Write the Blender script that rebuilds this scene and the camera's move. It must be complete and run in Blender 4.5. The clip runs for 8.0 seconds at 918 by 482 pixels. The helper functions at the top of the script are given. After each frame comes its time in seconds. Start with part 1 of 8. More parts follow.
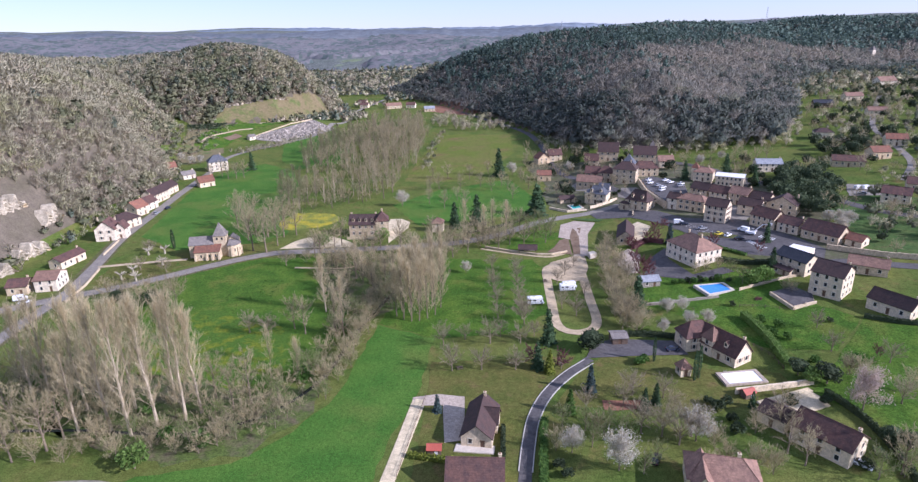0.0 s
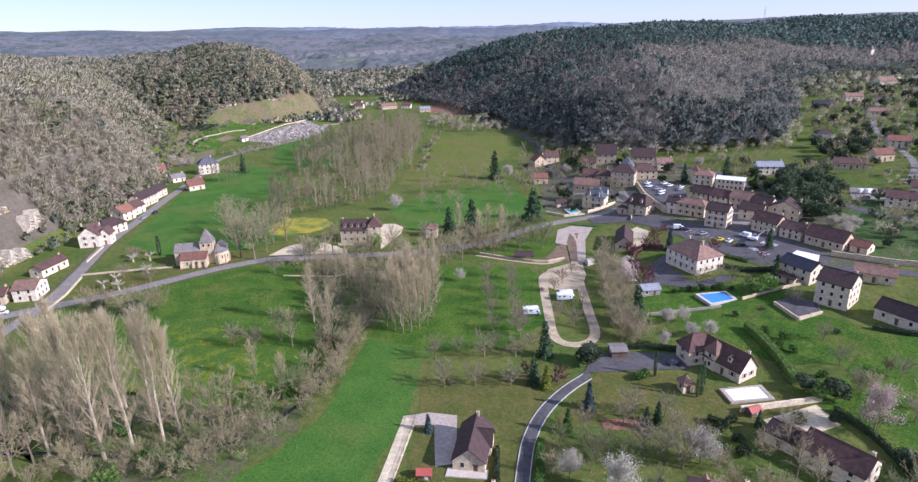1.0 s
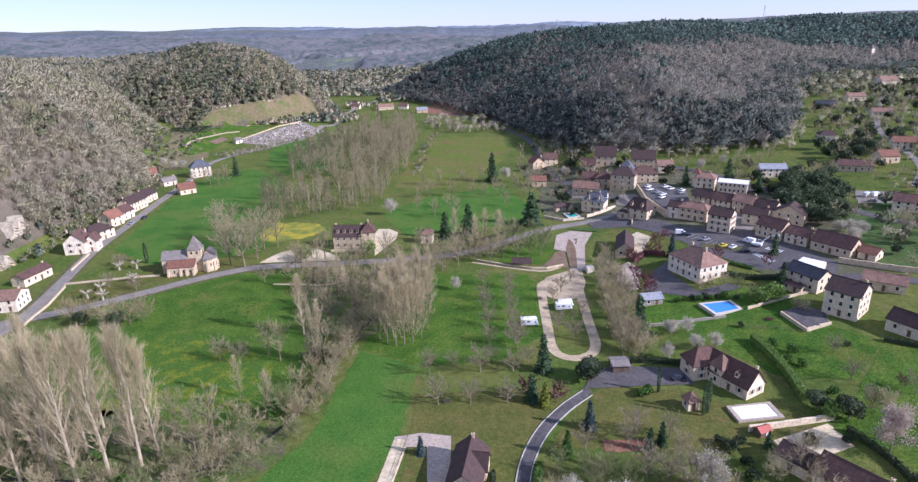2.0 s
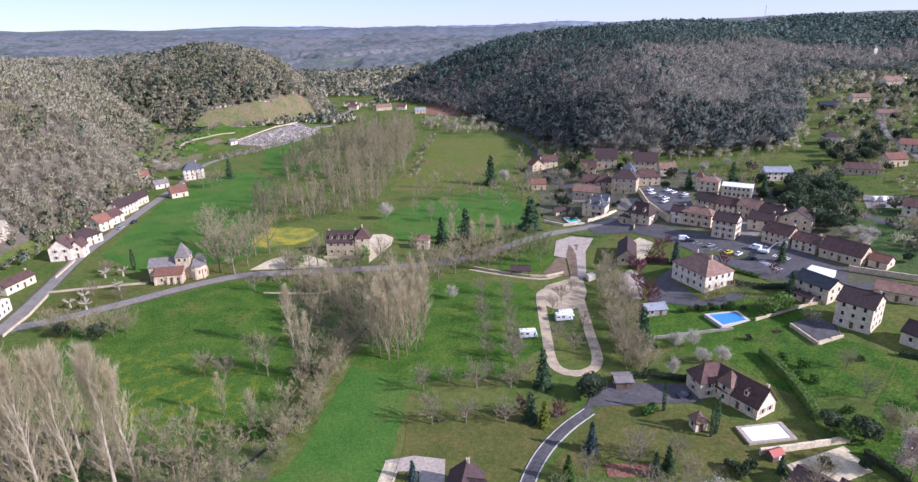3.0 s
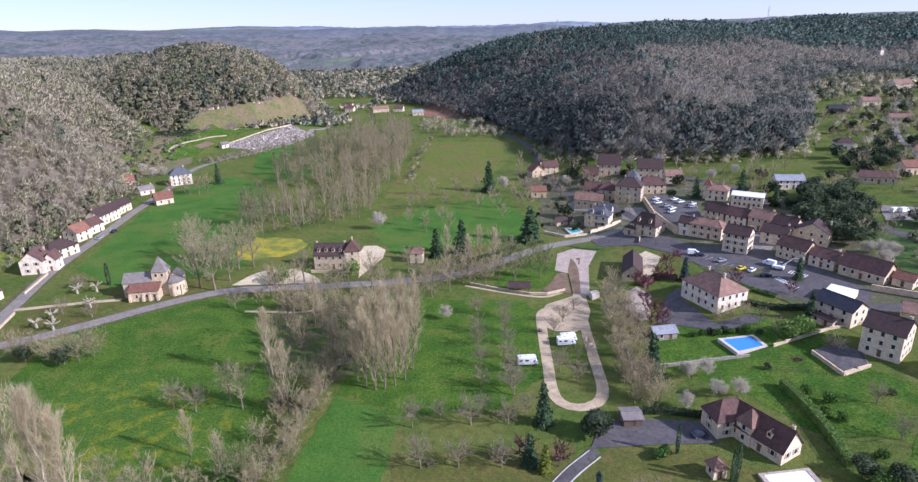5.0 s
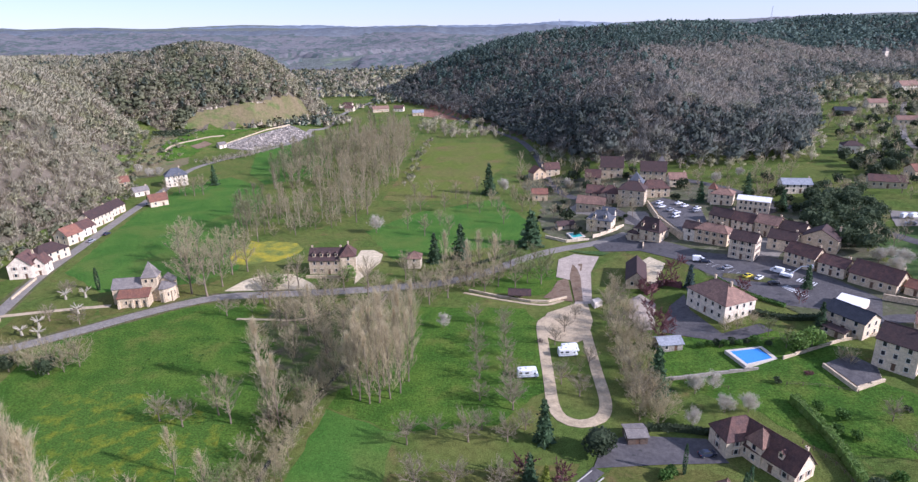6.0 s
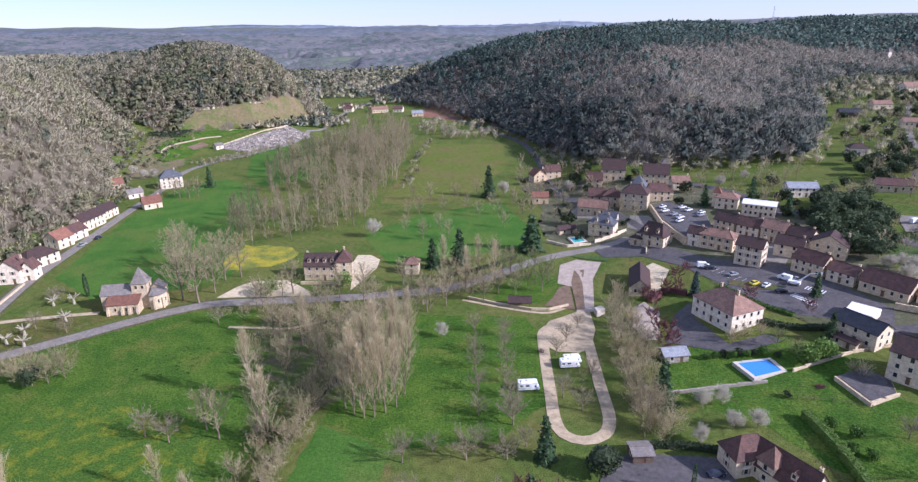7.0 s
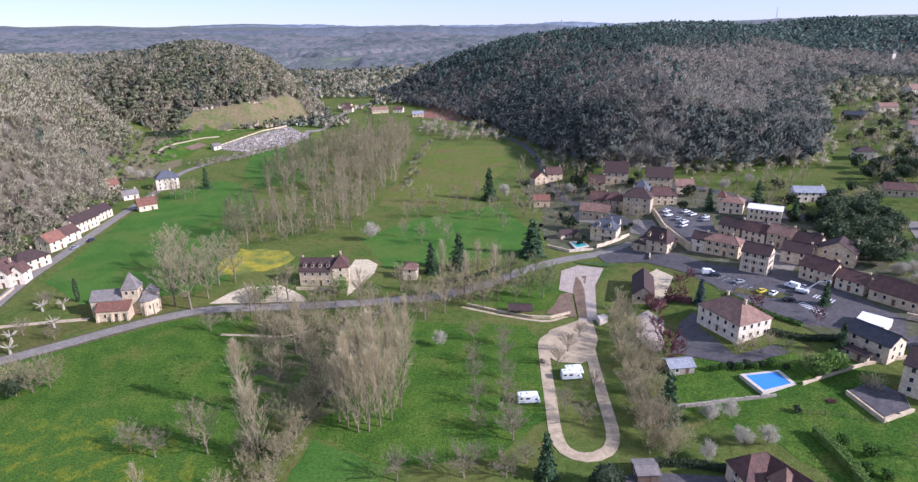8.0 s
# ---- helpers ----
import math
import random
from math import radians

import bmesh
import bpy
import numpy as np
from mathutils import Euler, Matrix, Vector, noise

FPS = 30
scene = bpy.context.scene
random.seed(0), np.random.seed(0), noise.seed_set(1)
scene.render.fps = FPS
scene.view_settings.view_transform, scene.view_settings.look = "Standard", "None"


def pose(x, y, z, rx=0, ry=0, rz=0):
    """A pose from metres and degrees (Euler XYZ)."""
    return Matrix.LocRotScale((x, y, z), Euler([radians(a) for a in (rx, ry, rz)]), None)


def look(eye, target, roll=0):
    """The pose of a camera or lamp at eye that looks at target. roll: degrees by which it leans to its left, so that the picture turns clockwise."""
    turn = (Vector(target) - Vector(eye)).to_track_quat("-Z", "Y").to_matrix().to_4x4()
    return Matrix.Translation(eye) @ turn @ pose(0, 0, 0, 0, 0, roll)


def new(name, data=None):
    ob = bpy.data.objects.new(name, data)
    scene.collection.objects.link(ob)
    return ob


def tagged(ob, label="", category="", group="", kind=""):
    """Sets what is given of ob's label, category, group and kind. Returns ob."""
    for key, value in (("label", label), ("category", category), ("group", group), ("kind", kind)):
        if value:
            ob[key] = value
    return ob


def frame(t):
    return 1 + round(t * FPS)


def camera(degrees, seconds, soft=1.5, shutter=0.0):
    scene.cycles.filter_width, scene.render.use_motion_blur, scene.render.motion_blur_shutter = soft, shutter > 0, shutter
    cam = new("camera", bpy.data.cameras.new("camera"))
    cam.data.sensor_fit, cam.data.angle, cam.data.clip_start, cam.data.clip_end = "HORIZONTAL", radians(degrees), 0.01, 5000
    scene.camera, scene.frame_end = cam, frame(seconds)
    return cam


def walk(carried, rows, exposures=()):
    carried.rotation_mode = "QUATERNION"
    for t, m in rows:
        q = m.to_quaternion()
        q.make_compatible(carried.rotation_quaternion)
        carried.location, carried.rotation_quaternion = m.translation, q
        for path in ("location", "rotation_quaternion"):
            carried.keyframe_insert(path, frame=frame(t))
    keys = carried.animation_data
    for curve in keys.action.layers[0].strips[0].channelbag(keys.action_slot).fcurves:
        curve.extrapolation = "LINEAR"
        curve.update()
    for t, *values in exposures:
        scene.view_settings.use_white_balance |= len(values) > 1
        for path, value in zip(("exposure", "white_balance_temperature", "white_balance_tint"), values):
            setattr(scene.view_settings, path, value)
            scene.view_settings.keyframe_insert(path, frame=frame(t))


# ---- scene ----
cam = camera(74.0, 8.0, 1.35)
PATH = [
    (0, (0.619, -5.437, 97.03), (0.585, -3.548, 96.374), -1.4),
    (0.5, (1.354, -1.27, 97.152), (1.324, 0.619, 96.496), -1.4),
    (1, (1.955, 3.079, 97.359), (1.93, 4.967, 96.701), -1.4),
    (1.5, (2.572, 7.247, 97.586), (2.55, 9.135, 96.927), -1.5),
    (3, (4.417, 20.472, 97.703), (4.397, 22.359, 97.042), -1.5),
    (3.5, (4.761, 24.86, 97.713), (4.743, 26.748, 97.052), -1.4),
    (4, (5.176, 29.049, 97.721), (5.159, 30.937, 97.06), -1.4),
    (4.5, (5.733, 33.268, 97.771), (5.715, 35.156, 97.111), -1.4),
    (6, (7.048, 44.293, 97.867), (7.026, 46.18, 97.205), -1.2),
    (6.5, (7.38, 47.703, 97.73), (7.357, 49.59, 97.068), -1.1),
    (7, (7.503, 51.031, 97.821), (7.481, 52.918, 97.159), -1.1),
    (7.5, (7.911, 54.255, 98.003), (7.888, 56.142, 97.34), -1.0),
    (8, (8.029, 57.167, 97.84), (8.005, 59.054, 97.178), -0.9),
]
walk(cam, [(t, look(eye, target, roll)) for t, eye, target, roll in PATH], [(0, 0.81, 5370, 28), (8, 0.81, 5370, 28)])

# ---- world, sun and exposure ----
SUN_DIR = Vector((0.92, -0.34, 0.55)).normalized()
world = bpy.data.worlds.new("sky")
scene.world = world
world.use_nodes = True
wn = world.node_tree.nodes
sky = wn.new("ShaderNodeTexSky")
sky.sky_type, sky.sun_disc = "NISHITA", False
sky.sun_elevation = math.asin(SUN_DIR.z)
sky.sun_rotation = math.atan2(SUN_DIR.x, SUN_DIR.y)
sky.altitude, sky.air_density, sky.dust_density, sky.ozone_density = 900, 1.0, 0.08, 3.0
wn["Background"].inputs["Strength"].default_value = 0.09
veil = wn.new("ShaderNodeMix")  # high thin cloud over the whole sky
veil.data_type = "RGBA"
veil.inputs[0].default_value = 0.6
veil.inputs[7].default_value = (4.1, 4.6, 5.4, 1)
world.node_tree.links.new(sky.outputs["Color"], veil.inputs[6])
world.node_tree.links.new(veil.outputs[2], wn["Background"].inputs["Color"])
sun = new("sun", bpy.data.lights.new("sun", "SUN"))
sun.data.energy, sun.data.angle, sun.data.color = 3.9, radians(0.6), (1.0, 0.93, 0.82)
sun.matrix_world = look(SUN_DIR * 600, (0, 0, 0))

# ---- materials ----
def mat(name, a, b, size=4.0, fine=0.3, rough=0.9, bump=0.3, rnd=0.0, metal=0.0, mid=0.0, spec=0.3, isle=0.0, edge=(0.38, 0.62), third=None, world_xy=False, thin=0.0, grain=0.25):
    """Two base colours mixed by noise of `size` metres, speckled at `fine` metres, with relief."""
    m = bpy.data.materials.new(name)
    m.use_nodes = True
    t = m.node_tree
    n, link = t.nodes, t.links.new
    bsdf = n["Principled BSDF"]
    co = n.new("ShaderNodeNewGeometry").outputs["Position"] if world_xy else n.new("ShaderNodeTexCoord").outputs["Object"]

    def noise_at(metres, detail=4.0, rough_=0.6):
        x = n.new("ShaderNodeTexNoise")
        x.inputs["Scale"].default_value, x.inputs["Detail"].default_value, x.inputs["Roughness"].default_value = 1 / metres, detail, rough_
        link(co, x.inputs["Vector"])
        return x.outputs["Fac"]

    def mapped(v, f0, f1, t0, t1):
        r = n.new("ShaderNodeMapRange")
        for k, val in zip(("From Min", "From Max", "To Min", "To Max"), (f0, f1, t0, t1)):
            r.inputs[k].default_value = val
        link(v, r.inputs["Value"])
        return r.outputs["Result"]

    def mixed(fac, c1, c2, kind="MIX"):
        x = n.new("ShaderNodeMix")
        x.data_type, x.blend_type = "RGBA", kind
        for sock, v in (("Factor", fac), ("A", c1), ("B", c2)):
            i = next(s for s in x.inputs if s.name == sock and (sock == "Factor" and s.type == "VALUE" or sock != "Factor" and s.type == "RGBA"))
            if isinstance(v, (tuple, float, int)):
                i.default_value = (*v, 1) if isinstance(v, tuple) else v
            else:
                link(v, i)
        return next(o for o in x.outputs if o.type == "RGBA")

    col = mixed(mapped(noise_at(size), *edge, 0, 1), a, b)
    if third is not None:
        col = mixed(mapped(noise_at(third[1]), third[2], third[3], 0, 1), col, third[0])
    if mid:
        v = mapped(noise_at(mid, 5.0, 0.7), 0.3, 0.7, 0.72, 1.28)
        g = n.new("ShaderNodeCombineColor")
        for k in range(3):
            link(v, g.inputs[k])
        col = mixed(1.0, col, g.outputs["Color"], "MULTIPLY")
    speck = noise_at(fine, 3.0, 0.7)
    v = mapped(speck, 0.3, 0.7, 1 - grain, 1 + grain)
    g = n.new("ShaderNodeCombineColor")
    for k in range(3):
        link(v, g.inputs[k])
    col = mixed(1.0, col, g.outputs["Color"], "MULTIPLY")
    if rnd or isle:
        src = n.new("ShaderNodeObjectInfo").outputs["Random"] if rnd else n.new("ShaderNodeNewGeometry").outputs["Random Per Island"]
        v = mapped(src, 0, 1, 1 - (rnd or isle), 1 + (rnd or isle))
        g = n.new("ShaderNodeCombineColor")
        for k in range(3):
            link(v, g.inputs[k])
        col = mixed(1.0, col, g.outputs["Color"], "MULTIPLY")
    link(col, bsdf.inputs["Base Color"])
    bsdf.inputs["Roughness"].default_value, bsdf.inputs["Metallic"].default_value = rough, metal
    bsdf.inputs["Specular IOR Level"].default_value = spec
    if thin:
        lit = n.new("ShaderNodeBsdfTranslucent")
        link(col, lit.inputs["Color"])
        both = n.new("ShaderNodeMixShader")
        both.inputs[0].default_value = thin
        link(bsdf.outputs[0], both.inputs[1])
        link(lit.outputs[0], both.inputs[2])
        link(both.outputs[0], n["Material Output"].inputs["Surface"])
    if bump:
        bp = n.new("ShaderNodeBump")
        bp.inputs["Strength"].default_value, bp.inputs["Distance"].default_value = bump, fine * 0.5
        link(speck, bp.inputs["Height"])
        link(bp.outputs["Normal"], bsdf.inputs["Normal"])
    return m


def tiled(name, a, b, row=0.33, rough=0.85, bump=0.6, patch=1.6):
    """Roof covering: courses of tiles that run along the eaves, with lichen patches."""
    m = mat(name, a, b, size=patch, fine=0.16, rough=rough, bump=0.0, rnd=0.12, mid=0.5)
    t = m.node_tree
    n, link = t.nodes, t.links.new
    co = n.new("ShaderNodeTexCoord")
    w = n.new("ShaderNodeTexWave")
    w.wave_type, w.bands_direction, w.wave_profile = "BANDS", "Z", "SAW"
    w.inputs["Scale"].default_value, w.inputs["Distortion"].default_value = 0.314 / row, 1.2
    link(co.outputs["Object"], w.inputs["Vector"])
    v = n.new("ShaderNodeTexVoronoi")
    v.inputs["Scale"].default_value = 3.2
    link(co.outputs["Object"], v.inputs["Vector"])
    add = n.new("ShaderNodeMath")
    add.operation = "MULTIPLY_ADD"
    link(v.outputs["Color"], add.inputs[0])
    add.inputs[1].default_value = 0.5
    link(w.outputs["Fac"], add.inputs[2])
    bp = n.new("ShaderNodeBump")
    bp.inputs["Strength"].default_value, bp.inputs["Distance"].default_value = bump, 0.06
    link(add.outputs["Value"], bp.inputs["Height"])
    link(bp.outputs["Normal"], n["Principled BSDF"].inputs["Normal"])
    return m


def plain(name, col, rough=0.5, metal=0.0, spec=0.5):
    m = mat(name, col, tuple(min(1, c * 1.12) for c in col), size=0.8, fine=0.05, rough=rough, metal=metal, bump=0.05, spec=spec)
    return m


M = dict(
    meadow=mat("meadow_grass", (0.079, 0.118, 0.024), (0.123, 0.136, 0.035), 22, 0.35, 0.95, 0.9, mid=2.2, third=((0.167, 0.126, 0.049), 9, 0.58, 0.76), spec=0.06, grain=0.48),
    crop=mat("young_crop_grass", (0.052, 0.128, 0.020), (0.076, 0.152, 0.025), 14, 0.3, 0.9, 0.9, mid=0.9, third=((0.096, 0.146, 0.029), 24, 0.5, 0.66), spec=0.06, grain=0.48),
    lawn=mat("mown_lawn_grass", (0.088, 0.102, 0.025), (0.121, 0.116, 0.033), 8, 0.25, 0.95, 0.6, mid=1.3, third=((0.159, 0.109, 0.049), 6, 0.57, 0.75), spec=0.06, grain=0.48),
    pale_meadow=mat("pale_hay_meadow", (0.112, 0.142, 0.026), (0.140, 0.140, 0.040), 30, 0.4, 0.95, 0.6, mid=2.4, third=((0.160, 0.120, 0.052), 18, 0.54, 0.70), spec=0.06, grain=0.48),
    lush=mat("lush_meadow_grass", (0.050, 0.108, 0.015), (0.084, 0.143, 0.020), 9, 0.6, 0.95, 1.0, mid=1.1, third=((0.119, 0.129, 0.030), 18, 0.54, 0.74), spec=0.06, grain=0.48),
    orchard=mat("orchard_grass", (0.056, 0.106, 0.031), (0.086, 0.120, 0.039), 9, 0.25, 0.95, 0.6, mid=1.8, third=((0.115, 0.092, 0.049), 6, 0.58, 0.74), spec=0.06, grain=0.48),
    flowers=mat("flowering_meadow", (0.065, 0.124, 0.019), (0.186, 0.195, 0.019), 5, 0.5, 0.95, 0.7, mid=0.7, edge=(0.48, 0.72), spec=0.06, grain=0.48),
    mustard=mat("yellow_flower_field", (0.36, 0.30, 0.02), (0.14, 0.17, 0.03), 7, 0.3, 0.95, 0.6, mid=1.2),
    litter=mat("woodland_floor", (0.150, 0.124, 0.090), (0.112, 0.096, 0.064), 12, 0.6, 1.0, 0.6, mid=3.0),
    wet_floor=mat("grassy_leaf_litter", (0.124, 0.104, 0.060), (0.078, 0.112, 0.022), 5, 0.5, 1.0, 0.7, mid=1.6, edge=(0.34, 0.56), grain=0.4),
    # far ground, with some grey haze mixed into its greens
    far=mat("hazed_fields_and_woods", (0.119, 0.135, 0.112), (0.142, 0.150, 0.133), 90, 9.0, 1.0, 1.0, mid=26, third=((0.180, 0.220, 0.112), 200, 0.58, 0.66)),
    # backdrop ridges: the blue is air haze put into the base colour
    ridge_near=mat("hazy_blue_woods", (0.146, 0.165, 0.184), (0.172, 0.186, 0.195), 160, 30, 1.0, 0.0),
    ridge_far=mat("hazy_pale_blue_hills", (0.224, 0.262, 0.308), (0.241, 0.277, 0.317), 300, 60, 1.0, 0.0),
    yard=mat("village_ground", (0.108, 0.100, 0.059), (0.079, 0.090, 0.035), 6, 0.3, 1.0, 0.6, mid=1.6, third=((0.166, 0.156, 0.105), 5, 0.55, 0.68)),
    scrub=mat("rough_grass", (0.085, 0.105, 0.035), (0.125, 0.105, 0.055), 6, 0.3, 1.0, 0.7, mid=1.5, spec=0.06, grain=0.48),
    dry_bank=mat("dry_bank_grass", (0.150, 0.138, 0.058), (0.186, 0.146, 0.078), 14, 0.5, 1.0, 0.7, mid=2.5, third=((0.100, 0.130, 0.036), 16, 0.52, 0.66)),
    soil=mat("bare_soil", (0.16, 0.105, 0.065), (0.21, 0.15, 0.10), 3, 0.2, 1.0, 0.6, mid=0.9),
    red_soil=mat("ploughed_red_soil", (0.19, 0.085, 0.05), (0.24, 0.12, 0.075), 12, 0.5, 1.0, 0.6, mid=2.0),
    gravel=mat("pale_gravel", (0.50, 0.395, 0.255), (0.40, 0.315, 0.20), 4, 0.12, 1.0, 0.5, mid=1.0, third=((0.27, 0.22, 0.13), 7, 0.58, 0.75)),
    chalk=mat("white_gravel", (0.62, 0.515, 0.335), (0.51, 0.425, 0.275), 5, 0.15, 1.0, 0.4, mid=1.3),
    asphalt=mat("worn_asphalt", (0.085, 0.078, 0.078), (0.107, 0.098, 0.095), 5, 0.1, 0.9, 0.3, mid=1.2, third=((0.060, 0.057, 0.056), 3, 0.60, 0.66)),
    lane=mat("grey_lane", (0.207, 0.184, 0.156), (0.251, 0.224, 0.187), 5, 0.1, 0.9, 0.3, mid=1.2),
    concrete=mat("pale_concrete", (0.44, 0.36, 0.285), (0.37, 0.305, 0.24), 4, 0.1, 0.9, 0.25, mid=0.8),
    kerb=mat("kerb_stone", (0.46, 0.43, 0.38), (0.38, 0.36, 0.31), 1.5, 0.08, 0.9, 0.3),
    paint=mat("road_paint", (0.70, 0.70, 0.68), (0.55, 0.55, 0.53), 0.6, 0.05, 0.8, 0.1),
    limestone=mat("cream_limestone", (0.632, 0.507, 0.341), (0.480, 0.382, 0.253), 1.4, 0.18, 0.9, 0.5, mid=0.5, rnd=0.07, third=((0.316, 0.262, 0.187), 2.2, 0.62, 0.8)),
    render_=mat("cream_render", (0.741, 0.610, 0.429), (0.632, 0.518, 0.363), 2.6, 0.12, 0.9, 0.2, mid=0.9, rnd=0.06, third=((0.469, 0.392, 0.286), 1.6, 0.66, 0.85)),
    ochre=mat("ochre_render", (0.719, 0.545, 0.341), (0.621, 0.469, 0.297), 2.2, 0.12, 0.9, 0.2, mid=0.9, rnd=0.06),
    white=mat("white_render", (0.790, 0.680, 0.530), (0.690, 0.590, 0.455), 2.4, 0.12, 0.9, 0.15, mid=1.0, rnd=0.06, third=((0.50, 0.42, 0.32), 1.8, 0.64, 0.85)),
    grey_stone=mat("grey_rubble_stone", (0.36, 0.32, 0.26), (0.26, 0.23, 0.19), 0.9, 0.2, 0.95, 0.6, mid=0.4),
    tile=tiled("brown_roof_tiles", (0.134, 0.071, 0.055), (0.087, 0.052, 0.046)),
    tile_dark=tiled("dark_brown_roof_tiles", (0.077, 0.046, 0.040), (0.057, 0.039, 0.036)),
    tile_pale=tiled("weathered_pink_roof_tiles", (0.268, 0.160, 0.114), (0.191, 0.115, 0.086)),
    tile_red=tiled("red_roof_tiles", (0.240, 0.108, 0.068), (0.172, 0.084, 0.060)),
    slate=tiled("blue_grey_slates", (0.085, 0.092, 0.110), (0.115, 0.118, 0.130), 0.2, 0.6),
    lauze=tiled("grey_stone_slates", (0.235, 0.205, 0.180), (0.175, 0.155, 0.140), 0.25, 0.9),
    sheet=mat("grey_roof_sheet", (0.30, 0.31, 0.33), (0.24, 0.25, 0.27), 2, 0.2, 0.6, 0.15, mid=0.8),
    black_roof=tiled("black_roof_slates", (0.035, 0.037, 0.046), (0.050, 0.052, 0.060), 0.25, 0.55),
    glass=plain("window_glass", (0.030, 0.034, 0.040), 0.08, 0.0, 0.6),
    frame=plain("pale_window_frame", (0.62, 0.57, 0.48), 0.6),
    shutter=plain("faded_shutters", (0.34, 0.24, 0.17), 0.7),
    wood=mat("weathered_timber", (0.17, 0.12, 0.085), (0.11, 0.08, 0.06), 0.6, 0.06, 0.9, 0.4),
    door=plain("brown_timber_door", (0.13, 0.075, 0.045), 0.6),
    bark=mat("grey_brown_bark", (0.235, 0.185, 0.13), (0.165, 0.13, 0.092), 1.2, 0.15, 0.95, 0.5, rnd=0.15),
    bark_pale=mat("pale_poplar_bark", (0.517, 0.429, 0.308), (0.385, 0.314, 0.226), 1.5, 0.2, 0.95, 0.4, rnd=0.1),
    twig=mat("bare_grey_twigs", (0.482, 0.411, 0.247), (0.379, 0.323, 0.192), 2.5, 0.5, 0.95, 0.0, rnd=0.14, isle=0.0, thin=0.42),
    twig_pale=mat("bare_pale_twigs", (0.608, 0.512, 0.323), (0.487, 0.409, 0.255), 3.0, 0.5, 0.95, 0.0, rnd=0.12, thin=0.42),
    twig_fruit=mat("fruit_tree_twigs", (0.335, 0.285, 0.190), (0.250, 0.215, 0.140), 2.0, 0.4, 0.95, 0.0, rnd=0.16, thin=0.3),
    bark_plane=mat("pale_plane_bark", (0.40, 0.355, 0.265), (0.29, 0.262, 0.19), 0.8, 0.12, 0.95, 0.4),
    twig_bud=mat("budding_twigs", (0.25, 0.27, 0.11), (0.31, 0.27, 0.17), 2.5, 0.5, 0.95, 0.0, rnd=0.14, thin=0.42),
    twig_red=mat("plum_leaf_twigs", (0.240, 0.102, 0.102), (0.174, 0.084, 0.084), 1.6, 0.4, 0.9, 0.0, rnd=0.15, thin=0.28),
    blossom=mat("white_blossom", (0.66, 0.61, 0.52), (0.48, 0.45, 0.36), 1.0, 0.25, 0.9, 0.0, rnd=0.08, thin=0.28),
    blossom_pink=mat("pale_pink_blossom", (0.70, 0.56, 0.48), (0.54, 0.43, 0.37), 1.0, 0.25, 0.9, 0.0, rnd=0.08, thin=0.28),
    needle=mat("dark_conifer_needles", (0.052, 0.098, 0.042), (0.078, 0.126, 0.058), 1.2, 0.3, 0.9, 0.0, rnd=0.2, thin=0.28),
    needle_blue=mat("blue_spruce_needles", (0.078, 0.112, 0.102), (0.056, 0.088, 0.082), 1.2, 0.3, 0.9, 0.0, rnd=0.15, thin=0.28),
    leaf=mat("dark_evergreen_leaves", (0.046, 0.068, 0.030), (0.068, 0.090, 0.042), 1.5, 0.3, 0.8, 0.0, rnd=0.22, thin=0.28),
    leaf_light=mat("fresh_spring_leaves", (0.132, 0.230, 0.040), (0.172, 0.253, 0.063), 1.5, 0.3, 0.8, 0.0, rnd=0.2, thin=0.28),
    leaf_gold=mat("golden_conifer_leaves", (0.20, 0.22, 0.025), (0.14, 0.18, 0.03), 1.2, 0.3, 0.8, 0.0, rnd=0.1, thin=0.28),
    hedge=mat("clipped_hedge_leaves", (0.065, 0.135, 0.025), (0.09, 0.165, 0.03), 1.4, 0.2, 0.85, 0.0, rnd=0.1, thin=0.28),
    w_bare=mat("bare_woodland_twigs", (0.557, 0.500, 0.348), (0.469, 0.432, 0.290), 30, 4.0, 1.0, 0.0, third=((0.469, 0.457, 0.232), 26, 0.50, 0.70), thin=0.3),
    w_brown=mat("brown_woodland_twigs", (0.497, 0.420, 0.299), (0.429, 0.369, 0.261), 30, 4.0, 1.0, 0.0, thin=0.3),
    w_green=mat("evergreen_oak_canopy", (0.155, 0.169, 0.092), (0.209, 0.205, 0.121), 24, 4.0, 0.95, 0.0, thin=0.28),
    # pine green with extra blue mixed in to stand for haze
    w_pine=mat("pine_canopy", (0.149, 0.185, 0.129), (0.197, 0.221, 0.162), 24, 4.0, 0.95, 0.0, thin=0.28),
    # east hill trees: haze and cool skylight painted in as greyer, bluer colours
    e_bare=mat("hazed_grey_twigs", (0.293, 0.280, 0.236), (0.246, 0.239, 0.206), 30, 4.0, 1.0, 0.0, third=((0.278, 0.280, 0.187), 22, 0.52, 0.70), thin=0.3),
    e_brown=mat("hazed_brown_twigs", (0.321, 0.287, 0.230), (0.280, 0.255, 0.208), 30, 4.0, 1.0, 0.0, thin=0.3),
    e_green=mat("hazed_green_canopy", (0.100, 0.119, 0.096), (0.134, 0.145, 0.119), 24, 4.0, 0.95, 0.0, thin=0.28),
    e_pine=mat("hazed_east_pines", (0.099, 0.149, 0.120), (0.135, 0.183, 0.151), 24, 4.0, 0.95, 0.0, thin=0.28),
    # distant treetops, greyed and blued in the base colour as haze
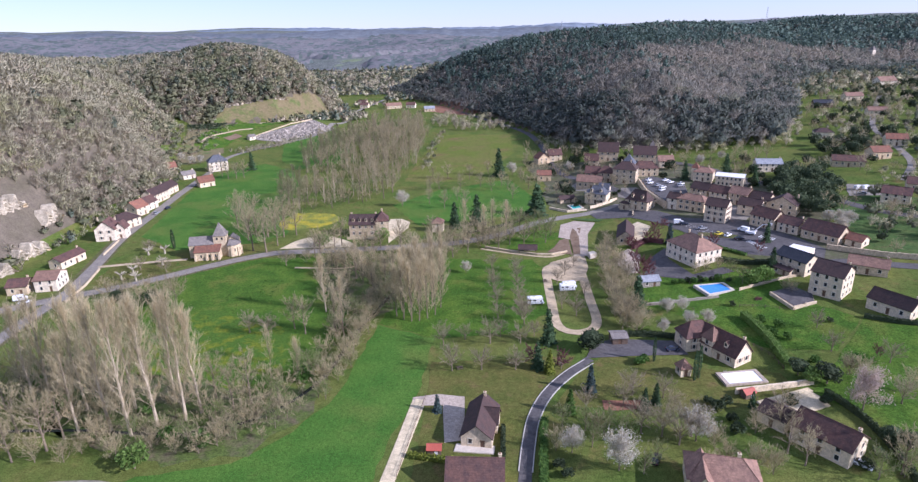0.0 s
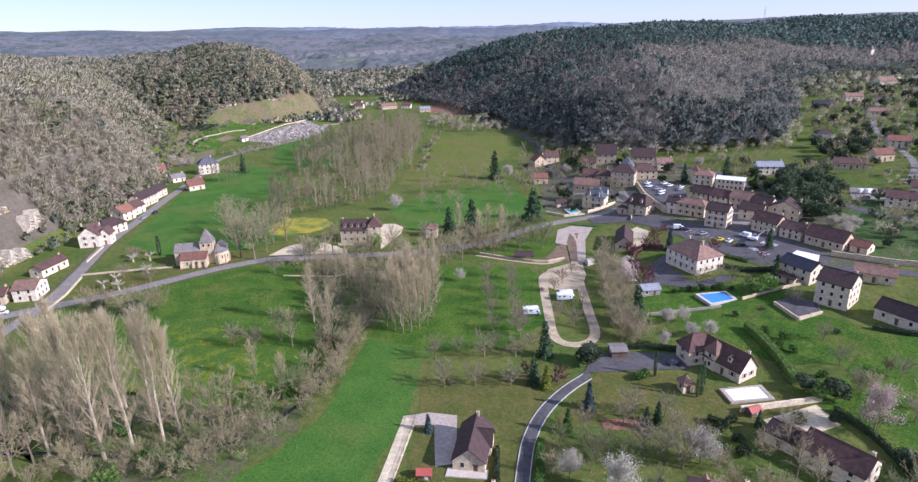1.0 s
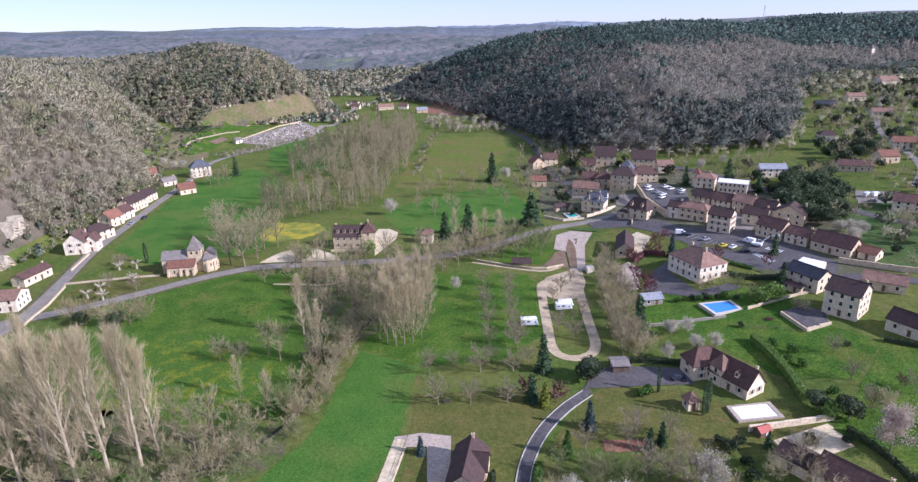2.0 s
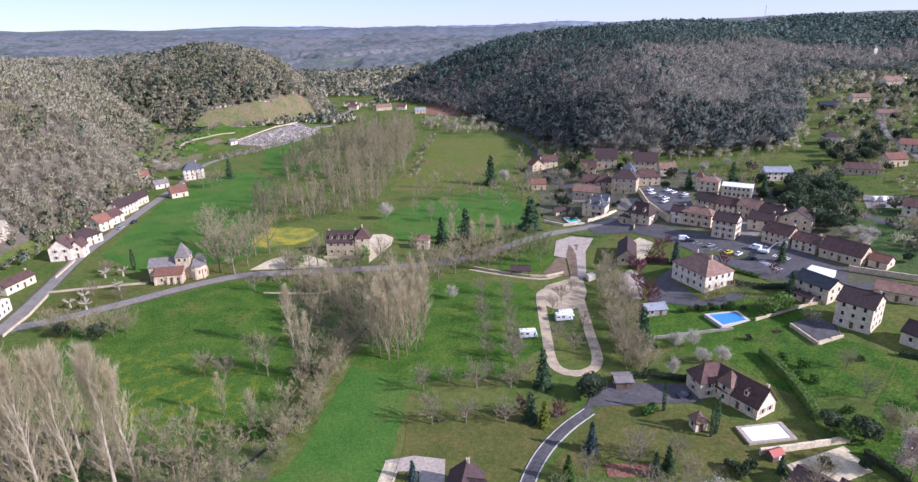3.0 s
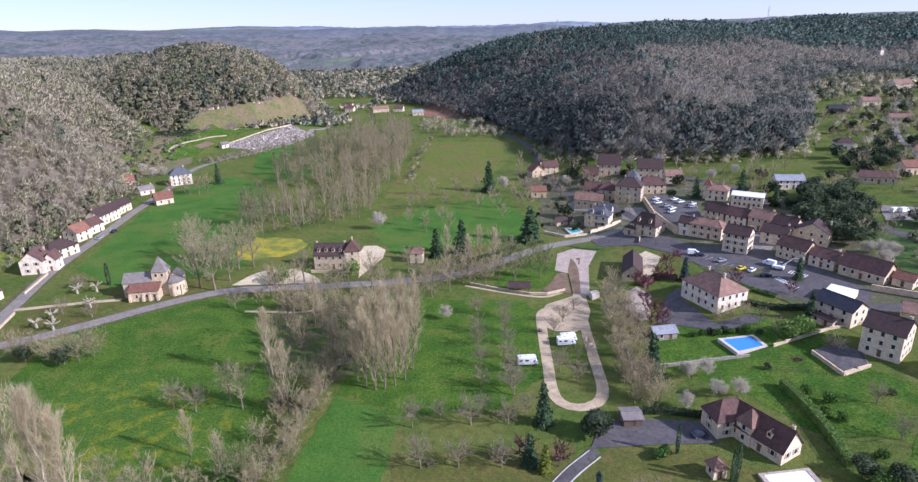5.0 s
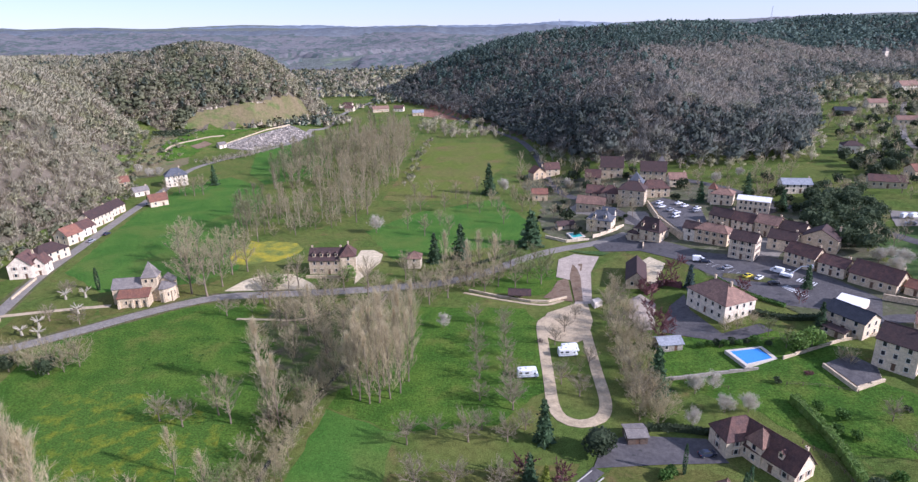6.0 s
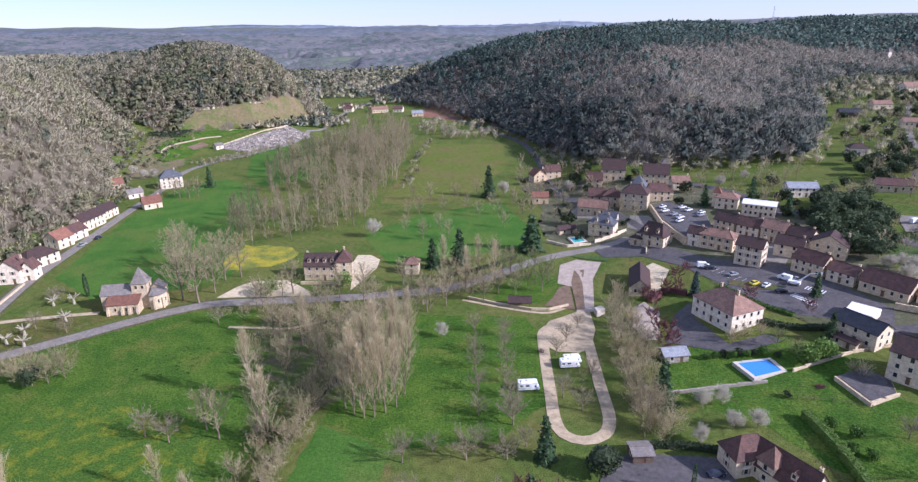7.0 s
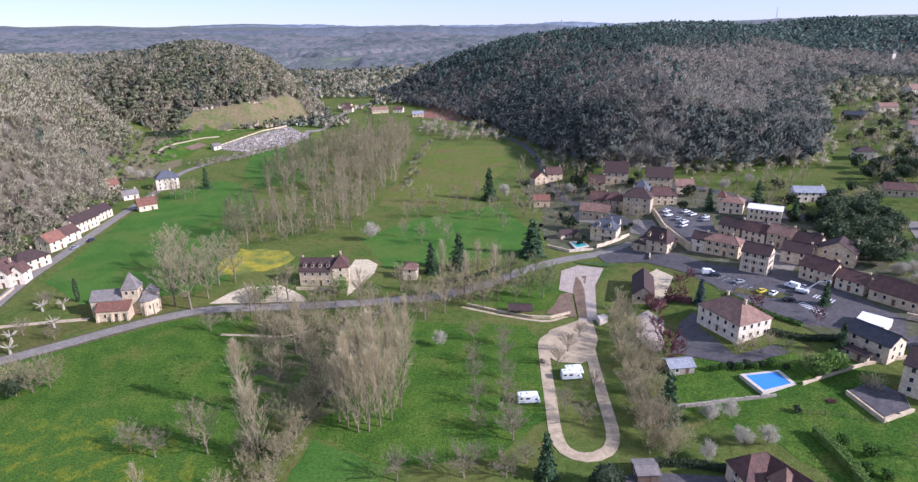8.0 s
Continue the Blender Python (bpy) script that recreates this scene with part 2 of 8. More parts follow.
    d_bare=mat("far_hazed_bare_woods", (0.172, 0.165, 0.166), (0.157, 0.152, 0.155), 60, 9.0, 1.0, 0.0),
    d_brown=mat("far_hazed_brown_woods", (0.152, 0.146, 0.148), (0.140, 0.138, 0.140), 60, 9.0, 1.0, 0.0),
    d_green=mat("far_hazed_green_woods", (0.090, 0.112, 0.103), (0.099, 0.120, 0.109), 60, 9.0, 1.0, 0.0),
    d_pine=mat("far_hazed_pine_woods", (0.081, 0.105, 0.099), (0.090, 0.114, 0.106), 60, 9.0, 1.0, 0.0),
    water=plain("blue_pool_water", (0.05, 0.24, 0.62), 0.12),
    water_green=plain("turquoise_pool_water", (0.06, 0.42, 0.38), 0.12),
    cover=plain("white_pool_cover", (0.80, 0.79, 0.78), 0.6),
    coping=mat("pool_coping_stone", (0.60, 0.53, 0.44), (0.52, 0.46, 0.38), 1, 0.08, 0.85, 0.2),
    rubber=plain("black_rubber", (0.02, 0.02, 0.021), 0.8),
    steel=plain("grey_steel", (0.45, 0.45, 0.46), 0.4, 0.8),
    car_white=plain("white_paint", (0.78, 0.78, 0.78), 0.25),
    car_grey=plain("silver_grey_paint", (0.36, 0.37, 0.39), 0.3, 0.3),
    car_dark=plain("dark_blue_paint", (0.025, 0.032, 0.055), 0.25),
    car_black=plain("black_paint", (0.02, 0.02, 0.022), 0.25),
    car_red=plain("red_paint", (0.45, 0.03, 0.025), 0.3),
    car_yellow=plain("yellow_paint", (0.62, 0.50, 0.04), 0.3),
    lamp_glass=plain("headlight_glass", (0.7, 0.7, 0.68), 0.1),
    red_cloth=plain("red_roof_sheet", (0.36, 0.08, 0.05), 0.6),
    tarp=plain("white_tarpaulin", (0.72, 0.70, 0.70), 0.7),
    cliff=mat("limestone_cliff", (0.50, 0.43, 0.32), (0.33, 0.285, 0.215), 5, 0.5, 1.0, 0.9, mid=1.8, third=((0.58, 0.45, 0.27), 6, 0.58, 0.7)),
)
# ---- the lie of the land ----
def smooth(a, b, v):
    s = np.clip((v - a) / (b - a), 0.0, 1.0)
    return s * s * (3 - 2 * s)


def inside(poly, x, y):
    """Signed distance to a closed outline, positive inside it."""
    x, y = np.asarray(x, float), np.asarray(y, float)
    best, odd = np.full(x.shape, 1e9), np.zeros(x.shape, bool)
    for (ax, ay), (bx, by) in zip(poly, poly[1:] + poly[:1]):
        dx, dy = bx - ax, by - ay
        s = np.clip(((x - ax) * dx + (y - ay) * dy) / (dx * dx + dy * dy), 0, 1)
        best = np.minimum(best, np.hypot(x - ax - s * dx, y - ay - s * dy))
        cross = (ay > y) != (by > y)
        odd ^= cross & (x < ax + (y - ay) * dx / (dy if dy else 1e-9))
    return np.where(odd, best, -best)


def ripple(x, y, size, seed=0.0):
    """Smooth rolling noise between about -1 and 1."""
    a, b = x / size * 2.1 + seed, y / size * 2.1 - seed * 1.7
    return (np.sin(a + 1.3 * np.sin(b * 0.7 + seed)) + np.sin(b * 1.13 + 1.7 * np.sin(a * 0.61)) + np.sin((a + b) * 1.9 + seed) * 0.5
            + np.sin((a - 0.6 * b) * 2.7 + 2 * seed) * 0.35) / 2.6


HILL_EAST = [(330, 1700), (110, 1330), (-20, 1180), (-100, 1050), (-116, 970), (-72, 890), (-26, 812), (26, 695), (56, 600), (70, 540), (92, 462), (165, 418), (222, 424), (262, 486), (335, 640),
             (430, 760), (640, 860), (1500, 900), (2600, 1500), (2600, 2600), (600, 2200)]
HILL_SOUTHEAST = [(470, 790), (560, 640), (620, 500), (640, 380), (800, 200), (1500, 100), (2600, 300), (2600, 1500), (900, 1100)]
HILL_WEST = [(-212, -200), (-210, 120), (-206, 250), (-206, 340), (-212, 420), (-240, 470), (-262, 530), (-288, 600), (-330, 645), (-430, 710), (-600, 950),
             (-900, 1250), (-1600, 1250), (-1600, -200)]
HILL_NORTHWEST = [(-340, 652), (-270, 672), (-212, 704), (-172, 760), (-165, 820), (-215, 930), (-330, 1120), (-560, 1260), (-760, 1200), (-640, 980), (-440, 716)]

HILL_LEFT = HILL_WEST[:9] + HILL_NORTHWEST[1:8] + [(-800, 1500), (-1600, 1500), (-1600, -200)]


def rise(d, top, run):
    d = np.maximum(d, 0)
    return top * (1 - np.exp(-(d / run) ** 1.25))


def height(x, y):
    """Height of the ground."""
    x, y = np.asarray(x, float), np.asarray(y, float)
    u = (x - 70) * 0.8 + (y - 200) * 0.35
    z = 0.042 * (u + np.sqrt(u * u + 400)) * smooth(50 - 0.3 * np.maximum(y - 500, 0), 105 + 0.35 * np.maximum(y - 500, 0), x)
    z = z * (1 - 0.75 * smooth(300, 800, u))
    z = z + 0.6 * ripple(x, y, 60, 0.4) * smooth(200, 420, np.abs(x) + y * 0.2)
    z = z + 11 * smooth(0, 1, (inside([(-340, 640), (-205, 668), (-150, 700), (-120, 640), (-215, 575), (-250, 478), (-320, 545)], x, y) + 12) / 60)
    wob = 1 + 0.16 * ripple(x, y, 140, 2.0)
    far = smooth(700, 1700, y)
    z = z + rise(inside(HILL_EAST, x, y) * wob, 81 + 2 * smooth(450, 1000, x) + 2 * smooth(260, 60, x), 260 - 125 * smooth(270, 30, x)) + rise(inside(HILL_SOUTHEAST, x, y) * wob, 62, 300)
    z = z + rise(inside(HILL_LEFT, x, y) * wob, 79 + 4 * ripple(x, y, 170, 1.0) - 26 * smooth(-400, -520, x) * smooth(520, 720, y) - 14 * smooth(-325, -375, x) * smooth(560, 700, y), 42 + 8 * smooth(640, 740, y))
    z = z + far * (22 + 9 * ripple(x, y, 420, 1.0)) * (1 - smooth(-60, 200, inside(HILL_EAST, x, y)))
    z = z + smooth(1500, 4500, y) * (72 + 16 * ripple(x, y, 900, 3.1) + 8 * ripple(x, y, 330, 5.0) + 46 * smooth(-500, -1900, x) - 44 * smooth(-250, 250, x)) * (1 - smooth(-100, 300, inside(HILL_EAST, x, y)))
    return z + 15 * ripple(x, y, 330, 2.2) * smooth(1350, 1800, y) * smooth(3600, 3000, y) * (1 - smooth(-200, 0, inside(HILL_EAST, x, y)))


# ---- mesh helpers ----
def mesh_of(name, verts, faces, mats, index=None, flat=True):
    """A mesh from arrays: verts (n, 3), triangles (m, 3) or a list of faces."""
    me = bpy.data.meshes.new(name)
    if isinstance(faces, np.ndarray) and faces.ndim == 2:
        k = faces.shape[1]
        me.vertices.add(len(verts))
        me.vertices.foreach_set("co", np.asarray(verts, np.float32).ravel())
        me.loops.add(faces.size)
        me.loops.foreach_set("vertex_index", faces.astype(np.int32).ravel())
        me.polygons.add(len(faces))
        me.polygons.foreach_set("loop_start", np.arange(0, faces.size, k, dtype=np.int32))
    else:
        me.from_pydata([tuple(v) for v in verts], [], [tuple(f) for f in faces])
    for m in mats if isinstance(mats, (list, tuple)) else [mats]:
        me.materials.append(m)
    if index is not None:
        me.polygons.foreach_set("material_index", np.asarray(index, np.int32))
    me.polygons.foreach_set("use_smooth", np.full(len(me.polygons), not flat))
    me.update(calc_edges=True)
    return me


def part(name, bm, material, parent=None, label="", loc=(0, 0, 0), rz=0.0, smooth=False):
    """One mesh object from a bmesh (which is freed) or a mesh, under a thing or a part."""
    if isinstance(bm, bmesh.types.BMesh):
        me = bpy.data.meshes.new(name)
        bm.to_mesh(me)
        bm.free()
        me.materials.append(material)
        if smooth:
            me.polygons.foreach_set("use_smooth", np.full(len(me.polygons), True))
    else:
        me = bm
    ob = new(name, me)
    ob.location, ob.rotation_euler = loc, (0, 0, rz)
    ob.parent = parent
    if label:
        ob["label"] = label
    return ob


def empty(name, x, y, z, rot=0.0, label="", category="", group="", kind="", size=1.0):
    ob = new(name)
    ob.location, ob.rotation_euler, ob.scale = (x, y, z), (0, 0, radians(rot)), (size, size, size)
    return tagged(ob, label, category, group, kind)


def box(bm, x, y, z, sx, sy, sz, bevel=0.0, rot=None):
    """A box whose base centre is at x, y, z."""
    made = bmesh.ops.create_cube(bm, size=1, matrix=Matrix.Translation((x, y, z + sz / 2)) @ (rot or Matrix()) @ Matrix.Diagonal((sx, sy, sz, 1)))
    if bevel:
        edges = list({e for v in made["verts"] for e in v.link_edges})
        bmesh.ops.bevel(bm, geom=edges, offset=bevel, segments=1, affect="EDGES")
    return bm


def boxed(*args, **kw):
    return box(bmesh.new(), *args, **kw)


def rod(bm, a, b, r0, r1=None, sides=6):
    a, b = Vector(a), Vector(b)
    m = Matrix.Translation((a + b) / 2) @ (b - a).to_track_quat("Z", "Y").to_matrix().to_4x4()
    bmesh.ops.create_cone(bm, cap_ends=True, segments=sides, radius1=r0, radius2=r0 if r1 is None else r1, depth=(b - a).length, matrix=m)
    return bm


# ---- the ground ----
def steps(*spans):
    out = [np.arange(a, b, s) for a, b, s in spans]
    return np.concatenate(out + [[spans[-1][1]]])


gx = steps((-4200, -1200, 150), (-1200, -600, 40), (-600, -240, 10), (-240, 280, 5), (280, 700, 12), (700, 1300, 40), (1300, 4200, 150))
gy = steps((-3000, -300, 300), (-300, 60, 20), (60, 520, 5), (520, 1200, 12), (1200, 2400, 30), (2400, 4900, 50))
X, Y = np.meshgrid(gx, gy)
verts = np.stack([X.ravel(), Y.ravel(), height(X, Y).ravel()], 1)
w = len(gx)
i = (np.arange(len(gy) - 1)[:, None] * w + np.arange(w - 1)[None, :]).ravel()
quads = np.stack([i, i + 1, i + w + 1, i + w], 1)
mid = verts[quads].mean(1)
hill = np.max([inside(p, mid[:, 0], mid[:, 1]) for p in (HILL_EAST, HILL_SOUTHEAST, HILL_WEST, HILL_NORTHWEST)], axis=0)
kind = np.where(hill > 3, 1, 0)
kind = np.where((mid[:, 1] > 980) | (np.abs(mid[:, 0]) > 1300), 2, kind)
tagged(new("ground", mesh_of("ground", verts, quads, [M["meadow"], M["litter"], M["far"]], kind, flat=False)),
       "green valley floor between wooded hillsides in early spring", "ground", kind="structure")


def drape(name, poly, material, lift, label, category="ground", cell=7.0, parent=None, wobble=0.0):
    """A patch of ground that lies on the land."""
    pts = []
    for (ax, ay), (bx, by) in zip(poly, poly[1:] + poly[:1]):
        k = max(1, int(math.hypot(bx - ax, by - ay) / 4))
        for j in range(k):
            x, y = ax + (bx - ax) * j / k, ay + (by - ay) * j / k
            pts.append((x + wobble * math.sin(y * 0.9 + x * 0.4), y + wobble * math.cos(x * 0.8 - y * 0.3)))
    bm = bmesh.new()
    bmesh.ops.triangulate(bm, faces=[bm.faces.new([bm.verts.new((x, y, 0)) for x, y in pts])])
    xs, ys = [p[0] for p in pts], [p[1] for p in pts]
    for axis, lo, hi in ((0, min(xs), max(xs)), (1, min(ys), max(ys))):
        for c in np.arange(lo + cell, hi, cell):
            co, no = [0, 0, 0], [0, 0, 0]
            co[axis], no[axis] = c, 1
            bmesh.ops.bisect_plane(bm, geom=bm.verts[:] + bm.edges[:] + bm.faces[:], plane_co=co, plane_no=no)
    vs = bm.verts[:]
    for v, z in zip(vs, height([v.co.x for v in vs], [v.co.y for v in vs])):
        v.co.z = z + lift
    bmesh.ops.recalc_face_normals(bm, faces=bm.faces)
    if sum(f.normal.z for f in bm.faces) < 0:
        bmesh.ops.reverse_faces(bm, faces=bm.faces)
    return tagged(part(name, bm, material, parent), label, category, kind="structure")


def spline(pts, gap=2.5):
    """A smooth line through the points, sampled about every gap metres."""
    p = [Vector((*q[:2], 0)) for q in pts]
    p = [p[0] * 2 - p[1]] + p + [p[-1] * 2 - p[-2]]
    out = []
    for a, b, c, d in zip(p, p[1:], p[2:], p[3:]):
        k = max(2, int((c - b).length / gap))
        for j in range(k):
            s = j / k
            out.append(0.5 * (2 * b + (c - a) * s + (2 * a - 5 * b + 4 * c - d) * s * s + (3 * b - a - 3 * c + d) * s ** 3))
    return out + [p[-2]]


def ribbon(name, pts, width, material, lift, label, category="road", kind="structure", thick=0.12, taper=None, shift=0.0, parent=None):
    """A strip along a line that lies on the land, a little domed, with edges."""
    line = spline(pts)
    bm, rows = bmesh.new(), []
    for j, p in enumerate(line):
        d = (line[min(j + 1, len(line) - 1)] - line[max(j - 1, 0)]).normalized()
        side = Vector((d.y, -d.x, 0))
        wd = width if taper is None else width + (taper - width) * j / (len(line) - 1)
        across = ((-1, -thick), (-1, 0), (-0.4, 0.03), (0.4, 0.03), (1, 0), (1, -thick))
        rows.append([bm.verts.new((*(p + side * (shift + s * wd / 2)).xy, lift + dz)) for s, dz in across])
    vs = bm.verts[:]
    for v, z in zip(vs, height([v.co.x for v in vs], [v.co.y for v in vs])):
        v.co.z += z
    for a, b in zip(rows, rows[1:]):
        for k in range(5):
            bm.faces.new((a[k], b[k], b[k + 1], a[k + 1]))
    bmesh.ops.recalc_face_normals(bm, faces=bm.faces)
    if sum(f.normal.z for f in bm.faces) < 0:
        bmesh.ops.reverse_faces(bm, faces=bm.faces)
    return tagged(part(name, bm, material, parent), label, category, kind=kind)


# fields and gardens
drape("field", [(-31.5, 186), (-12, 175), (-13, 160), (-14.7, 143), (-20.9, 121), (-23, 104), (-30, 70), (-82, 70), (-86, 105), (-78, 110), (-57, 114.5), (-46, 126), (-39.5, 138.6), (-36.5, 150), (-35, 161), (-33.5, 174)], M["crop"], 0.05, "bright green young crop field between stream and track", "field", wobble=0.5)
drape("field", [(-11.5, 175.5), (14, 178), (31, 196), (31, 238), (28, 247), (-10, 250), (-26, 238), (-30, 214), (-31, 186.5)], M["lush"], 0.05, "green park meadow under rows of small bare trees", "field", wobble=0.6)
drape("field", [(-137, 226), (-112, 243), (-96, 254), (-72, 256), (-52, 236), (-44, 200), (-46, 172), (-60, 140), (-100, 128), (-128, 170)], M["lush"], 0.05, "wide green meadow with small tufts", "field", wobble=0.8)
drape("field", [(-112, 192), (-95, 201), (-78, 191), (-58, 180), (-54, 166), (-64, 148), (-98, 140), (-118, 166)], M["flowers"], 0.08, "meadow patch speckled with yellow wild flowers", "field", wobble=1.6)
drape("field", [(-168, 290), (-140, 268), (-108, 274), (-92, 290), (-108, 330), (-112, 390), (-130, 440), (-160, 470), (-182, 440), (-182, 380)], M["crop"], 0.05, "smooth bright green field behind the church", "field", wobble=0.5)
drape("field", [(-150, 480), (-128, 445), (-90, 470), (-100, 540), (-130, 600), (-138, 640), (-170, 560)], M["crop"], 0.06, "green field beside the valley road", "field", wobble=0.5)
drape("field", [(-26, 300), (34, 318), (40, 352), (28, 400), (-20, 372), (-44, 340)], M["crop"], 0.05, "bright green park lawn below the allee", "field", wobble=0.8)
drape("field", [(-43, 399), (-37, 485), (-24, 592), (42, 584), (38, 490), (10, 416), (-5, 396)], M["pale_meadow"], 0.06, "long pale green meadow up the valley", "field", wobble=0.6)
drape("woodland_floor", [(-68, 246), (-52, 251), (-35, 248), (-30, 225), (-28, 201), (-34, 189), (-41, 192), (-50, 205), (-58, 222)], M["wet_floor"], 0.1, "brown leaf litter under bare trees by the stream", "ground", wobble=2.2)
drape("woodland_floor", [(-136, 150), (-98, 122), (-76, 114), (-56, 117), (-46, 128), (-41, 142), (-46, 150), (-60, 146), (-100, 154), (-128, 170)], M["wet_floor"], 0.1, "leaf litter and rough grass under the poplars", "ground", wobble=2.2)
ribbon("footpath", [(-76, 242), (-63, 241), (-54, 240.5), (-43, 246)], 1.3, M["gravel"], 0.2, "pale footpath through the trees", "path")
drape("field", [(-45, 770), (6, 722), (34, 740), (14, 800), (-40, 850)], M["red_soil"], 0.08, "ploughed reddish soil at the foot of the woods", "field")
drape("field", [(-103, 306), (-98, 328), (-80, 326), (-69, 316), (-75, 302), (-94, 295)], M["mustard"], 0.07, "patch of yellow flowers beside the manor", "field", wobble=1.6)
drape("garden", [(-12, 160), (33, 163), (28, 150), (18, 138), (14.5, 126), (10, 104), (9, 70), (-16, 70), (-12, 140)], M["lawn"], 0.05, "mown cottage garden lawn with fruit trees", "garden", wobble=0.3)
drape("garden", [(41, 162), (62, 160), (74, 152), (90, 150), (92, 138), (66, 133), (36, 135), (23, 136), (30, 149)], M["lawn"], 0.05, "mown lawn beside the villa with the covered pool", "garden", wobble=0.3)
drape("garden", [(70, 222), (104, 222), (124, 208), (120, 192), (130, 178), (112, 160), (92, 164), (82, 184), (64, 196), (62, 210)], M["lush"], 0.05, "lush green garden round the blue pool", "garden", wobble=0.4)
drape("garden", [(131, 178), (152, 184), (190, 170), (180, 120), (110, 110), (94, 140), (112, 158)], M["lush"], 0.06, "lush green sloping meadow beside the hedge", "garden", wobble=0.4)
drape("garden", [(-138, 262), (-128, 246), (-106, 257), (-96, 266), (-104, 276), (-134, 270)], M["lawn"], 0.07, "grass round the village church", "garden", wobble=0.3)
drape("garden", [(-160, 252), (-158, 228), (-150, 224), (-130, 240), (-132, 252)], M["lawn"], 0.06, "grass green with pollarded trees by the road", "garden", wobble=0.3)
drape("garden", [(43, 262), (48, 276), (40, 290), (20, 276), (18, 262), (34, 258)], M["lush"], 0.06, "small lawn beside the wooden shelter", "garden", wobble=0.5)
CLEARING = [(-243, 485), (-252, 526), (-272, 600), (-292, 655), (-272, 692), (-224, 724), (-186, 782), (-160, 768), (-148, 735), (-152, 690), (-190, 640), (-222, 590), (-222, 545), (-212, 520), (-214, 480), (-232, 462)]
drape("hillside_clearing", CLEARING, M["dry_bank"], 0.25, "rough brownish hillside clearing above the cemetery", "hillside", cell=6, wobble=1.5)
drape("hillside_clearing", [(-244, 535), (-252, 570), (-244, 610), (-215, 640), (-180, 690), (-152, 732), (-142, 700), (-168, 660), (-208, 612), (-222, 585), (-220, 545), (-230, 525)], M["lush"], 0.4, "bright grass bank round the cemetery", "hillside", cell=6, wobble=1.2)
ribbon("footpath", [(-242, 545), (-243, 562), (-238, 581), (-228, 597), (-214, 606)], 2.2, M["gravel"], 0.55, "pale path across the bank", "path")
ribbon("footpath", [(-212, 622), (-204, 650), (-190, 680), (-176, 706), (-160, 728)], 2.0, M["gravel"], 0.55, "pale terrace path above the cemetery", "path")
drape("flower_bed", [(-232, 572), (-226, 590), (-218, 586), (-224, 568)], M["soil"], 0.6, "bare reddish soil patch on the bank", "soil")
drape("field", [(175, 365), (236, 392), (262, 438), (300, 520), (370, 640), (420, 690), (520, 620), (480, 470), (330, 360), (240, 330)], M["meadow"], 0.1, "green gardens and meadows climbing the hillside", "field", wobble=1.5)
drape("field", [(104, 430), (160, 442), (228, 446), (236, 430), (180, 384), (140, 396), (110, 412)], M["meadow"], 0.1, "green strip of grass under the wooded hill", "field", wobble=0.6)

drape("village_ground", [(48, 322), (66, 318), (86, 300), (94, 286), (104, 262), (112, 240), (128, 224), (148, 214), (160, 226), (168, 250), (172, 290), (168, 330), (152, 372), (130, 398), (104, 412), (84, 424), (50, 462), (44, 430), (52, 390), (46, 350)], M["yard"], 0.09, "worn earth and rough grass between the village houses", "ground", wobble=1.5)
drape("hillside", [(164, 228), (186, 216), (216, 205), (246, 236), (238, 282), (206, 300), (178, 292), (171, 258)], M["orchard"], 0.1, "dark grassy slope above the village street", "hillside", wobble=1.2)
drape("courtyard", [(60, 366), (74, 356), (84, 346), (90, 350), (84, 372), (74, 384)], M["lane"], 0.15, "grey courtyard between old stone houses", "yard", wobble=0.4)
drape("courtyard", [(92, 350), (100, 346), (100, 330), (92, 328), (86, 334)], M["lane"], 0.15, "grey lane widening before the large house", "yard", wobble=0.4)
drape("courtyard", [(122, 296), (132, 306), (146, 292), (134, 276), (126, 284)], M["lane"], 0.15, "narrow grey yard behind the inn", "yard", wobble=0.3)
drape("courtyard", [(138, 338), (150, 324), (164, 334), (156, 348)], M["asphalt"], 0.17, "asphalt yard round the modern building", "yard", wobble=0.3)
drape("car_park", [(196, 300), (214, 296), (222, 312), (206, 320)], M["lane"], 0.17, "pale parking place among the hillside houses", "car park", wobble=0.3)
# roads, drives and paths
ribbon("verge", [(-200, 190), (-162, 213), (-129, 234.6), (-103, 255), (-89, 261.5), (-51, 264.5), (-17, 269), (15, 282)], 8.6, M["scrub"], 0.09, "dry grass verge of the main road", "verge")
road_main = ribbon("road", [(-200, 188), (-162, 213), (-144.6, 222.8), (-128.8, 234.6), (-115, 246), (-102.8, 254.8), (-88.8, 261.5), (-69.8, 263.2), (-51, 264.5), (-34.3, 266.2), (-17.5, 269), (-2.8, 272), (14.9, 282), (34.7, 299.2), (52.8, 310), (70.6, 315), (84, 321)], 5.8, M["lane"], 0.14, "grey country road crossing the valley")
ribbon("verge", [(-158, 140), (-162, 186), (-162.5, 216), (-168, 246), (-177, 286), (-183, 328)], 8.4, M["scrub"], 0.09, "grass verge of the valley road", "verge")
ribbon("road", [(-152, 100), (-158, 150), (-162, 186), (-162, 216), (-167.5, 246), (-176.6, 286), (-181.5, 328), (-186.5, 372), (-190, 410), (-194, 450), (-200, 495), (-190, 530), (-172, 560), (-147, 622), (-137, 715), (-141, 790), (-120, 900)], 5.2, M["lane"], 0.15, "grey valley road along the foot of the cliff houses")
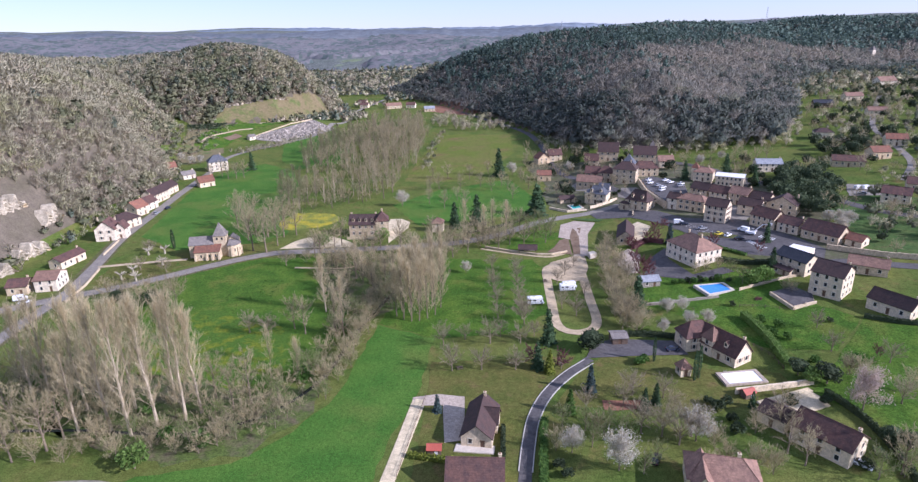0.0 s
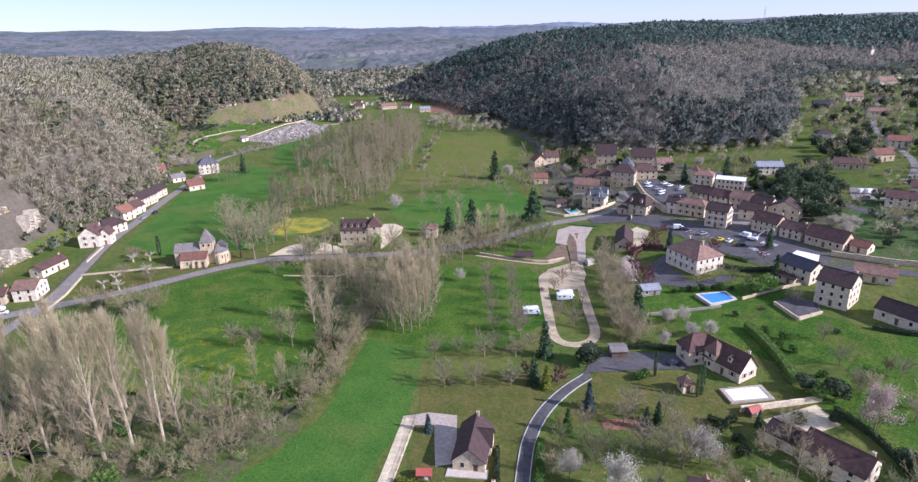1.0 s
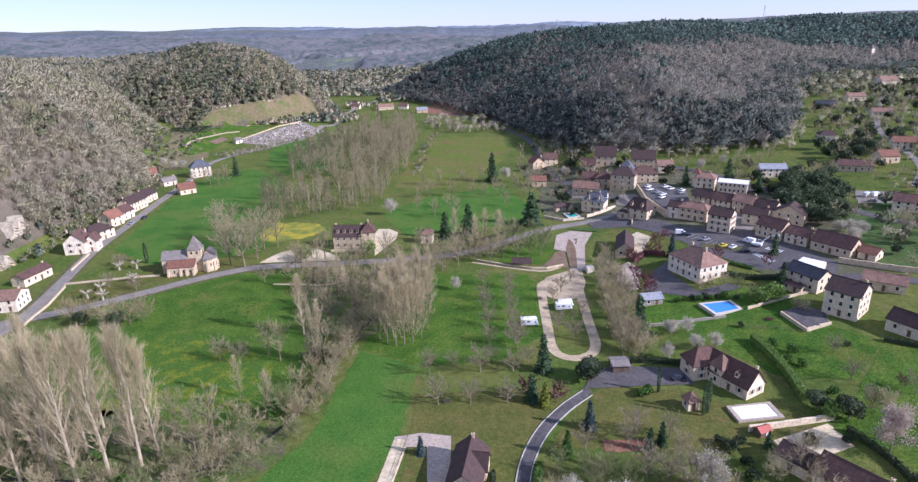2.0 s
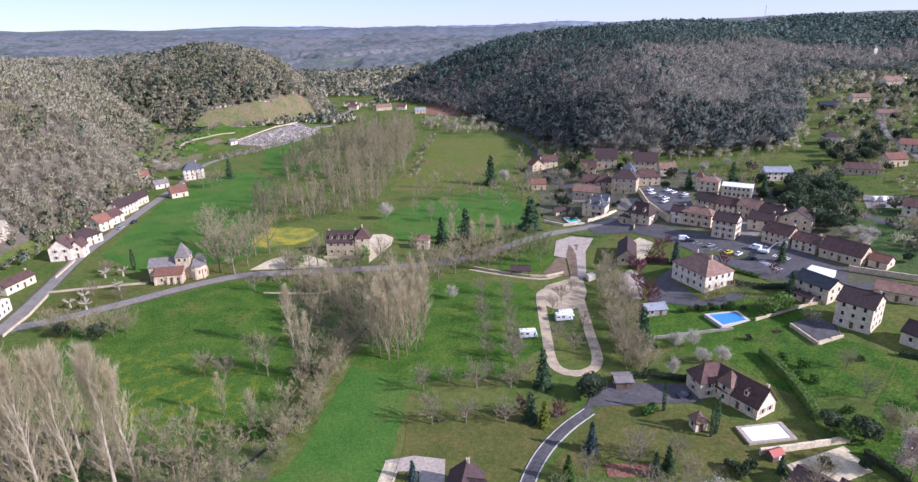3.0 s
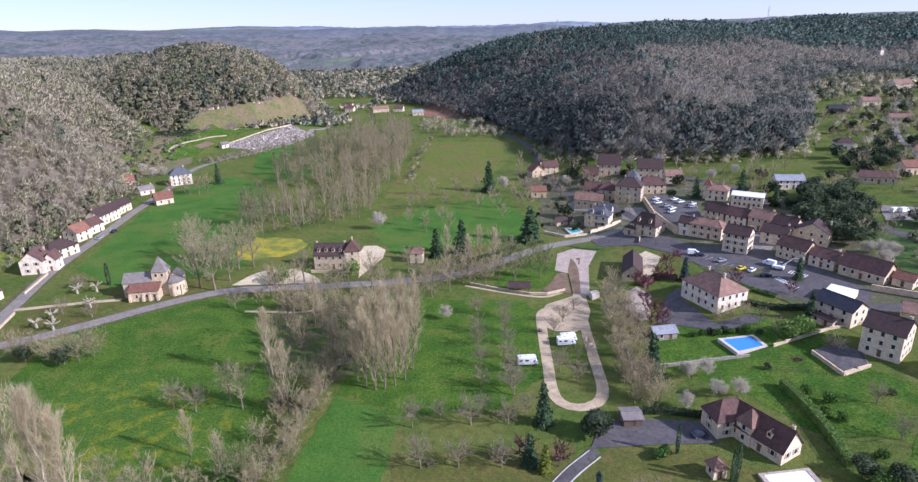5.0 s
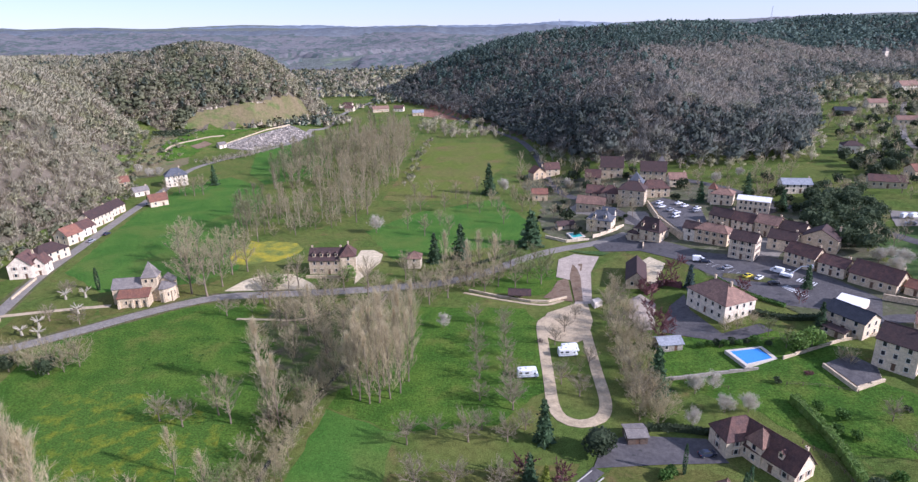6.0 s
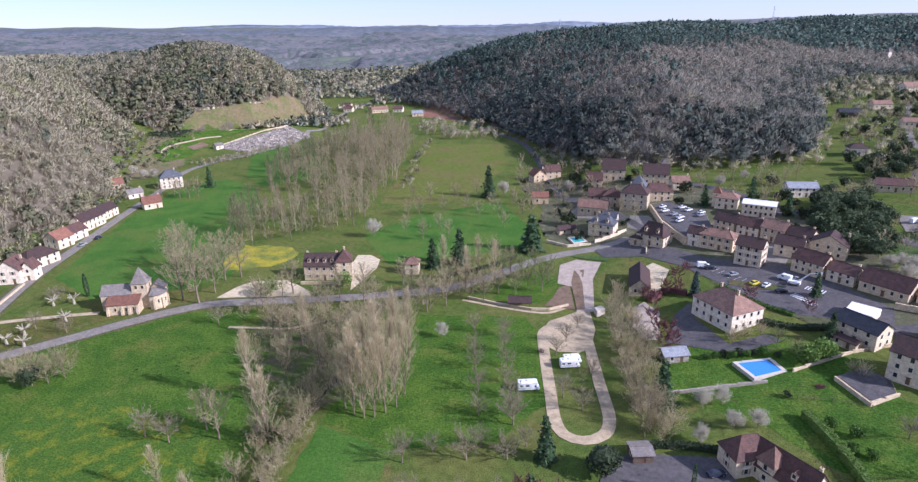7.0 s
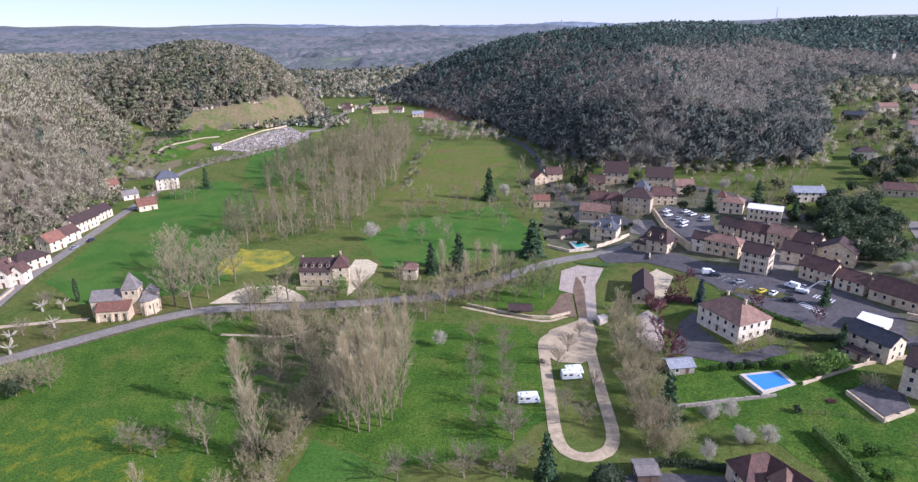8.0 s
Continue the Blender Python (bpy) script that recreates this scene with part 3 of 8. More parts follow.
ribbon("footpath", [(-167, 247), (-150, 251), (-138, 253.5), (-129, 255)], 2.4, M["gravel"], 0.14, "pale path from the road to the church door", "path")
ribbon("road", [(10, 60), (11, 95), (12.6, 110), (14.3, 120), (16.8, 131), (21.7, 142), (29, 151.8), (37.0, 160.5)], 3.0, M["asphalt"], 0.14, "narrow curved asphalt drive with pale kerbs")
for s in (-1.62, 1.62):
    ribbon("kerb", [(12.6, 110), (14.3, 120), (16.8, 131), (21.7, 142), (29, 151.8), (36.5, 159)], 0.3, M["kerb"], 0.24, "pale kerb stones along the drive", "kerb", shift=s, thick=0.3)
drape("yard", [(36, 161), (40, 170), (47, 173), (66, 171), (68, 162), (54, 162)], M["asphalt"], 0.17, "asphalt turning yard by the villa", "yard")
ribbon("track", [(-25, 75), (-18.9, 109), (-14, 140)], 3.0, M["chalk"], 0.13, "straight pale gravel track beside the field", "path", taper=3.8)
drape("yard", [(-16, 141), (-9, 142.5), (-1.5, 141), (-1.5, 122), (-6.5, 121), (-7.5, 137), (-15, 137)], M["concrete"], 0.15, "paved cottage yard", "yard")
ribbon("track", [(40, 241), (33.4, 236), (31.8, 220), (30.8, 200), (30.2, 187), (31.6, 180.6), (36, 178), (41.5, 180), (44.6, 187), (45.6, 205), (47, 228), (48, 244)], 3.4, M["gravel"], 0.14, "looping pale gravel track of the camper park", "path")
drape("car_park", [(32.4, 234), (36, 243), (47, 250), (52, 251), (51, 236), (47, 224), (43, 221), (36, 222), (32.6, 226)], M["gravel"], 0.19, "pale gravel entrance of the camper park", "car park")
drape("car_park", [(47, 250), (53.5, 250), (59, 280), (66, 297), (56, 302), (48, 296), (44, 276), (48.5, 277), (52, 290), (58, 291)], M["concrete"], 0.2, "pale concrete entrance lane and parking bay", "car park")
drape("flower_bed", [(47.5, 252), (49.6, 276.6), (53, 290), (57.4, 290), (54, 276), (50.5, 252)], M["soil"], 0.22, "bare brown soil bed with planted rows", "flower bed")
drape("flower_bed", [(36, 256), (46.8, 252), (48.6, 275), (44, 272), (40, 262)], M["soil"], 0.18, "bare brown soil beside the entrance lane", "flower bed")
ribbon("footpath", [(6, 262), (18, 256), (30, 251), (37, 250), (44, 254)], 1.4, M["gravel"], 0.15, "pale path along a low wall", "path")
drape("car_park", [(-90, 266.8), (-86, 277), (-80, 283), (-68, 284), (-57, 275), (-53, 268)], M["chalk"], 0.16, "pale gravel car park beside the road", "car park", wobble=0.3)
drape("courtyard", [(-38.5, 272), (-36, 280), (-31, 296), (-31, 306), (-36, 312), (-42, 312), (-43, 300), (-40, 284)], M["chalk"], 0.16, "white gravel courtyard of the manor", "yard")
drape("car_park", [(70, 228), (76, 247), (73, 256), (68, 252), (64, 238), (66, 228)], M["concrete"], 0.18, "curved pale parking bay", "car park")
drape("yard", [(72, 226), (80, 244), (88, 252), (86, 240), (90, 222), (104, 226), (106, 221), (90, 216)], M["asphalt"], 0.18, "grey yard round the long white house", "yard")
drape("car_park", [(80, 262), (90, 281), (86, 290), (78, 284), (74, 272)], M["chalk"], 0.2, "pale gravel yard beside the barn", "yard")
drape("square", [(66, 312), (84, 322), (100, 300), (108, 288), (118, 283), (128, 283), (136, 272), (145, 252), (150, 236), (140, 220), (128, 232), (116, 238), (110, 250), (102, 268), (95, 284), (84, 298), (68, 303)], M["asphalt"], 0.16, "village square of worn asphalt", "square")
ribbon("road", [(140, 222), (152, 222), (175, 212), (230, 196)], 5.5, M["asphalt"], 0.14, "asphalt street leaving the square")
ribbon("road", [(84, 318), (92, 326), (90, 342), (80, 374), (68, 398), (62, 430), (64, 470), (62, 540), (52, 600), (20, 690), (-20, 800)], 5.0, M["asphalt"], 0.14, "village street climbing the valley")
ribbon("road", [(104, 416), (130, 402), (150, 376), (162, 345), (176, 322), (186, 300), (200, 270), (240, 240)], 5.6, M["asphalt"], 0.16, "upper village street under the gardens")
ribbon("road", [(236, 318), (262, 352), (280, 398), (300, 450), (345, 520), (400, 600)], 4.0, M["lane"], 0.2, "lane climbing between hillside gardens")


# ---- woodland ----
rng = np.random.default_rng(7)


def unit(v):
    return v / np.maximum(np.linalg.norm(v, axis=-1, keepdims=True), 1e-9)


def slivers(a, b, width, r):
    """Thin triangles from a to b, with their bases turned at random."""
    n = len(a)
    side = unit(np.cross(b - a, unit(r.normal(size=(n, 3))))) * np.reshape(width, (-1, 1)) / 2
    v = np.stack([a - side, a + side, b], 1).reshape(-1, 3)
    return v, np.arange(3 * n).reshape(-1, 3)


def leaves(c, size, r, up=0.0):
    """Leaf clumps: bent, four-cornered sprays round the points c."""
    n = len(c)
    d1 = unit(r.normal(size=(n, 3)) * (1, 1, 0.6))
    d2 = unit(np.cross(d1, unit(r.normal(size=(n, 3)) + (0, 0, up))))
    s = np.reshape(size, (-1, 1)) * r.uniform(0.6, 1.3, (n, 1))
    v = np.stack([c - d1 * s, c - d2 * s * 0.6 + (0, 0, 0.12), c + d1 * s, c + d2 * s * 0.7], 1).reshape(-1, 3)
    k = np.arange(n)[:, None] * 4
    return v, np.concatenate([k + (0, 1, 2), k + (0, 2, 3)])


def outward(v, f, centre):
    """Turns the faces of a crown away from its centre."""
    n = np.cross(v[f[:, 1]] - v[f[:, 0]], v[f[:, 2]] - v[f[:, 0]])
    out = v[f].mean(1) - centre
    return v, np.where(((n * out).sum(1) < 0)[:, None], f[:, ::-1], f)


def join(pieces):
    vs, fs, off = [], [], 0
    for v, f in pieces:
        vs.append(v), fs.append(f + off)
        off += len(v)
    return np.concatenate(vs), np.concatenate(fs)


def dome(n, r, low=0.0):
    d = unit(r.normal(size=(n, 3)))
    d[:, 2] = np.abs(d[:, 2]) * (1 - low) + low * d[:, 2]
    return d


def crown_mass(r, rad, cz, rings=4, segs=8, rough_=0.16):
    """The closed, uneven mass of a crown."""
    v = [(0, 0, cz + rad[2])]
    for i in range(1, rings):
        a = math.pi * 0.72 * i / (rings - 1)
        for j in range(segs):
            b = 2 * math.pi * (j + 0.5 * (i % 2)) / segs
            k = 1 + r.normal() * rough_
            v.append((math.sin(a) * math.cos(b) * rad[0] * k, math.sin(a) * math.sin(b) * rad[1] * k, cz + math.cos(a) * rad[2] * k))
    f = [(0, 1 + j, 1 + (j + 1) % segs) for j in range(segs)]
    for i in range(rings - 2):
        for j in range(segs):
            p, q = 1 + i * segs + j, 1 + i * segs + (j + 1) % segs
            f += [(p, p + segs, q + segs), (p, q + segs, q)]
    return np.array(v, float), np.array(f)


def wood_bare(r, k=17, size=1.0):
    """Bare broadleaf of the woods, one unit high: limbs that fan upwards and sprays of twigs."""
    d = dome(k, r, 0.2)
    tip = d * (0.34, 0.34, 0.46) * r.uniform(0.7, 1.05, (k, 1)) + (0, 0, 0.52)
    root = tip * (0.15, 0.15, 0) + np.array((0, 0, 1)) * (0.08 + 0.3 * r.random((k, 1)))
    d2 = dome(k * 3, r, 0.35)
    c = d2 * (0.33, 0.33, 0.42) * r.uniform(0.45, 1.0, (k * 3, 1)) + (0, 0, 0.52)
    way = unit(d2 * 0.7 + (0, 0, 0.6) + 0.4 * r.normal(size=c.shape))
    return join([slivers(root, tip, 0.042 * size, r), slivers(c, c + way * r.uniform(0.12, 0.26, (len(c), 1)), 0.058 * size, r)])


def wood_leafy(r, k=32, pine=False, size=1.0):
    d = dome(k, r, 0.5)
    lump = 1 + 0.22 * np.sin(d[:, :1] * 5 + r.random() * 6) * np.cos(d[:, 1:2] * 6 + r.random() * 6)
    rad = np.array((0.27, 0.27, 0.42)) if pine else np.array((0.40, 0.40, 0.40))
    c = d * rad * r.uniform(0.72, 1.0, (k, 1)) * lump + (0, 0, 0.56)
    if pine:
        c[:, :2] *= 1.25 - 0.75 * c[:, 2:3]
    core = crown_mass(r, rad * 0.62, 0.5, 3, 6, 0.3)
    if pine:
        core[0][:, :2] *= 1.25 - 0.75 * core[0][:, 2:3]
    return join([leaves(c, (0.105 if not pine else 0.09) * size, r, 1.5), core])


def wood_far(r, leafy):
    k = 20
    d = dome(k, r, 0.4)
    c = d * (0.4, 0.4, 0.42) * r.uniform(0.7, 1, (k, 1)) + (0, 0, 0.5)
    return join([leaves(c, 0.16, r, 1.0) if leafy else slivers(c * (0.4, 0.4, 0.6), c * 1.1, 0.13, r), crown_mass(r, (0.2, 0.2, 0.22), 0.36, 3, 6, 0.35)])


def scatter(x0, x1, y0, y1, gap, keep, r):
    """Points about gap metres apart where keep(x, y) holds."""
    xs, ys = np.arange(x0, x1, gap), np.arange(y0, y1, gap * 0.87)
    x, y = np.meshgrid(xs, ys)
    x = x + (np.arange(len(ys)) % 2)[:, None] * gap / 2 + r.uniform(-0.42, 0.42, x.shape) * gap
    y = y + r.uniform(-0.42, 0.42, y.shape) * gap
    x, y = x.ravel(), y.ravel()
    ok = keep(x, y)
    return x[ok], y[ok]


def plant(name, x, y, size, shapes, pick, mats, mat_of, label, r, squash=(0.95, 1.3)):
    """Many trees in one mesh of its own."""
    z = height(x, y)
    V, F, I, N, off = [], [], [], [], 0
    turn = r.uniform(0, 2 * math.pi, len(x))
    wide = r.uniform(*squash, len(x))
    for s, (v, f) in enumerate(shapes):
        sel = np.nonzero(pick == s)[0]
        if not len(sel):
            continue
        v, f = outward(v, f, (0, 0, 0.3))
        soft = unit(v * (1, 1, 0.9) - (0, 0, 0.12) + 0.12 * r.normal(size=v.shape))
        c, sn = np.cos(turn[sel])[:, None], np.sin(turn[sel])[:, None]
        px, py, pz = v[None, :, 0], v[None, :, 1], v[None, :, 2]
        h, wd = size[sel][:, None], (size[sel] * wide[sel])[:, None]
        W = np.stack([x[sel][:, None] + (px * c - py * sn) * wd, y[sel][:, None] + (px * sn + py * c) * wd, z[sel][:, None] - 0.3 + pz * h], 2)
        V.append(W.reshape(-1, 3))
        N.append(np.stack([soft[None, :, 0] * c - soft[None, :, 1] * sn, soft[None, :, 0] * sn + soft[None, :, 1] * c, np.broadcast_to(soft[None, :, 2], c.shape[:1] + soft.shape[:1])], 2).reshape(-1, 3))
        F.append((f[None] + (np.arange(len(sel)) * len(v))[:, None, None] + off).reshape(-1, 3))
        I.append(np.repeat(mat_of[s], len(sel) * len(f)))
        off += len(sel) * len(v)
    me = mesh_of(name, np.concatenate(V), np.concatenate(F), mats, np.concatenate(I), flat=False)
    me.normals_split_custom_set_from_vertices(np.concatenate(N))
    return tagged(new(name, me), label, "woodland", kind="stuff")


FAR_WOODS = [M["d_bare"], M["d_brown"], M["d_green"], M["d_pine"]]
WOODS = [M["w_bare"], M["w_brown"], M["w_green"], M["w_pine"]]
# the same four sorts, in the haze-tinted colours
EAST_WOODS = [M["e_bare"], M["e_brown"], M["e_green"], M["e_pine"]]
SHAPES = [wood_bare(rng, 14, 1.0) for _ in range(7)] + [wood_leafy(rng, 36) for _ in range(4)] + [wood_leafy(rng, 36, True, 1.1) for _ in range(4)]
FINE_SHAPES = [wood_bare(rng, 29, 0.5) for _ in range(7)] + [wood_leafy(rng, 84, False, 0.7) for _ in range(4)] + [wood_leafy(rng, 80, True, 0.7) for _ in range(4)]
SHAPE_MAT = [0] * 4 + [1] * 3 + [2] * 4 + [3] * 4
FAR_SHAPES = [wood_far(rng, False) for _ in range(3)] + [wood_far(rng, False) for _ in range(2)] + [wood_far(rng, True) for _ in range(3)] + [wood_far(rng, True) for _ in range(3)]
FAR_MAT = [0] * 3 + [1] * 2 + [2] * 3 + [3] * 3


def choose(weights, r, far=False):
    """Per tree, a shape: weights (n, 4) for grey bare, brown bare, evergreen oak, pine."""
    wts = np.cumsum(weights / weights.sum(1, keepdims=True), 1)
    sort = np.minimum((r.random((len(weights), 1)) > wts).sum(1), 3)
    counts, first = ((3, 2, 3, 3), (0, 3, 5, 8)) if far else ((4, 3, 4, 4), (0, 4, 7, 11))
    return np.array(first)[sort] + (r.random(len(sort)) * np.array(counts)[sort]).astype(int)


CLIFFS = [(-196, 204), (-212, 204), (-228, 262), (-228, 300), (-205, 302), (-199, 250)]


def in_view(x, y):
    return (np.abs(x - 5) < (y + 60) * 0.86 + 30)


def clumped(weights, x, y, pull=1.5):
    """Draws trees of one sort together into patches."""
    return weights ** (1 + 0.4 * pull) * np.stack([np.exp(pull * ripple(x, y, 46 + 9 * k, 1.0 + 2.3 * k)) for k in range(4)], 1)


def forest(name, poly, y0, y1, gap, size, weigh, label, far=False, x0=-1100, x1=1300, margin=0.0, other=None, fine=False, mats=WOODS, pull=1.5):
    def keep(x, y):
        ok = (inside(CLEARING, x, y) < 2) & (inside(CLIFFS, x, y) < 0) & (inside(poly, x, y) > margin + 3 * ripple(x, y, 40, 1.5)) & in_view(x, y)
        return ok if other is None else ok & other(x, y)
    x, y = scatter(x0, x1, y0, y1, gap, keep, rng)
    s = rng.uniform(*size, len(x))
    plant(name, x, y, s, FAR_SHAPES if far else FINE_SHAPES if fine else SHAPES, choose(clumped(weigh(x, y), x, y, pull), rng, far), mats, FAR_MAT if far else SHAPE_MAT, label, rng)
    return len(x)


def mix(*w):
    return np.stack([np.broadcast_to(np.maximum(v, 0.01), w[0].shape) for v in w], 1)


def east_mix(x, y):
    d, q = inside(HILL_EAST, x, y), ripple(x, y, 90, 0.8)
    foot, top = smooth(80, 25, d + 25 * q), smooth(95, 190, d + 45 * q)
    west = smooth(190, 60, x)
    band = (1 - foot) * (1 - top) * (1 - west)
    return mix(0.34 + 0.15 * q + 0.5 * band + 0.35 * foot - 0.1 * top, 1.2 * band + 0.18 + 0.2 * west, 0.55 * foot + 0.18 + 0.2 * west, 1.3 * top + 1.0 * west * (1 - foot) + 0.06)


def west_mix(x, y):
    q = ripple(x, y, 60, 2.2)
    low = smooth(60, 10, inside(HILL_WEST, x, y))
    return mix(0.85 + 0 * x, 0.35 + 0 * x, 0.14 * smooth(0.1, 0.8, q) + 0.12 * low, 0.03 + 0 * x)


def north_mix(x, y):
    q = ripple(x, y, 80, 3.0)
    right = smooth(-420, -260, x)
    return mix(0.75 - 0.3 * q, 0.35 + 0 * x, 0.34 + 0.25 * q + 0.2 * right, 0.25 + 0.2 * q)


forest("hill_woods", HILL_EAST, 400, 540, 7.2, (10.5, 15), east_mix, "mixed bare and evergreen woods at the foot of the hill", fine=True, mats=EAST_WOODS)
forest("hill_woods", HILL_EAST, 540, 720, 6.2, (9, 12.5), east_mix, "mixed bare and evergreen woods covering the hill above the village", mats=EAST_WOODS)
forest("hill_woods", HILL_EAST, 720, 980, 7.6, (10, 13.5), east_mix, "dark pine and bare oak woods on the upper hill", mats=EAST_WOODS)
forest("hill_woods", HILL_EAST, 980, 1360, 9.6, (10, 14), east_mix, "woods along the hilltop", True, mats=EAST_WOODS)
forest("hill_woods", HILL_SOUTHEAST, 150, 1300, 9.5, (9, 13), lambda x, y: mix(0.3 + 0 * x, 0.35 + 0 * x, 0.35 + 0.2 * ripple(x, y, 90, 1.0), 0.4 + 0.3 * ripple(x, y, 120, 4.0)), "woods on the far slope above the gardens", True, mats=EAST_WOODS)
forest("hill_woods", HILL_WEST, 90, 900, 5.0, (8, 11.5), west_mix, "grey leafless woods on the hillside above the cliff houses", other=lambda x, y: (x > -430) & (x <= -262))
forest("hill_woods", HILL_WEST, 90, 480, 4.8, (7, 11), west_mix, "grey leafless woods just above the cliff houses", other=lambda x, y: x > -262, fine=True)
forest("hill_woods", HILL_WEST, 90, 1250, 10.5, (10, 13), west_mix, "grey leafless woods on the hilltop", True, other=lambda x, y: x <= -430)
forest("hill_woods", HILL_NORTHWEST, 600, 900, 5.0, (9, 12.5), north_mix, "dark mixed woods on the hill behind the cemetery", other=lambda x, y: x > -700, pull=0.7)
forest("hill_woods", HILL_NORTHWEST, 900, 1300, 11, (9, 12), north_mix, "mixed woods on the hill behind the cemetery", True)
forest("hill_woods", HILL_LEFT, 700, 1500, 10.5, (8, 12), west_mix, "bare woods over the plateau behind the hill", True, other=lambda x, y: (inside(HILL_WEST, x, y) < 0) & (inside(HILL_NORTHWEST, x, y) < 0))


def far_keep(x, y):
    hills = np.max([inside(p, x, y) for p in (HILL_EAST, HILL_LEFT, HILL_SOUTHEAST)], axis=0)
    return (hills < 0) & in_view(x, y) & (ripple(x, y, 150, 6.0) + 0.5 * ripple(x, y, 60, 2.5) > -0.75 + 0.75 * smooth(1000, 780, y)) & (inside([(-60, 700), (60, 640), (60, 800), (-40, 900), (-120, 860)], x, y) < 0)


fx, fy = scatter(-700, 500, 690, 1420, 10, far_keep, rng)
plant("valley_woods", fx, fy, rng.uniform(8, 12, len(fx)), FAR_SHAPES, choose(mix(0.8 + 0 * fx, 0.4 + 0 * fx, 0.3 + 0 * fx, 0.2 + 0 * fx), rng, True), WOODS, FAR_MAT, "bare woods and hedgerows far up the valley", rng)


def canopy(name, x0, x1, y0, y1, step, keep, label):
    """A closed, uneven sheet of treetops far away."""
    xs, ys = np.arange(x0, x1, step), np.arange(y0, y1, step)
    x, y = np.meshgrid(xs, ys)
    x, y = x + rng.uniform(-0.35, 0.35, x.shape) * step, y + rng.uniform(-0.35, 0.35, x.shape) * step
    on = keep(x, y)
    z = height(x, y) + np.where(on, (8 + rng.normal(size=x.shape) * 2.4 + 1.5 * ripple(x, y, 70, 2.0)) * smooth(y0 - 20, y0 + 90, y), -3.0)
    i = (np.arange(len(ys) - 1)[:, None] * len(xs) + np.arange(len(xs) - 1)).ravel()
    q = np.stack([i, i + 1, i + 1 + len(xs), i + len(xs)], 1)
    flat_on, fx_, fy_ = on.ravel(), x.ravel(), y.ravel()
    q = q[flat_on[q].any(1) & in_view(fx_[q[:, 0]], fy_[q[:, 0]])]
    used, back = np.unique(q, return_inverse=True)
    q = back.reshape(q.shape)
    V = np.stack([fx_, fy_, z.ravel()], 1)[used]
    m = V[q[:, 0]]
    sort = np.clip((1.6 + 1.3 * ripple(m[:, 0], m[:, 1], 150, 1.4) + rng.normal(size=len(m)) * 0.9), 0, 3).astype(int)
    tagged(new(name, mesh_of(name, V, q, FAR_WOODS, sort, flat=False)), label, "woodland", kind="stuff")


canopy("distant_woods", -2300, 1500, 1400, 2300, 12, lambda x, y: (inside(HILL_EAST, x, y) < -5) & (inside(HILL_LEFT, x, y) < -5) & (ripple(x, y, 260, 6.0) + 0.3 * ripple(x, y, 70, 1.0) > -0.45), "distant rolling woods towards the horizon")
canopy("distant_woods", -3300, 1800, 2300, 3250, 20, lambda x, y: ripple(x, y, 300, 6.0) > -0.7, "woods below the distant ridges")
ex, ey = scatter(-300, -190, 200, 640, 5.5, lambda x, y: (inside(HILL_WEST, x, y) > -9) & (inside(HILL_WEST, x, y) < 8) & (inside(CLEARING, x, y) < 1) & ((inside(CLIFFS, x, y) < 0) | (rng.random(x.shape) < 0.3)), rng)
plant("foot_scrub", ex, ey, rng.uniform(3, 7, len(ex)), SHAPES, choose(mix(0.7 + 0 * ex, 0.3 + 0 * ex, 0.4 + 0 * ex, 0.05 + 0 * ex), rng), WOODS, SHAPE_MAT, "scrub and ivy at the foot of the wooded slope", rng, (1.0, 1.4))
ex, ey = scatter(-285, -210, 465, 640, 7, lambda x, y: (inside(CLEARING, x, y) > 0) & (x < -232 - 8 * ripple(x, y, 30)), rng)
plant("foot_scrub", ex, ey, rng.uniform(2, 4.5, len(ex)), SHAPES, choose(mix(0.3 + 0 * ex, 0.2 + 0 * ex, 0.7 + 0 * ex, 0.05 + 0 * ex), rng), WOODS, SHAPE_MAT, "low green scrub on the clearing's slope", rng, (1.2, 1.8))


ex, ey = scatter(-290, -235, 575, 660, 3.6, lambda x, y: inside([(-246, 588), (-262, 586), (-280, 604), (-284, 636), (-262, 648), (-246, 624)], x, y) > 0, rng)
plant("foot_scrub", ex, ey, rng.uniform(2.2, 3.6, len(ex)), SHAPES, rng.integers(7, 11, len(ex)), [M["w_bare"], M["w_brown"], M["leaf"], M["leaf"]], SHAPE_MAT, "dense dark green broom on the clearing's slope", rng, (1.3, 1.9))
ex, ey = scatter(-210, -140, 505, 600, 4.5, lambda x, y: inside([(-208, 522), (-182, 552), (-166, 592), (-152, 588), (-168, 545), (-192, 512)], x, y) > 0, rng)
plant("foot_scrub", ex, ey, rng.uniform(2.5, 5, len(ex)), SHAPES, rng.integers(0, 7, len(ex)), WOODS, SHAPE_MAT, "leafless scrub on the bank below the cemetery", rng, (1.1, 1.6))


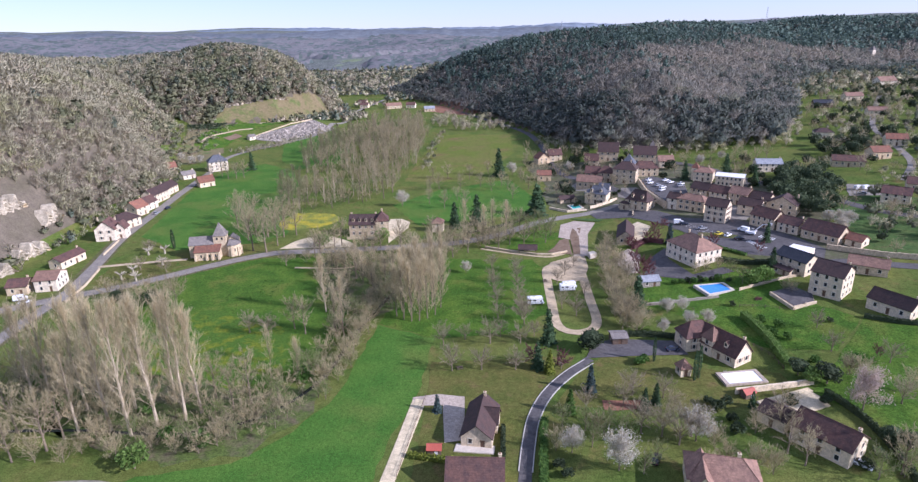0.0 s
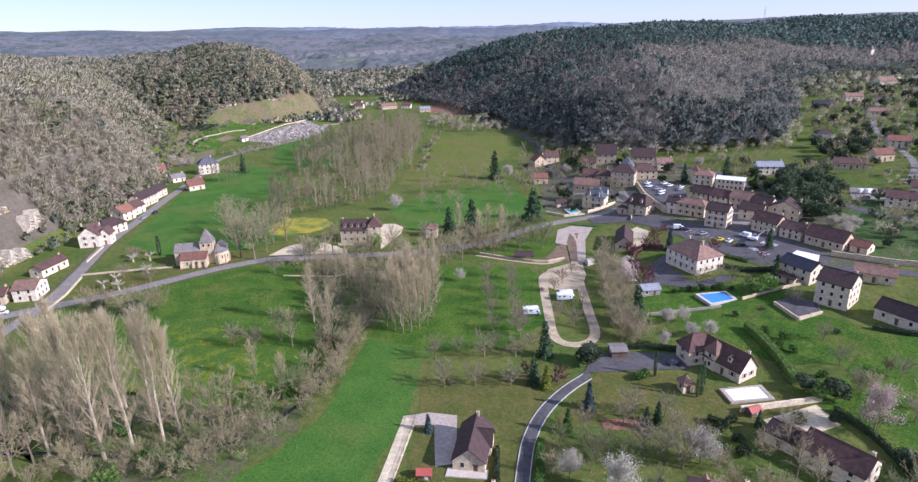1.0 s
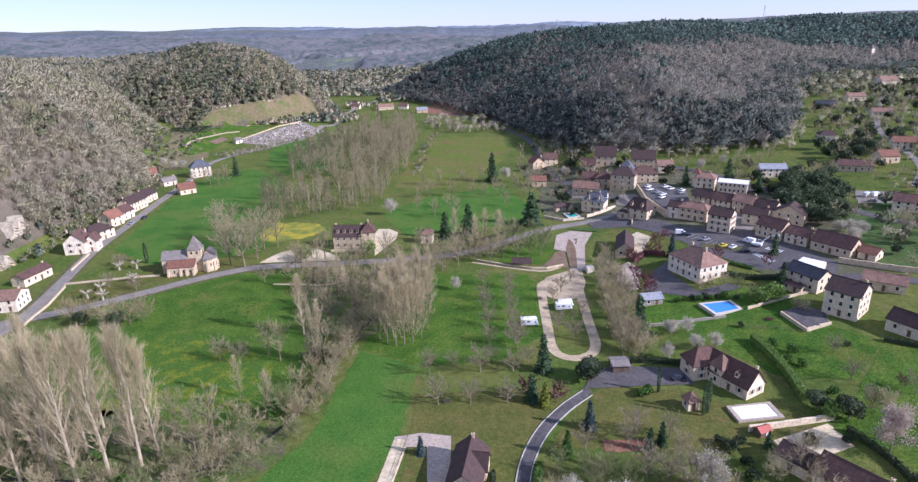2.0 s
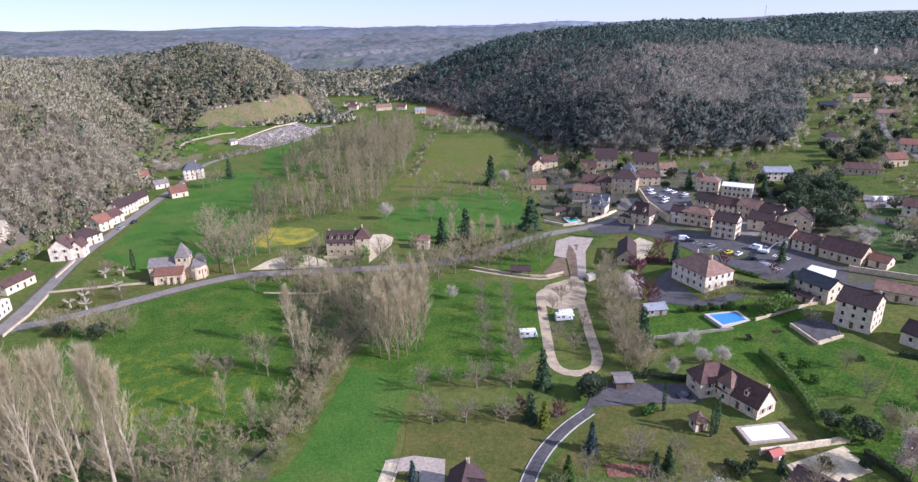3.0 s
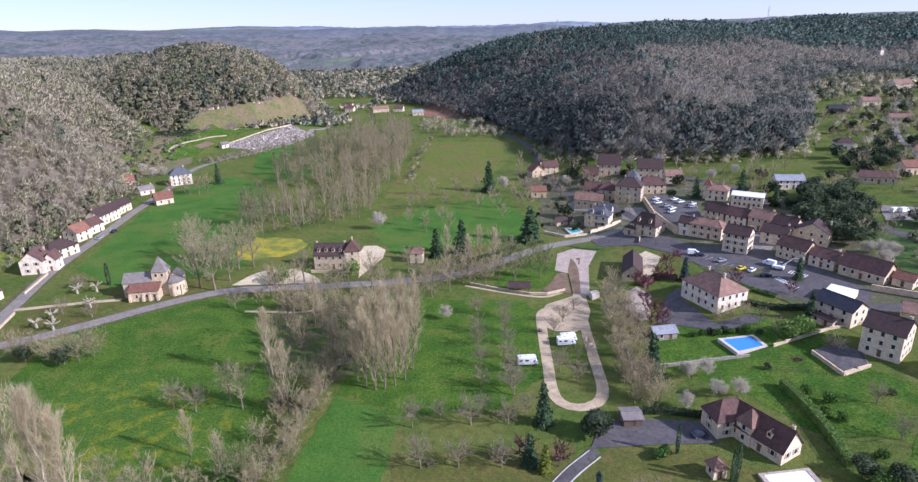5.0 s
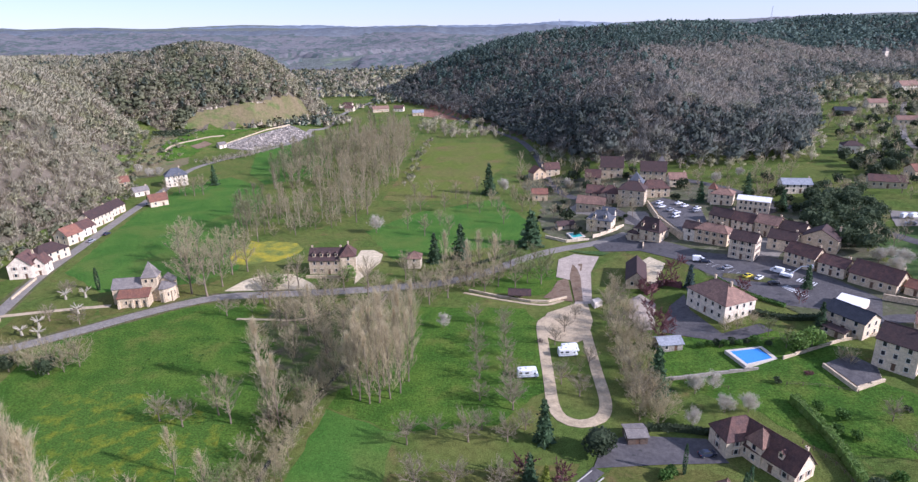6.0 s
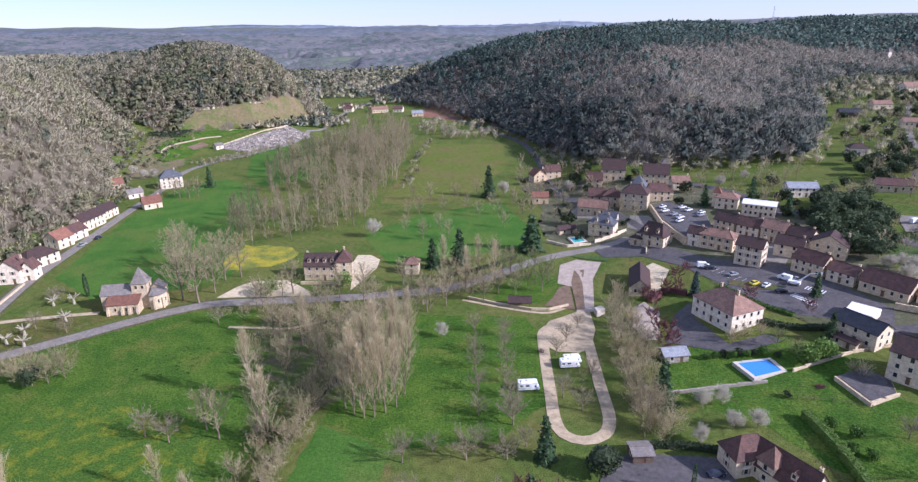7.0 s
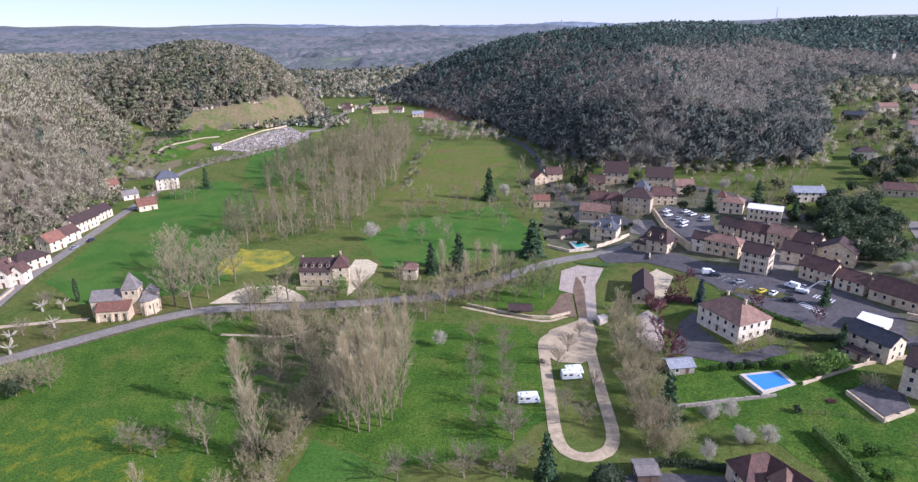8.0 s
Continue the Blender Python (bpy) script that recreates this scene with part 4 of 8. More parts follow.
# distant ridges behind everything, blue from the haze painted into them
def ridge(y, top, swing, seed, material, label, x0=-4600, x1=4600):
    x = np.linspace(x0, x1, 420)
    crest = top(x) + swing * ripple(x, x * 0 + y, 700, seed) + swing * 0.35 * ripple(x, x * 0 + y, 190, seed + 1) + 2.2 * ripple(x, x * 0, 37, seed) + rng.normal(size=len(x)) * 1.3
    V = np.concatenate([np.stack([x, np.full(len(x), y), crest], 1), np.stack([x, np.full(len(x), y - 260.0), crest - 55], 1), np.stack([x, np.full(len(x), y + 60.0), np.full(len(x), -40.0)], 1)])
    i, n = np.arange(len(x) - 1), len(x)
    F = np.concatenate([np.stack([i + n, i + n + 1, i + 1, i], 1), np.stack([i, i + 1, i + 1 + 2 * n, i + 2 * n], 1)])
    tagged(new("backdrop", mesh_of("backdrop", V, F, material, flat=False)), label, "backdrop", kind="structure")


ridge(3300, lambda x: 96 + 22 * smooth(-300, -1800, x) - 60 * smooth(500, 1100, x), 12, 2.0, M["ridge_near"], "distant wooded ridges coloured blue-grey with haze")
ridge(4300, lambda x: 112 + 22 * smooth(-300, -2200, x) - 20 * smooth(900, 2000, x), 15, 4.0, M["ridge_far"], "hills on the horizon coloured pale blue with haze")


# ---- houses ----
SHARED = {}


def shared(key, make):
    if key not in SHARED:
        SHARED[key] = make()
    return SHARED[key]


def solid(name, bm, material):
    me = bpy.data.meshes.new(name)
    bm.to_mesh(me)
    bm.free()
    me.materials.append(material)
    return me


def window_surround(w, h):
    bm = bmesh.new()
    box(bm, 0, 0, -0.14, w + 0.36, 0.16, 0.14)
    box(bm, 0, 0.01, h, w + 0.3, 0.12, 0.16)
    for s in (-1, 1):
        box(bm, s * (w / 2 + 0.07), 0.01, 0, 0.14, 0.12, h)
    return bm


def window_pane(w, h):
    return boxed(0, 0, -0.01, w + 0.02, 0.05, h + 0.02)


def window(parent, x, y, z, rz, w=0.95, h=1.35, shutters=None, trim="frame", deep=0.12):
    """A window with its surround, pane and, where it has them, open shutters."""
    win = part("window", shared(("surround", w, h, trim), lambda: solid("window", window_surround(w, h), M[trim])), None, parent, loc=(x, y, z), rz=rz)
    part("pane", shared(("pane", w, h), lambda: solid("pane", window_pane(w, h), M["glass"])), None, win, loc=(0, deep, 0))
    if shutters:
        me = shared(("shutter", w, h, shutters), lambda: solid("shutter", boxed(0, -0.02, 0, w / 2, 0.06, h, 0.01), M[shutters]))
        for s in (-1, 1):
            part("shutter", me, None, win, loc=(s * (w * 0.75 + 0.16), 0, 0))
    return win


def gable_walls(L, W, eave, ridge, along, holes=()):
    """Outer walls with recessed openings; holes are (side, u, z, width, height), side counting the four walls from the front."""
    bm = bmesh.new()
    l, w = L / 2, W / 2
    for side, (length, off) in enumerate(((L, w), (W, l), (L, w), (W, l))):
        a = side * math.pi / 2
        mine = [(u - hw / 2, u + hw / 2, z, z + hh) for k, u, z, hw, hh in holes if k == side]

        def at(u, z, depth=0.0):
            return bm.verts.new((u * math.cos(a) + (off - depth) * math.sin(a), u * math.sin(a) - (off - depth) * math.cos(a), z))
        us = sorted({-length / 2, length / 2} | {q for m in mine for q in m[:2]})
        zs = sorted({-1.6, eave} | {q for m in mine for q in m[2:]})
        for u0, u1 in zip(us, us[1:]):
            for z0, z1 in zip(zs, zs[1:]):
                if not any(m[0] <= (u0 + u1) / 2 <= m[1] and m[2] <= (z0 + z1) / 2 <= m[3] for m in mine):
                    bm.faces.new((at(u0, z0), at(u1, z0), at(u1, z1), at(u0, z1)))
        for u0, u1, z0, z1 in mine:
            ring = [(u0, z0), (u1, z0), (u1, z1), (u0, z1)]
            for p, q in zip(ring, ring[1:] + ring[:1]):
                bm.faces.new((at(*q), at(*p), at(*p, 0.24), at(*q, 0.24)))
    top = [bm.verts.new((x, y, eave)) for x, y in ((-l, -w), (l, -w), (l, w), (-l, w))]
    if along is None:
        bm.faces.new(top)
    else:
        ends = [(-l, 0), (l, 0)] if along == "x" else [(0, -w), (0, w)]
        p, q = (bm.verts.new((x, y, ridge - 0.1)) for x, y in ends)
        if along == "x":
            bm.faces.new((top[3], top[0], p)), bm.faces.new((top[1], top[2], q))
            bm.faces.new((top[0], top[1], q, p)), bm.faces.new((top[2], top[3], p, q))
        else:
            bm.faces.new((top[0], top[1], p)), bm.faces.new((top[2], top[3], q))
            bm.faces.new((top[1], top[2], q, p)), bm.faces.new((top[3], top[0], p, q))
    return bm


def gable_roof(L, W, eave, ridge, along, over=0.4, thick=0.2):
    if along == "y":
        L, W = W, L
    l, w = L / 2 + over, W / 2
    k = (ridge - eave) / w
    out = [(-w - over, eave - k * over), (0, ridge), (w + over, eave - k * over)]
    prof = [(y, z + thick) for y, z in out] + [(y, z) for y, z in reversed(out)]
    bm = bmesh.new()
    rows = [[bm.verts.new((x, y, z) if along == "x" else (-y, x, z)) for y, z in prof] for x in np.linspace(-l, l, 5)]
    for a, b in zip(rows, rows[1:]):
        for j in range(6):
            bm.faces.new((a[j], a[(j + 1) % 6], b[(j + 1) % 6], b[j]))
    for row in (rows[0], rows[-1]):
        bm.faces.new((row[0], row[1], row[4], row[5])), bm.faces.new((row[1], row[2], row[3], row[4]))
    for row in rows[1:-1]:
        row[1].co.z -= 0.05
    bmesh.ops.recalc_face_normals(bm, faces=bm.faces)
    return bm


def hip_points(L, W, eave, ridge, over=0.35, cut=0.5):
    l, w = L / 2 + over, W / 2 + over
    c = min(l, w) * 2 * cut
    if L >= W:
        r = [(-l + c, 0), (l - c, 0)]
    else:
        r = [(0, -w + c), (0, w - c)]
    return l, w, r


def hip_roof(L, W, eave, ridge, over=0.35, cut=0.5, flare=0.0):
    l, w, r = hip_points(L, W, eave, ridge, over, cut)
    bm = bmesh.new()
    lo = [bm.verts.new((x, y, eave - 0.12)) for x, y in ((-l, -w), (l, -w), (l, w), (-l, w))]
    hi = [bm.verts.new((x, y, eave + 0.08)) for x, y in ((-l, -w), (l, -w), (l, w), (-l, w))]
    if flare:
        f = 1 - flare
        up = [bm.verts.new((v.co.x * f, v.co.y * f, eave + (ridge - eave) * flare * 0.55)) for v in hi]
    p, q = bm.verts.new((*r[0], ridge)), bm.verts.new((*r[1], ridge))
    bm.faces.new(lo)
    for a in range(4):
        b = (a + 1) % 4
        bm.faces.new((lo[a], lo[b], hi[b], hi[a]))
        if flare:
            bm.faces.new((hi[a], hi[b], up[b], up[a]))
    t = up if flare else hi
    if L >= W:
        bm.faces.new((t[0], t[1], q, p)), bm.faces.new((t[1], t[2], q)), bm.faces.new((t[2], t[3], p, q)), bm.faces.new((t[3], t[0], p))
    else:
        bm.faces.new((t[0], t[1], p)), bm.faces.new((t[1], t[2], q, p)), bm.faces.new((t[2], t[3], q)), bm.faces.new((t[3], t[0], p, q))
    bmesh.ops.remove_doubles(bm, verts=bm.verts, dist=0.001)
    bmesh.ops.recalc_face_normals(bm, faces=bm.faces)
    return bm


def chimney(parent, x, y, z, h=1.6, w=0.7, material="limestone"):
    bm = boxed(0, 0, 0, w, w * 0.8, h, 0.03)
    box(bm, 0, 0, h, w + 0.16, w * 0.8 + 0.16, 0.12)
    c = part("chimney", bm, M[material], parent, loc=(x, y, z))
    part("chimney_pot", rod(bmesh.new(), (0, 0, h + 0.1), (0, 0, h + 0.5), 0.14, 0.11, 8), M["tile_red"], c, "terracotta chimney pot")


def openings_of(L, W, eave, storeys, every, door, size):
    """Where the windows and the front door sit: (side, u, z, width, height, is a door)."""
    out, step = [], eave / storeys
    for side, length in enumerate((L, W, L, W)):
        n = max(1, int((length - 1.2) / every))
        for st in range(storeys):
            for k in range(n):
                u = (k - (n - 1) / 2) * (length - 1.4) / max(n, 1.6)
                if st == 0 and side == 0 and k == n // 2 and door:
                    out.append((side, u, 0.0, 1.05, 2.1, True))
                else:
                    z = st * step + step * 0.36
                    out.append((side, u, z, size[0], min(size[1], eave - z - 0.25), False))
    return out


def fit_openings(root, L, W, spots, shutters, door):
    for side, u, z, w, h, is_door in spots:
        a, off = side * math.pi / 2, (W if side % 2 == 0 else L) / 2
        x, y = u * math.cos(a) + off * math.sin(a), u * math.sin(a) - off * math.cos(a)
        if is_door:
            d = part("door", shared(("door", door), lambda: solid("door", box(boxed(0, 0.12, 0, 1.07, 0.08, 2.1, 0.02), 0, -0.03, 2.12, 1.4, 0.2, 0.16), M[door])), None, root, loc=(x, y, 0), rz=a)
            part("door_handle", shared("handle", lambda: solid("door_handle", boxed(0.36, 0.05, 1.0, 0.12, 0.05, 0.05), M["steel"])), None, d)
        else:
            window(root, x, y, z, a, w, h, shutters=shutters)


def house(x, y, rot, L, W, eave, ridge, label, roof="gable", along="x", wall="limestone", cover="tile", storeys=2, shutters=None, pots=1, category="house",
          group="village houses", windows=True, cut=0.5, flare=0.0, z=None, name="house", every=3.1, door="door", dormers=0):
    base = float(height(x, y)) if z is None else z
    root = empty(name, x, y, base, rot, label, category, group)
    spots = openings_of(L, W, eave, storeys, every, door, (0.95, 1.35)) if windows else []
    part("wall", gable_walls(L, W, eave, ridge, along if roof == "gable" else None, [q[:5] for q in spots]), M[wall], root)
    if roof == "gable":
        rf = part("roof", gable_roof(L, W, eave, ridge, along), M[cover], root)
        a, b = ((-L / 2 - 0.4, 0), (L / 2 + 0.4, 0)) if along == "x" else ((0, -W / 2 - 0.4), (0, W / 2 + 0.4))
        part("ridge_tiles", rod(bmesh.new(), (*a, ridge + 0.16), (*b, ridge + 0.16), 0.13), M[cover], rf)
    else:
        rf = part("roof", hip_roof(L, W, eave, ridge, cut=cut, flare=flare), M[cover], root)
        l, w, r = hip_points(L, W, eave, ridge, 0.35, cut)
        bm = bmesh.new()
        if not flare:
            for sx, sy in ((-1, -1), (1, -1), (1, 1), (-1, 1)):
                e = r[(0 if sx < 0 else 1)] if L >= W else r[(0 if sy < 0 else 1)]
                rod(bm, (sx * l, sy * w, eave + 0.08), (*e, ridge + 0.02), 0.09, sides=5)
        if (Vector(r[0]) - Vector(r[1])).length > 0.3:
            rod(bm, (*r[0], ridge + 0.02), (*r[1], ridge + 0.02), 0.11, sides=5)
        else:
            rod(bm, (*r[0], ridge - 0.1), (*r[0], ridge + 0.5), 0.1, 0.03)
        part("ridge_tiles", bm, M[cover], rf)
    for k in range(pots):
        if (along == "x" and roof == "gable") or L >= W:
            cx, cy = (L / 2 - 0.7 if k == 0 else -L / 2 + 0.7) * (1 if roof == "gable" else 0.45), 0.25
        else:
            cx, cy = 0.25, (W / 2 - 0.7 if k == 0 else -W / 2 + 0.7) * (1 if roof == "gable" else 0.45)
        chimney(root, cx, cy, ridge - 0.7)
    for k in range(dormers):
        u = (k - (dormers - 1) / 2) * L / (dormers + 0.3)
        zz, yy = eave + (ridge - eave) * 0.28, -W / 2 * 0.72
        dm = part("dormer", gable_walls(1.2, 1.6, 1.2, 1.8, "y"), M[wall], root, loc=(u, yy + 0.5, zz + 0.2))
        part("dormer_roof", gable_roof(1.2, 1.6, 1.2, 1.8, "y", 0.15, 0.1), M[cover], dm)
        part("pane", shared(("pane", 0.7, 0.9), lambda: solid("pane", window_pane(0.7, 0.9), M["glass"])), None, dm, loc=(0, -0.83, 0.2))
    fit_openings(root, L, W, spots, shutters, door)
    return root


# the church
def church(x, y, rot):
    z = float(height(x, y))
    c = empty("church", x, y, z, rot, "old limestone village church with square tower and round apse", "church", size=0.87)
    part("nave_wall", gable_walls(12.5, 8.6, 7.2, 10.4, "x"), M["limestone"], c, loc=(-5.2, 2.2, 0))
    r = part("nave_roof", gable_roof(12.5, 8.6, 7.2, 10.4, "x", 0.3), M["lauze"], c, "grey stone slate roof", loc=(-5.2, 2.2, 0))
    part("ridge_tiles", rod(bmesh.new(), (-6.4, 0, 10.58), (6.4, 0, 10.58), 0.12), M["lauze"], r)
    ch = part("chapel_wall", gable_walls(12.6, 5.2, 4.6, 5.0, None), M["limestone"], c, loc=(-1.6, -4.4, 0))
    bm = bmesh.new()
    lo = [(-6.7, -3.0, 4.5), (6.7, -3.0, 4.5), (6.7, 2.7, 6.9), (-6.7, 2.7, 6.9)]
    a, b = [bm.verts.new(v) for v in lo], [bm.verts.new((v[0], v[1], v[2] + 0.2)) for v in lo]
    bm.faces.new(b), bm.faces.new(a[::-1])
    for k in range(4):
        bm.faces.new((a[k], a[(k + 1) % 4], b[(k + 1) % 4], b[k]))
    part("chapel_roof", bm, M["tile_red"], c, "sloping roof of weathered red tiles", loc=(-1.6, -4.4, 0))
    for k in (-5.9, -0.2, 2.6, 5.9):
        bm = bmesh.new()
        box(bm, 0, 0, -1, 0.9, 1.3, 3.6), box(bm, 0, 0.25, 2.6, 0.8, 0.8, 1.0)
        part("buttress", bm, M["limestone"], ch, loc=(k, -2.9, 0))
    for k in (-3.0, 1.2, 4.3):
        window(c, -1.6 + k, -7.03, 1.7, 0, 0.7, 1.5, trim="limestone", deep=-0.03)
    for k in (-9, -5.5):
        window(c, k, -2.12, 4.9, 0, 0.5, 1.3, trim="limestone", deep=-0.03)
    part("door", boxed(0, 0, 0, 0.15, 1.8, 2.8, 0.03), M["door"], c, loc=(-11.48, 2.2, 0))
    part("tower_wall", gable_walls(6.4, 6.4, 11.4, 12, None), M["limestone"], c, loc=(4.4, 1.6, 0))
    part("tower_roof", hip_roof(6.4, 6.4, 11.4, 18.0, 0.35, 0.5, 0.12), M["lauze"], c, "pyramid roof of grey stone slates", loc=(4.4, 1.6, 0))
    for ang, n in ((0, 2), (90, 1), (270, 1)):
        for k in range(n):
            a = radians(ang)
            u = (k - (n - 1) / 2) * 2.6
            window(c, 4.4 + u * math.cos(a) + 3.22 * math.sin(a), 1.6 + u * math.sin(a) - 3.22 * math.cos(a), 9.2, a, 0.9, 1.3, trim="limestone", deep=-0.03)
    for sy in (1,):
        part("transept_wall", gable_walls(6.4, 6, 7.2, 9.8, "y"), M["limestone"], c, loc=(9.6, 4.6, 0))
        part("transept_roof", gable_roof(6.4, 6, 7.2, 9.8, "y", 0.3), M["lauze"], c, loc=(9.6, 4.6, 0))
    bm = bmesh.new()
    n, rad = 9, 4.4
    ring = [(rad * math.cos(a), rad * math.sin(a)) for a in np.linspace(-math.pi * 0.62, math.pi * 0.62, n)]
    lo, hi = [bm.verts.new((px_, py_, -1.5)) for px_, py_ in ring], [bm.verts.new((px_, py_, 6.4)) for px_, py_ in ring]
    for k in range(n - 1):
        bm.faces.new((lo[k], lo[k + 1], hi[k + 1], hi[k]))
    bm.faces.new(hi)
    bm.faces.new((lo[-1], lo[0], hi[0], hi[-1]))
    ap = part("apse_wall", bm, M["limestone"], c, loc=(10.0, 0.4, 0))
    bm = bmesh.new()
    low = [bm.verts.new((px_ * 1.1, py_ * 1.1, 6.3)) for px_, py_ in ring]
    hi = [bm.verts.new((px_ * 1.1, py_ * 1.1, 6.5)) for px_, py_ in ring]
    tip = bm.verts.new((-1.2, 0, 8.9))
    for k in range(n - 1):
        bm.faces.new((low[k], low[k + 1], hi[k + 1], hi[k])), bm.faces.new((hi[k], hi[k + 1], tip))
    bm.faces.new((hi[-1], hi[0], tip)), bm.faces.new(low[::-1])
    part("apse_roof", bm, M["lauze"], c, "half-round roof of grey stone slates", loc=(10.0, 0.4, 0))
    for a in (-1.1, -0.35, 0.5):
        window(ap, 4.32 * math.cos(a), 4.32 * math.sin(a), 2.9, a + math.pi / 2, 0.5, 1.5, trim="limestone", deep=-0.03)
    for a in (-1.5, -0.72, 0.1):
        part("buttress", boxed(0, 0, -1, 0.8, 0.8, 5.8), M["limestone"], ap, loc=(4.5 * math.cos(a), 4.5 * math.sin(a), 0), rz=a)


church(-118.5, 259.6, 9)

# manor and its lodge
house(-52.4, 288.2, -1, 13.6, 9.4, 6.4, 10.2, "large stone manor with steep brown roof and dormers", wall="limestone", cover="tile_dark", storeys=2, shutters="shutter", pots=2, category="manor", group="", dormers=4)
house(-43.2, 287.4, 8, 6.4, 7.8, 7.8, 11.8, "square stone tower wing of the manor with hipped roof", "hip", wall="limestone", cover="tile", storeys=3, category="manor", group="", cut=0.44)
house(-15.2, 291, -4, 5.6, 5.6, 4.6, 7.2, "small square stone pavilion with pale tiled roof", "hip", wall="render_", cover="tile_pale", storeys=2, pots=0, category="pavilion", group="")
# round the camper park and the pools
house(75.0, 270.5, -15, 7.4, 19, 3.2, 6.4, "long stone barn with dark brown tiled roof", along="y", wall="limestone", cover="tile_dark", storeys=1, pots=0, category="barn", group="")
house(95.6, 238.6, -67, 17.5, 13.5, 6.0, 10.6, "long cream two-storey house with hipped brown roof", "hip", wall="white", cover="tile_pale", storeys=2, shutters=None, pots=2, cut=0.46, every=2.9)
house(70.6, 216.5, 8, 7.6, 5.4, 2.5, 3.8, "low grey sheet-roofed garden shed", wall="grey_stone", cover="sheet", storeys=1, pots=0, category="shed", group="")
house(77.8, 161.8, -60, 15.0, 7.4, 3.6, 8.0, "cream villa wing with steep brown tiled roof", wall="render_", cover="tile", storeys=1, shutters="shutter", pots=1, dormers=2, group="the villa")
house(71.6, 168.0, 10, 9.6, 7.0, 4.6, 8.8, "cream villa wing with hipped brown roof", "hip", wall="render_", cover="tile", storeys=2, shutters="shutter", pots=0, group="the villa", cut=0.42)
house(75.0, 163.0, 25, 4.2, 4.2, 5.4, 9.0, "small square villa stair tower with pointed roof", "hip", wall="render_", cover="tile_pale", storeys=2, pots=0, group="the villa")
house(62.5, 151.2, 10, 3.2, 3.2, 2.6, 5.2, "little dovecote with pointed tiled roof", "hip", wall="render_", cover="tile_pale", storeys=1, pots=0, category="dovecote", group="", windows=True)
house(48.4, 171.8, 2, 4.8, 5.0, 2.3, 2.9, "flat-roofed timber car shelter", wall="wood", cover="lauze", storeys=1, pots=0, category="shed", group="")
house(130.5, 198.0, -50, 10.5, 10.6, 8.4, 11.8, "tall three-storey cream stone house with brown roof", along="x", wall="render_", cover="tile_dark", storeys=3, shutters=None, pots=1)
house(152.5, 212.5, -34, 13, 7.5, 3.4, 5.8, "low stone house with weathered roof", wall="limestone", cover="tile_pale", storeys=1)
house(142.0, 181.0, -60, 13.5, 7.6, 3.8, 6.6, "cream roadside house with dark brown roof", wall="render_", cover="tile_dark", storeys=1)
house(129.0, 219.0, -62, 12.6, 8.4, 5.4, 8.0, "cream house with black slate roof", wall="render_", cover="black_roof", storeys=2, pots=0)
house(122.6, 216.4, -62, 8.0, 3.4, 2.4, 3.2, "low stone lean-to beside the black-roofed house", wall="limestone", cover="tile_dark", storeys=1, pots=0, category="shed", group="")
house(2.6, 126.0, -10, 7.6, 14.0, 3.1, 6.4, "brown-roofed cottage with cream walls and porch", along="y", wall="render_", cover="tile_dark", storeys=1, pots=1, group="valley cottages")
house(5.0, 127.4, -10, 4.6, 5.2, 3.1, 5.9, "cross wing of the brown-roofed cottage", along="x", wall="render_", cover="tile_dark", storeys=1, pots=0, group="valley cottages", door=None)
house(1.0, 107.5, -3, 12.6, 8.6, 3.0, 6.4, "small cottage with weathered red-brown roof", wall="white", cover="tile", storeys=1, pots=1, group="valley cottages")
house(55.2, 105.0, -14, 15.0, 9.0, 4.4, 8.0, "cream house with hipped weathered brown roof", "hip", wall="render_", cover="tile_pale", storeys=2, group="valley cottages", cut=0.42)
house(50.2, 103.6, -14, 4.2, 9.4, 4.6, 7.4, "gabled front wing of the cream house", along="y", wall="render_", cover="tile_pale", storeys=2, group="valley cottages", pots=0)
house(85.4, 117.5, -54, 13.5, 8.6, 4.6, 7.6, "cream terraced house with red-brown roof", wall="render_", cover="tile", storeys=2, group="valley cottages")
house(78.6, 127.6, -54, 7.0, 7.0, 3.2, 5.0, "dark-roofed wing beside a paved terrace", wall="render_", cover="tile_dark", storeys=1, group="valley cottages", pots=0)
# the row under the cliff
house(-172.6, 225.6, 10, 8.5, 10.5, 5.0, 7.2, "white house under the cliff with pale roof", along="x", wall="white", cover="tile_pale", storeys=2, group="houses under the cliff")
house(-182.5, 221.5, 12, 7.5, 8.5, 3.6, 5.6, "low stone house with brown roof", wall="limestone", cover="tile", storeys=1, group="houses under the cliff")
house(-192.0, 212.5, 20, 8, 8, 3.6, 5.6, "low stone house with red-brown roof", wall="limestone", cover="tile_dark", storeys=1, group="houses under the cliff")
house(-182.6, 252.4, 80, 14.5, 6.4, 3.6, 5.4, "long low house with brown roof under the cliff", wall="render_", cover="tile", storeys=1, group="houses under the cliff")
house(-183.6, 288.4, 10, 9.6, 9.5, 6.0, 10.2, "cream two-storey house with steep red-brown roofs", along="y", wall="white", cover="tile", storeys=2, shutters="shutter", group="houses under the cliff", pots=2)
house(-177.6, 290.6, 10, 5.0, 6.4, 5.4, 8.4, "gabled side wing of a cream house", along="y", wall="white", cover="tile", storeys=2, group="houses under the cliff", pots=0)
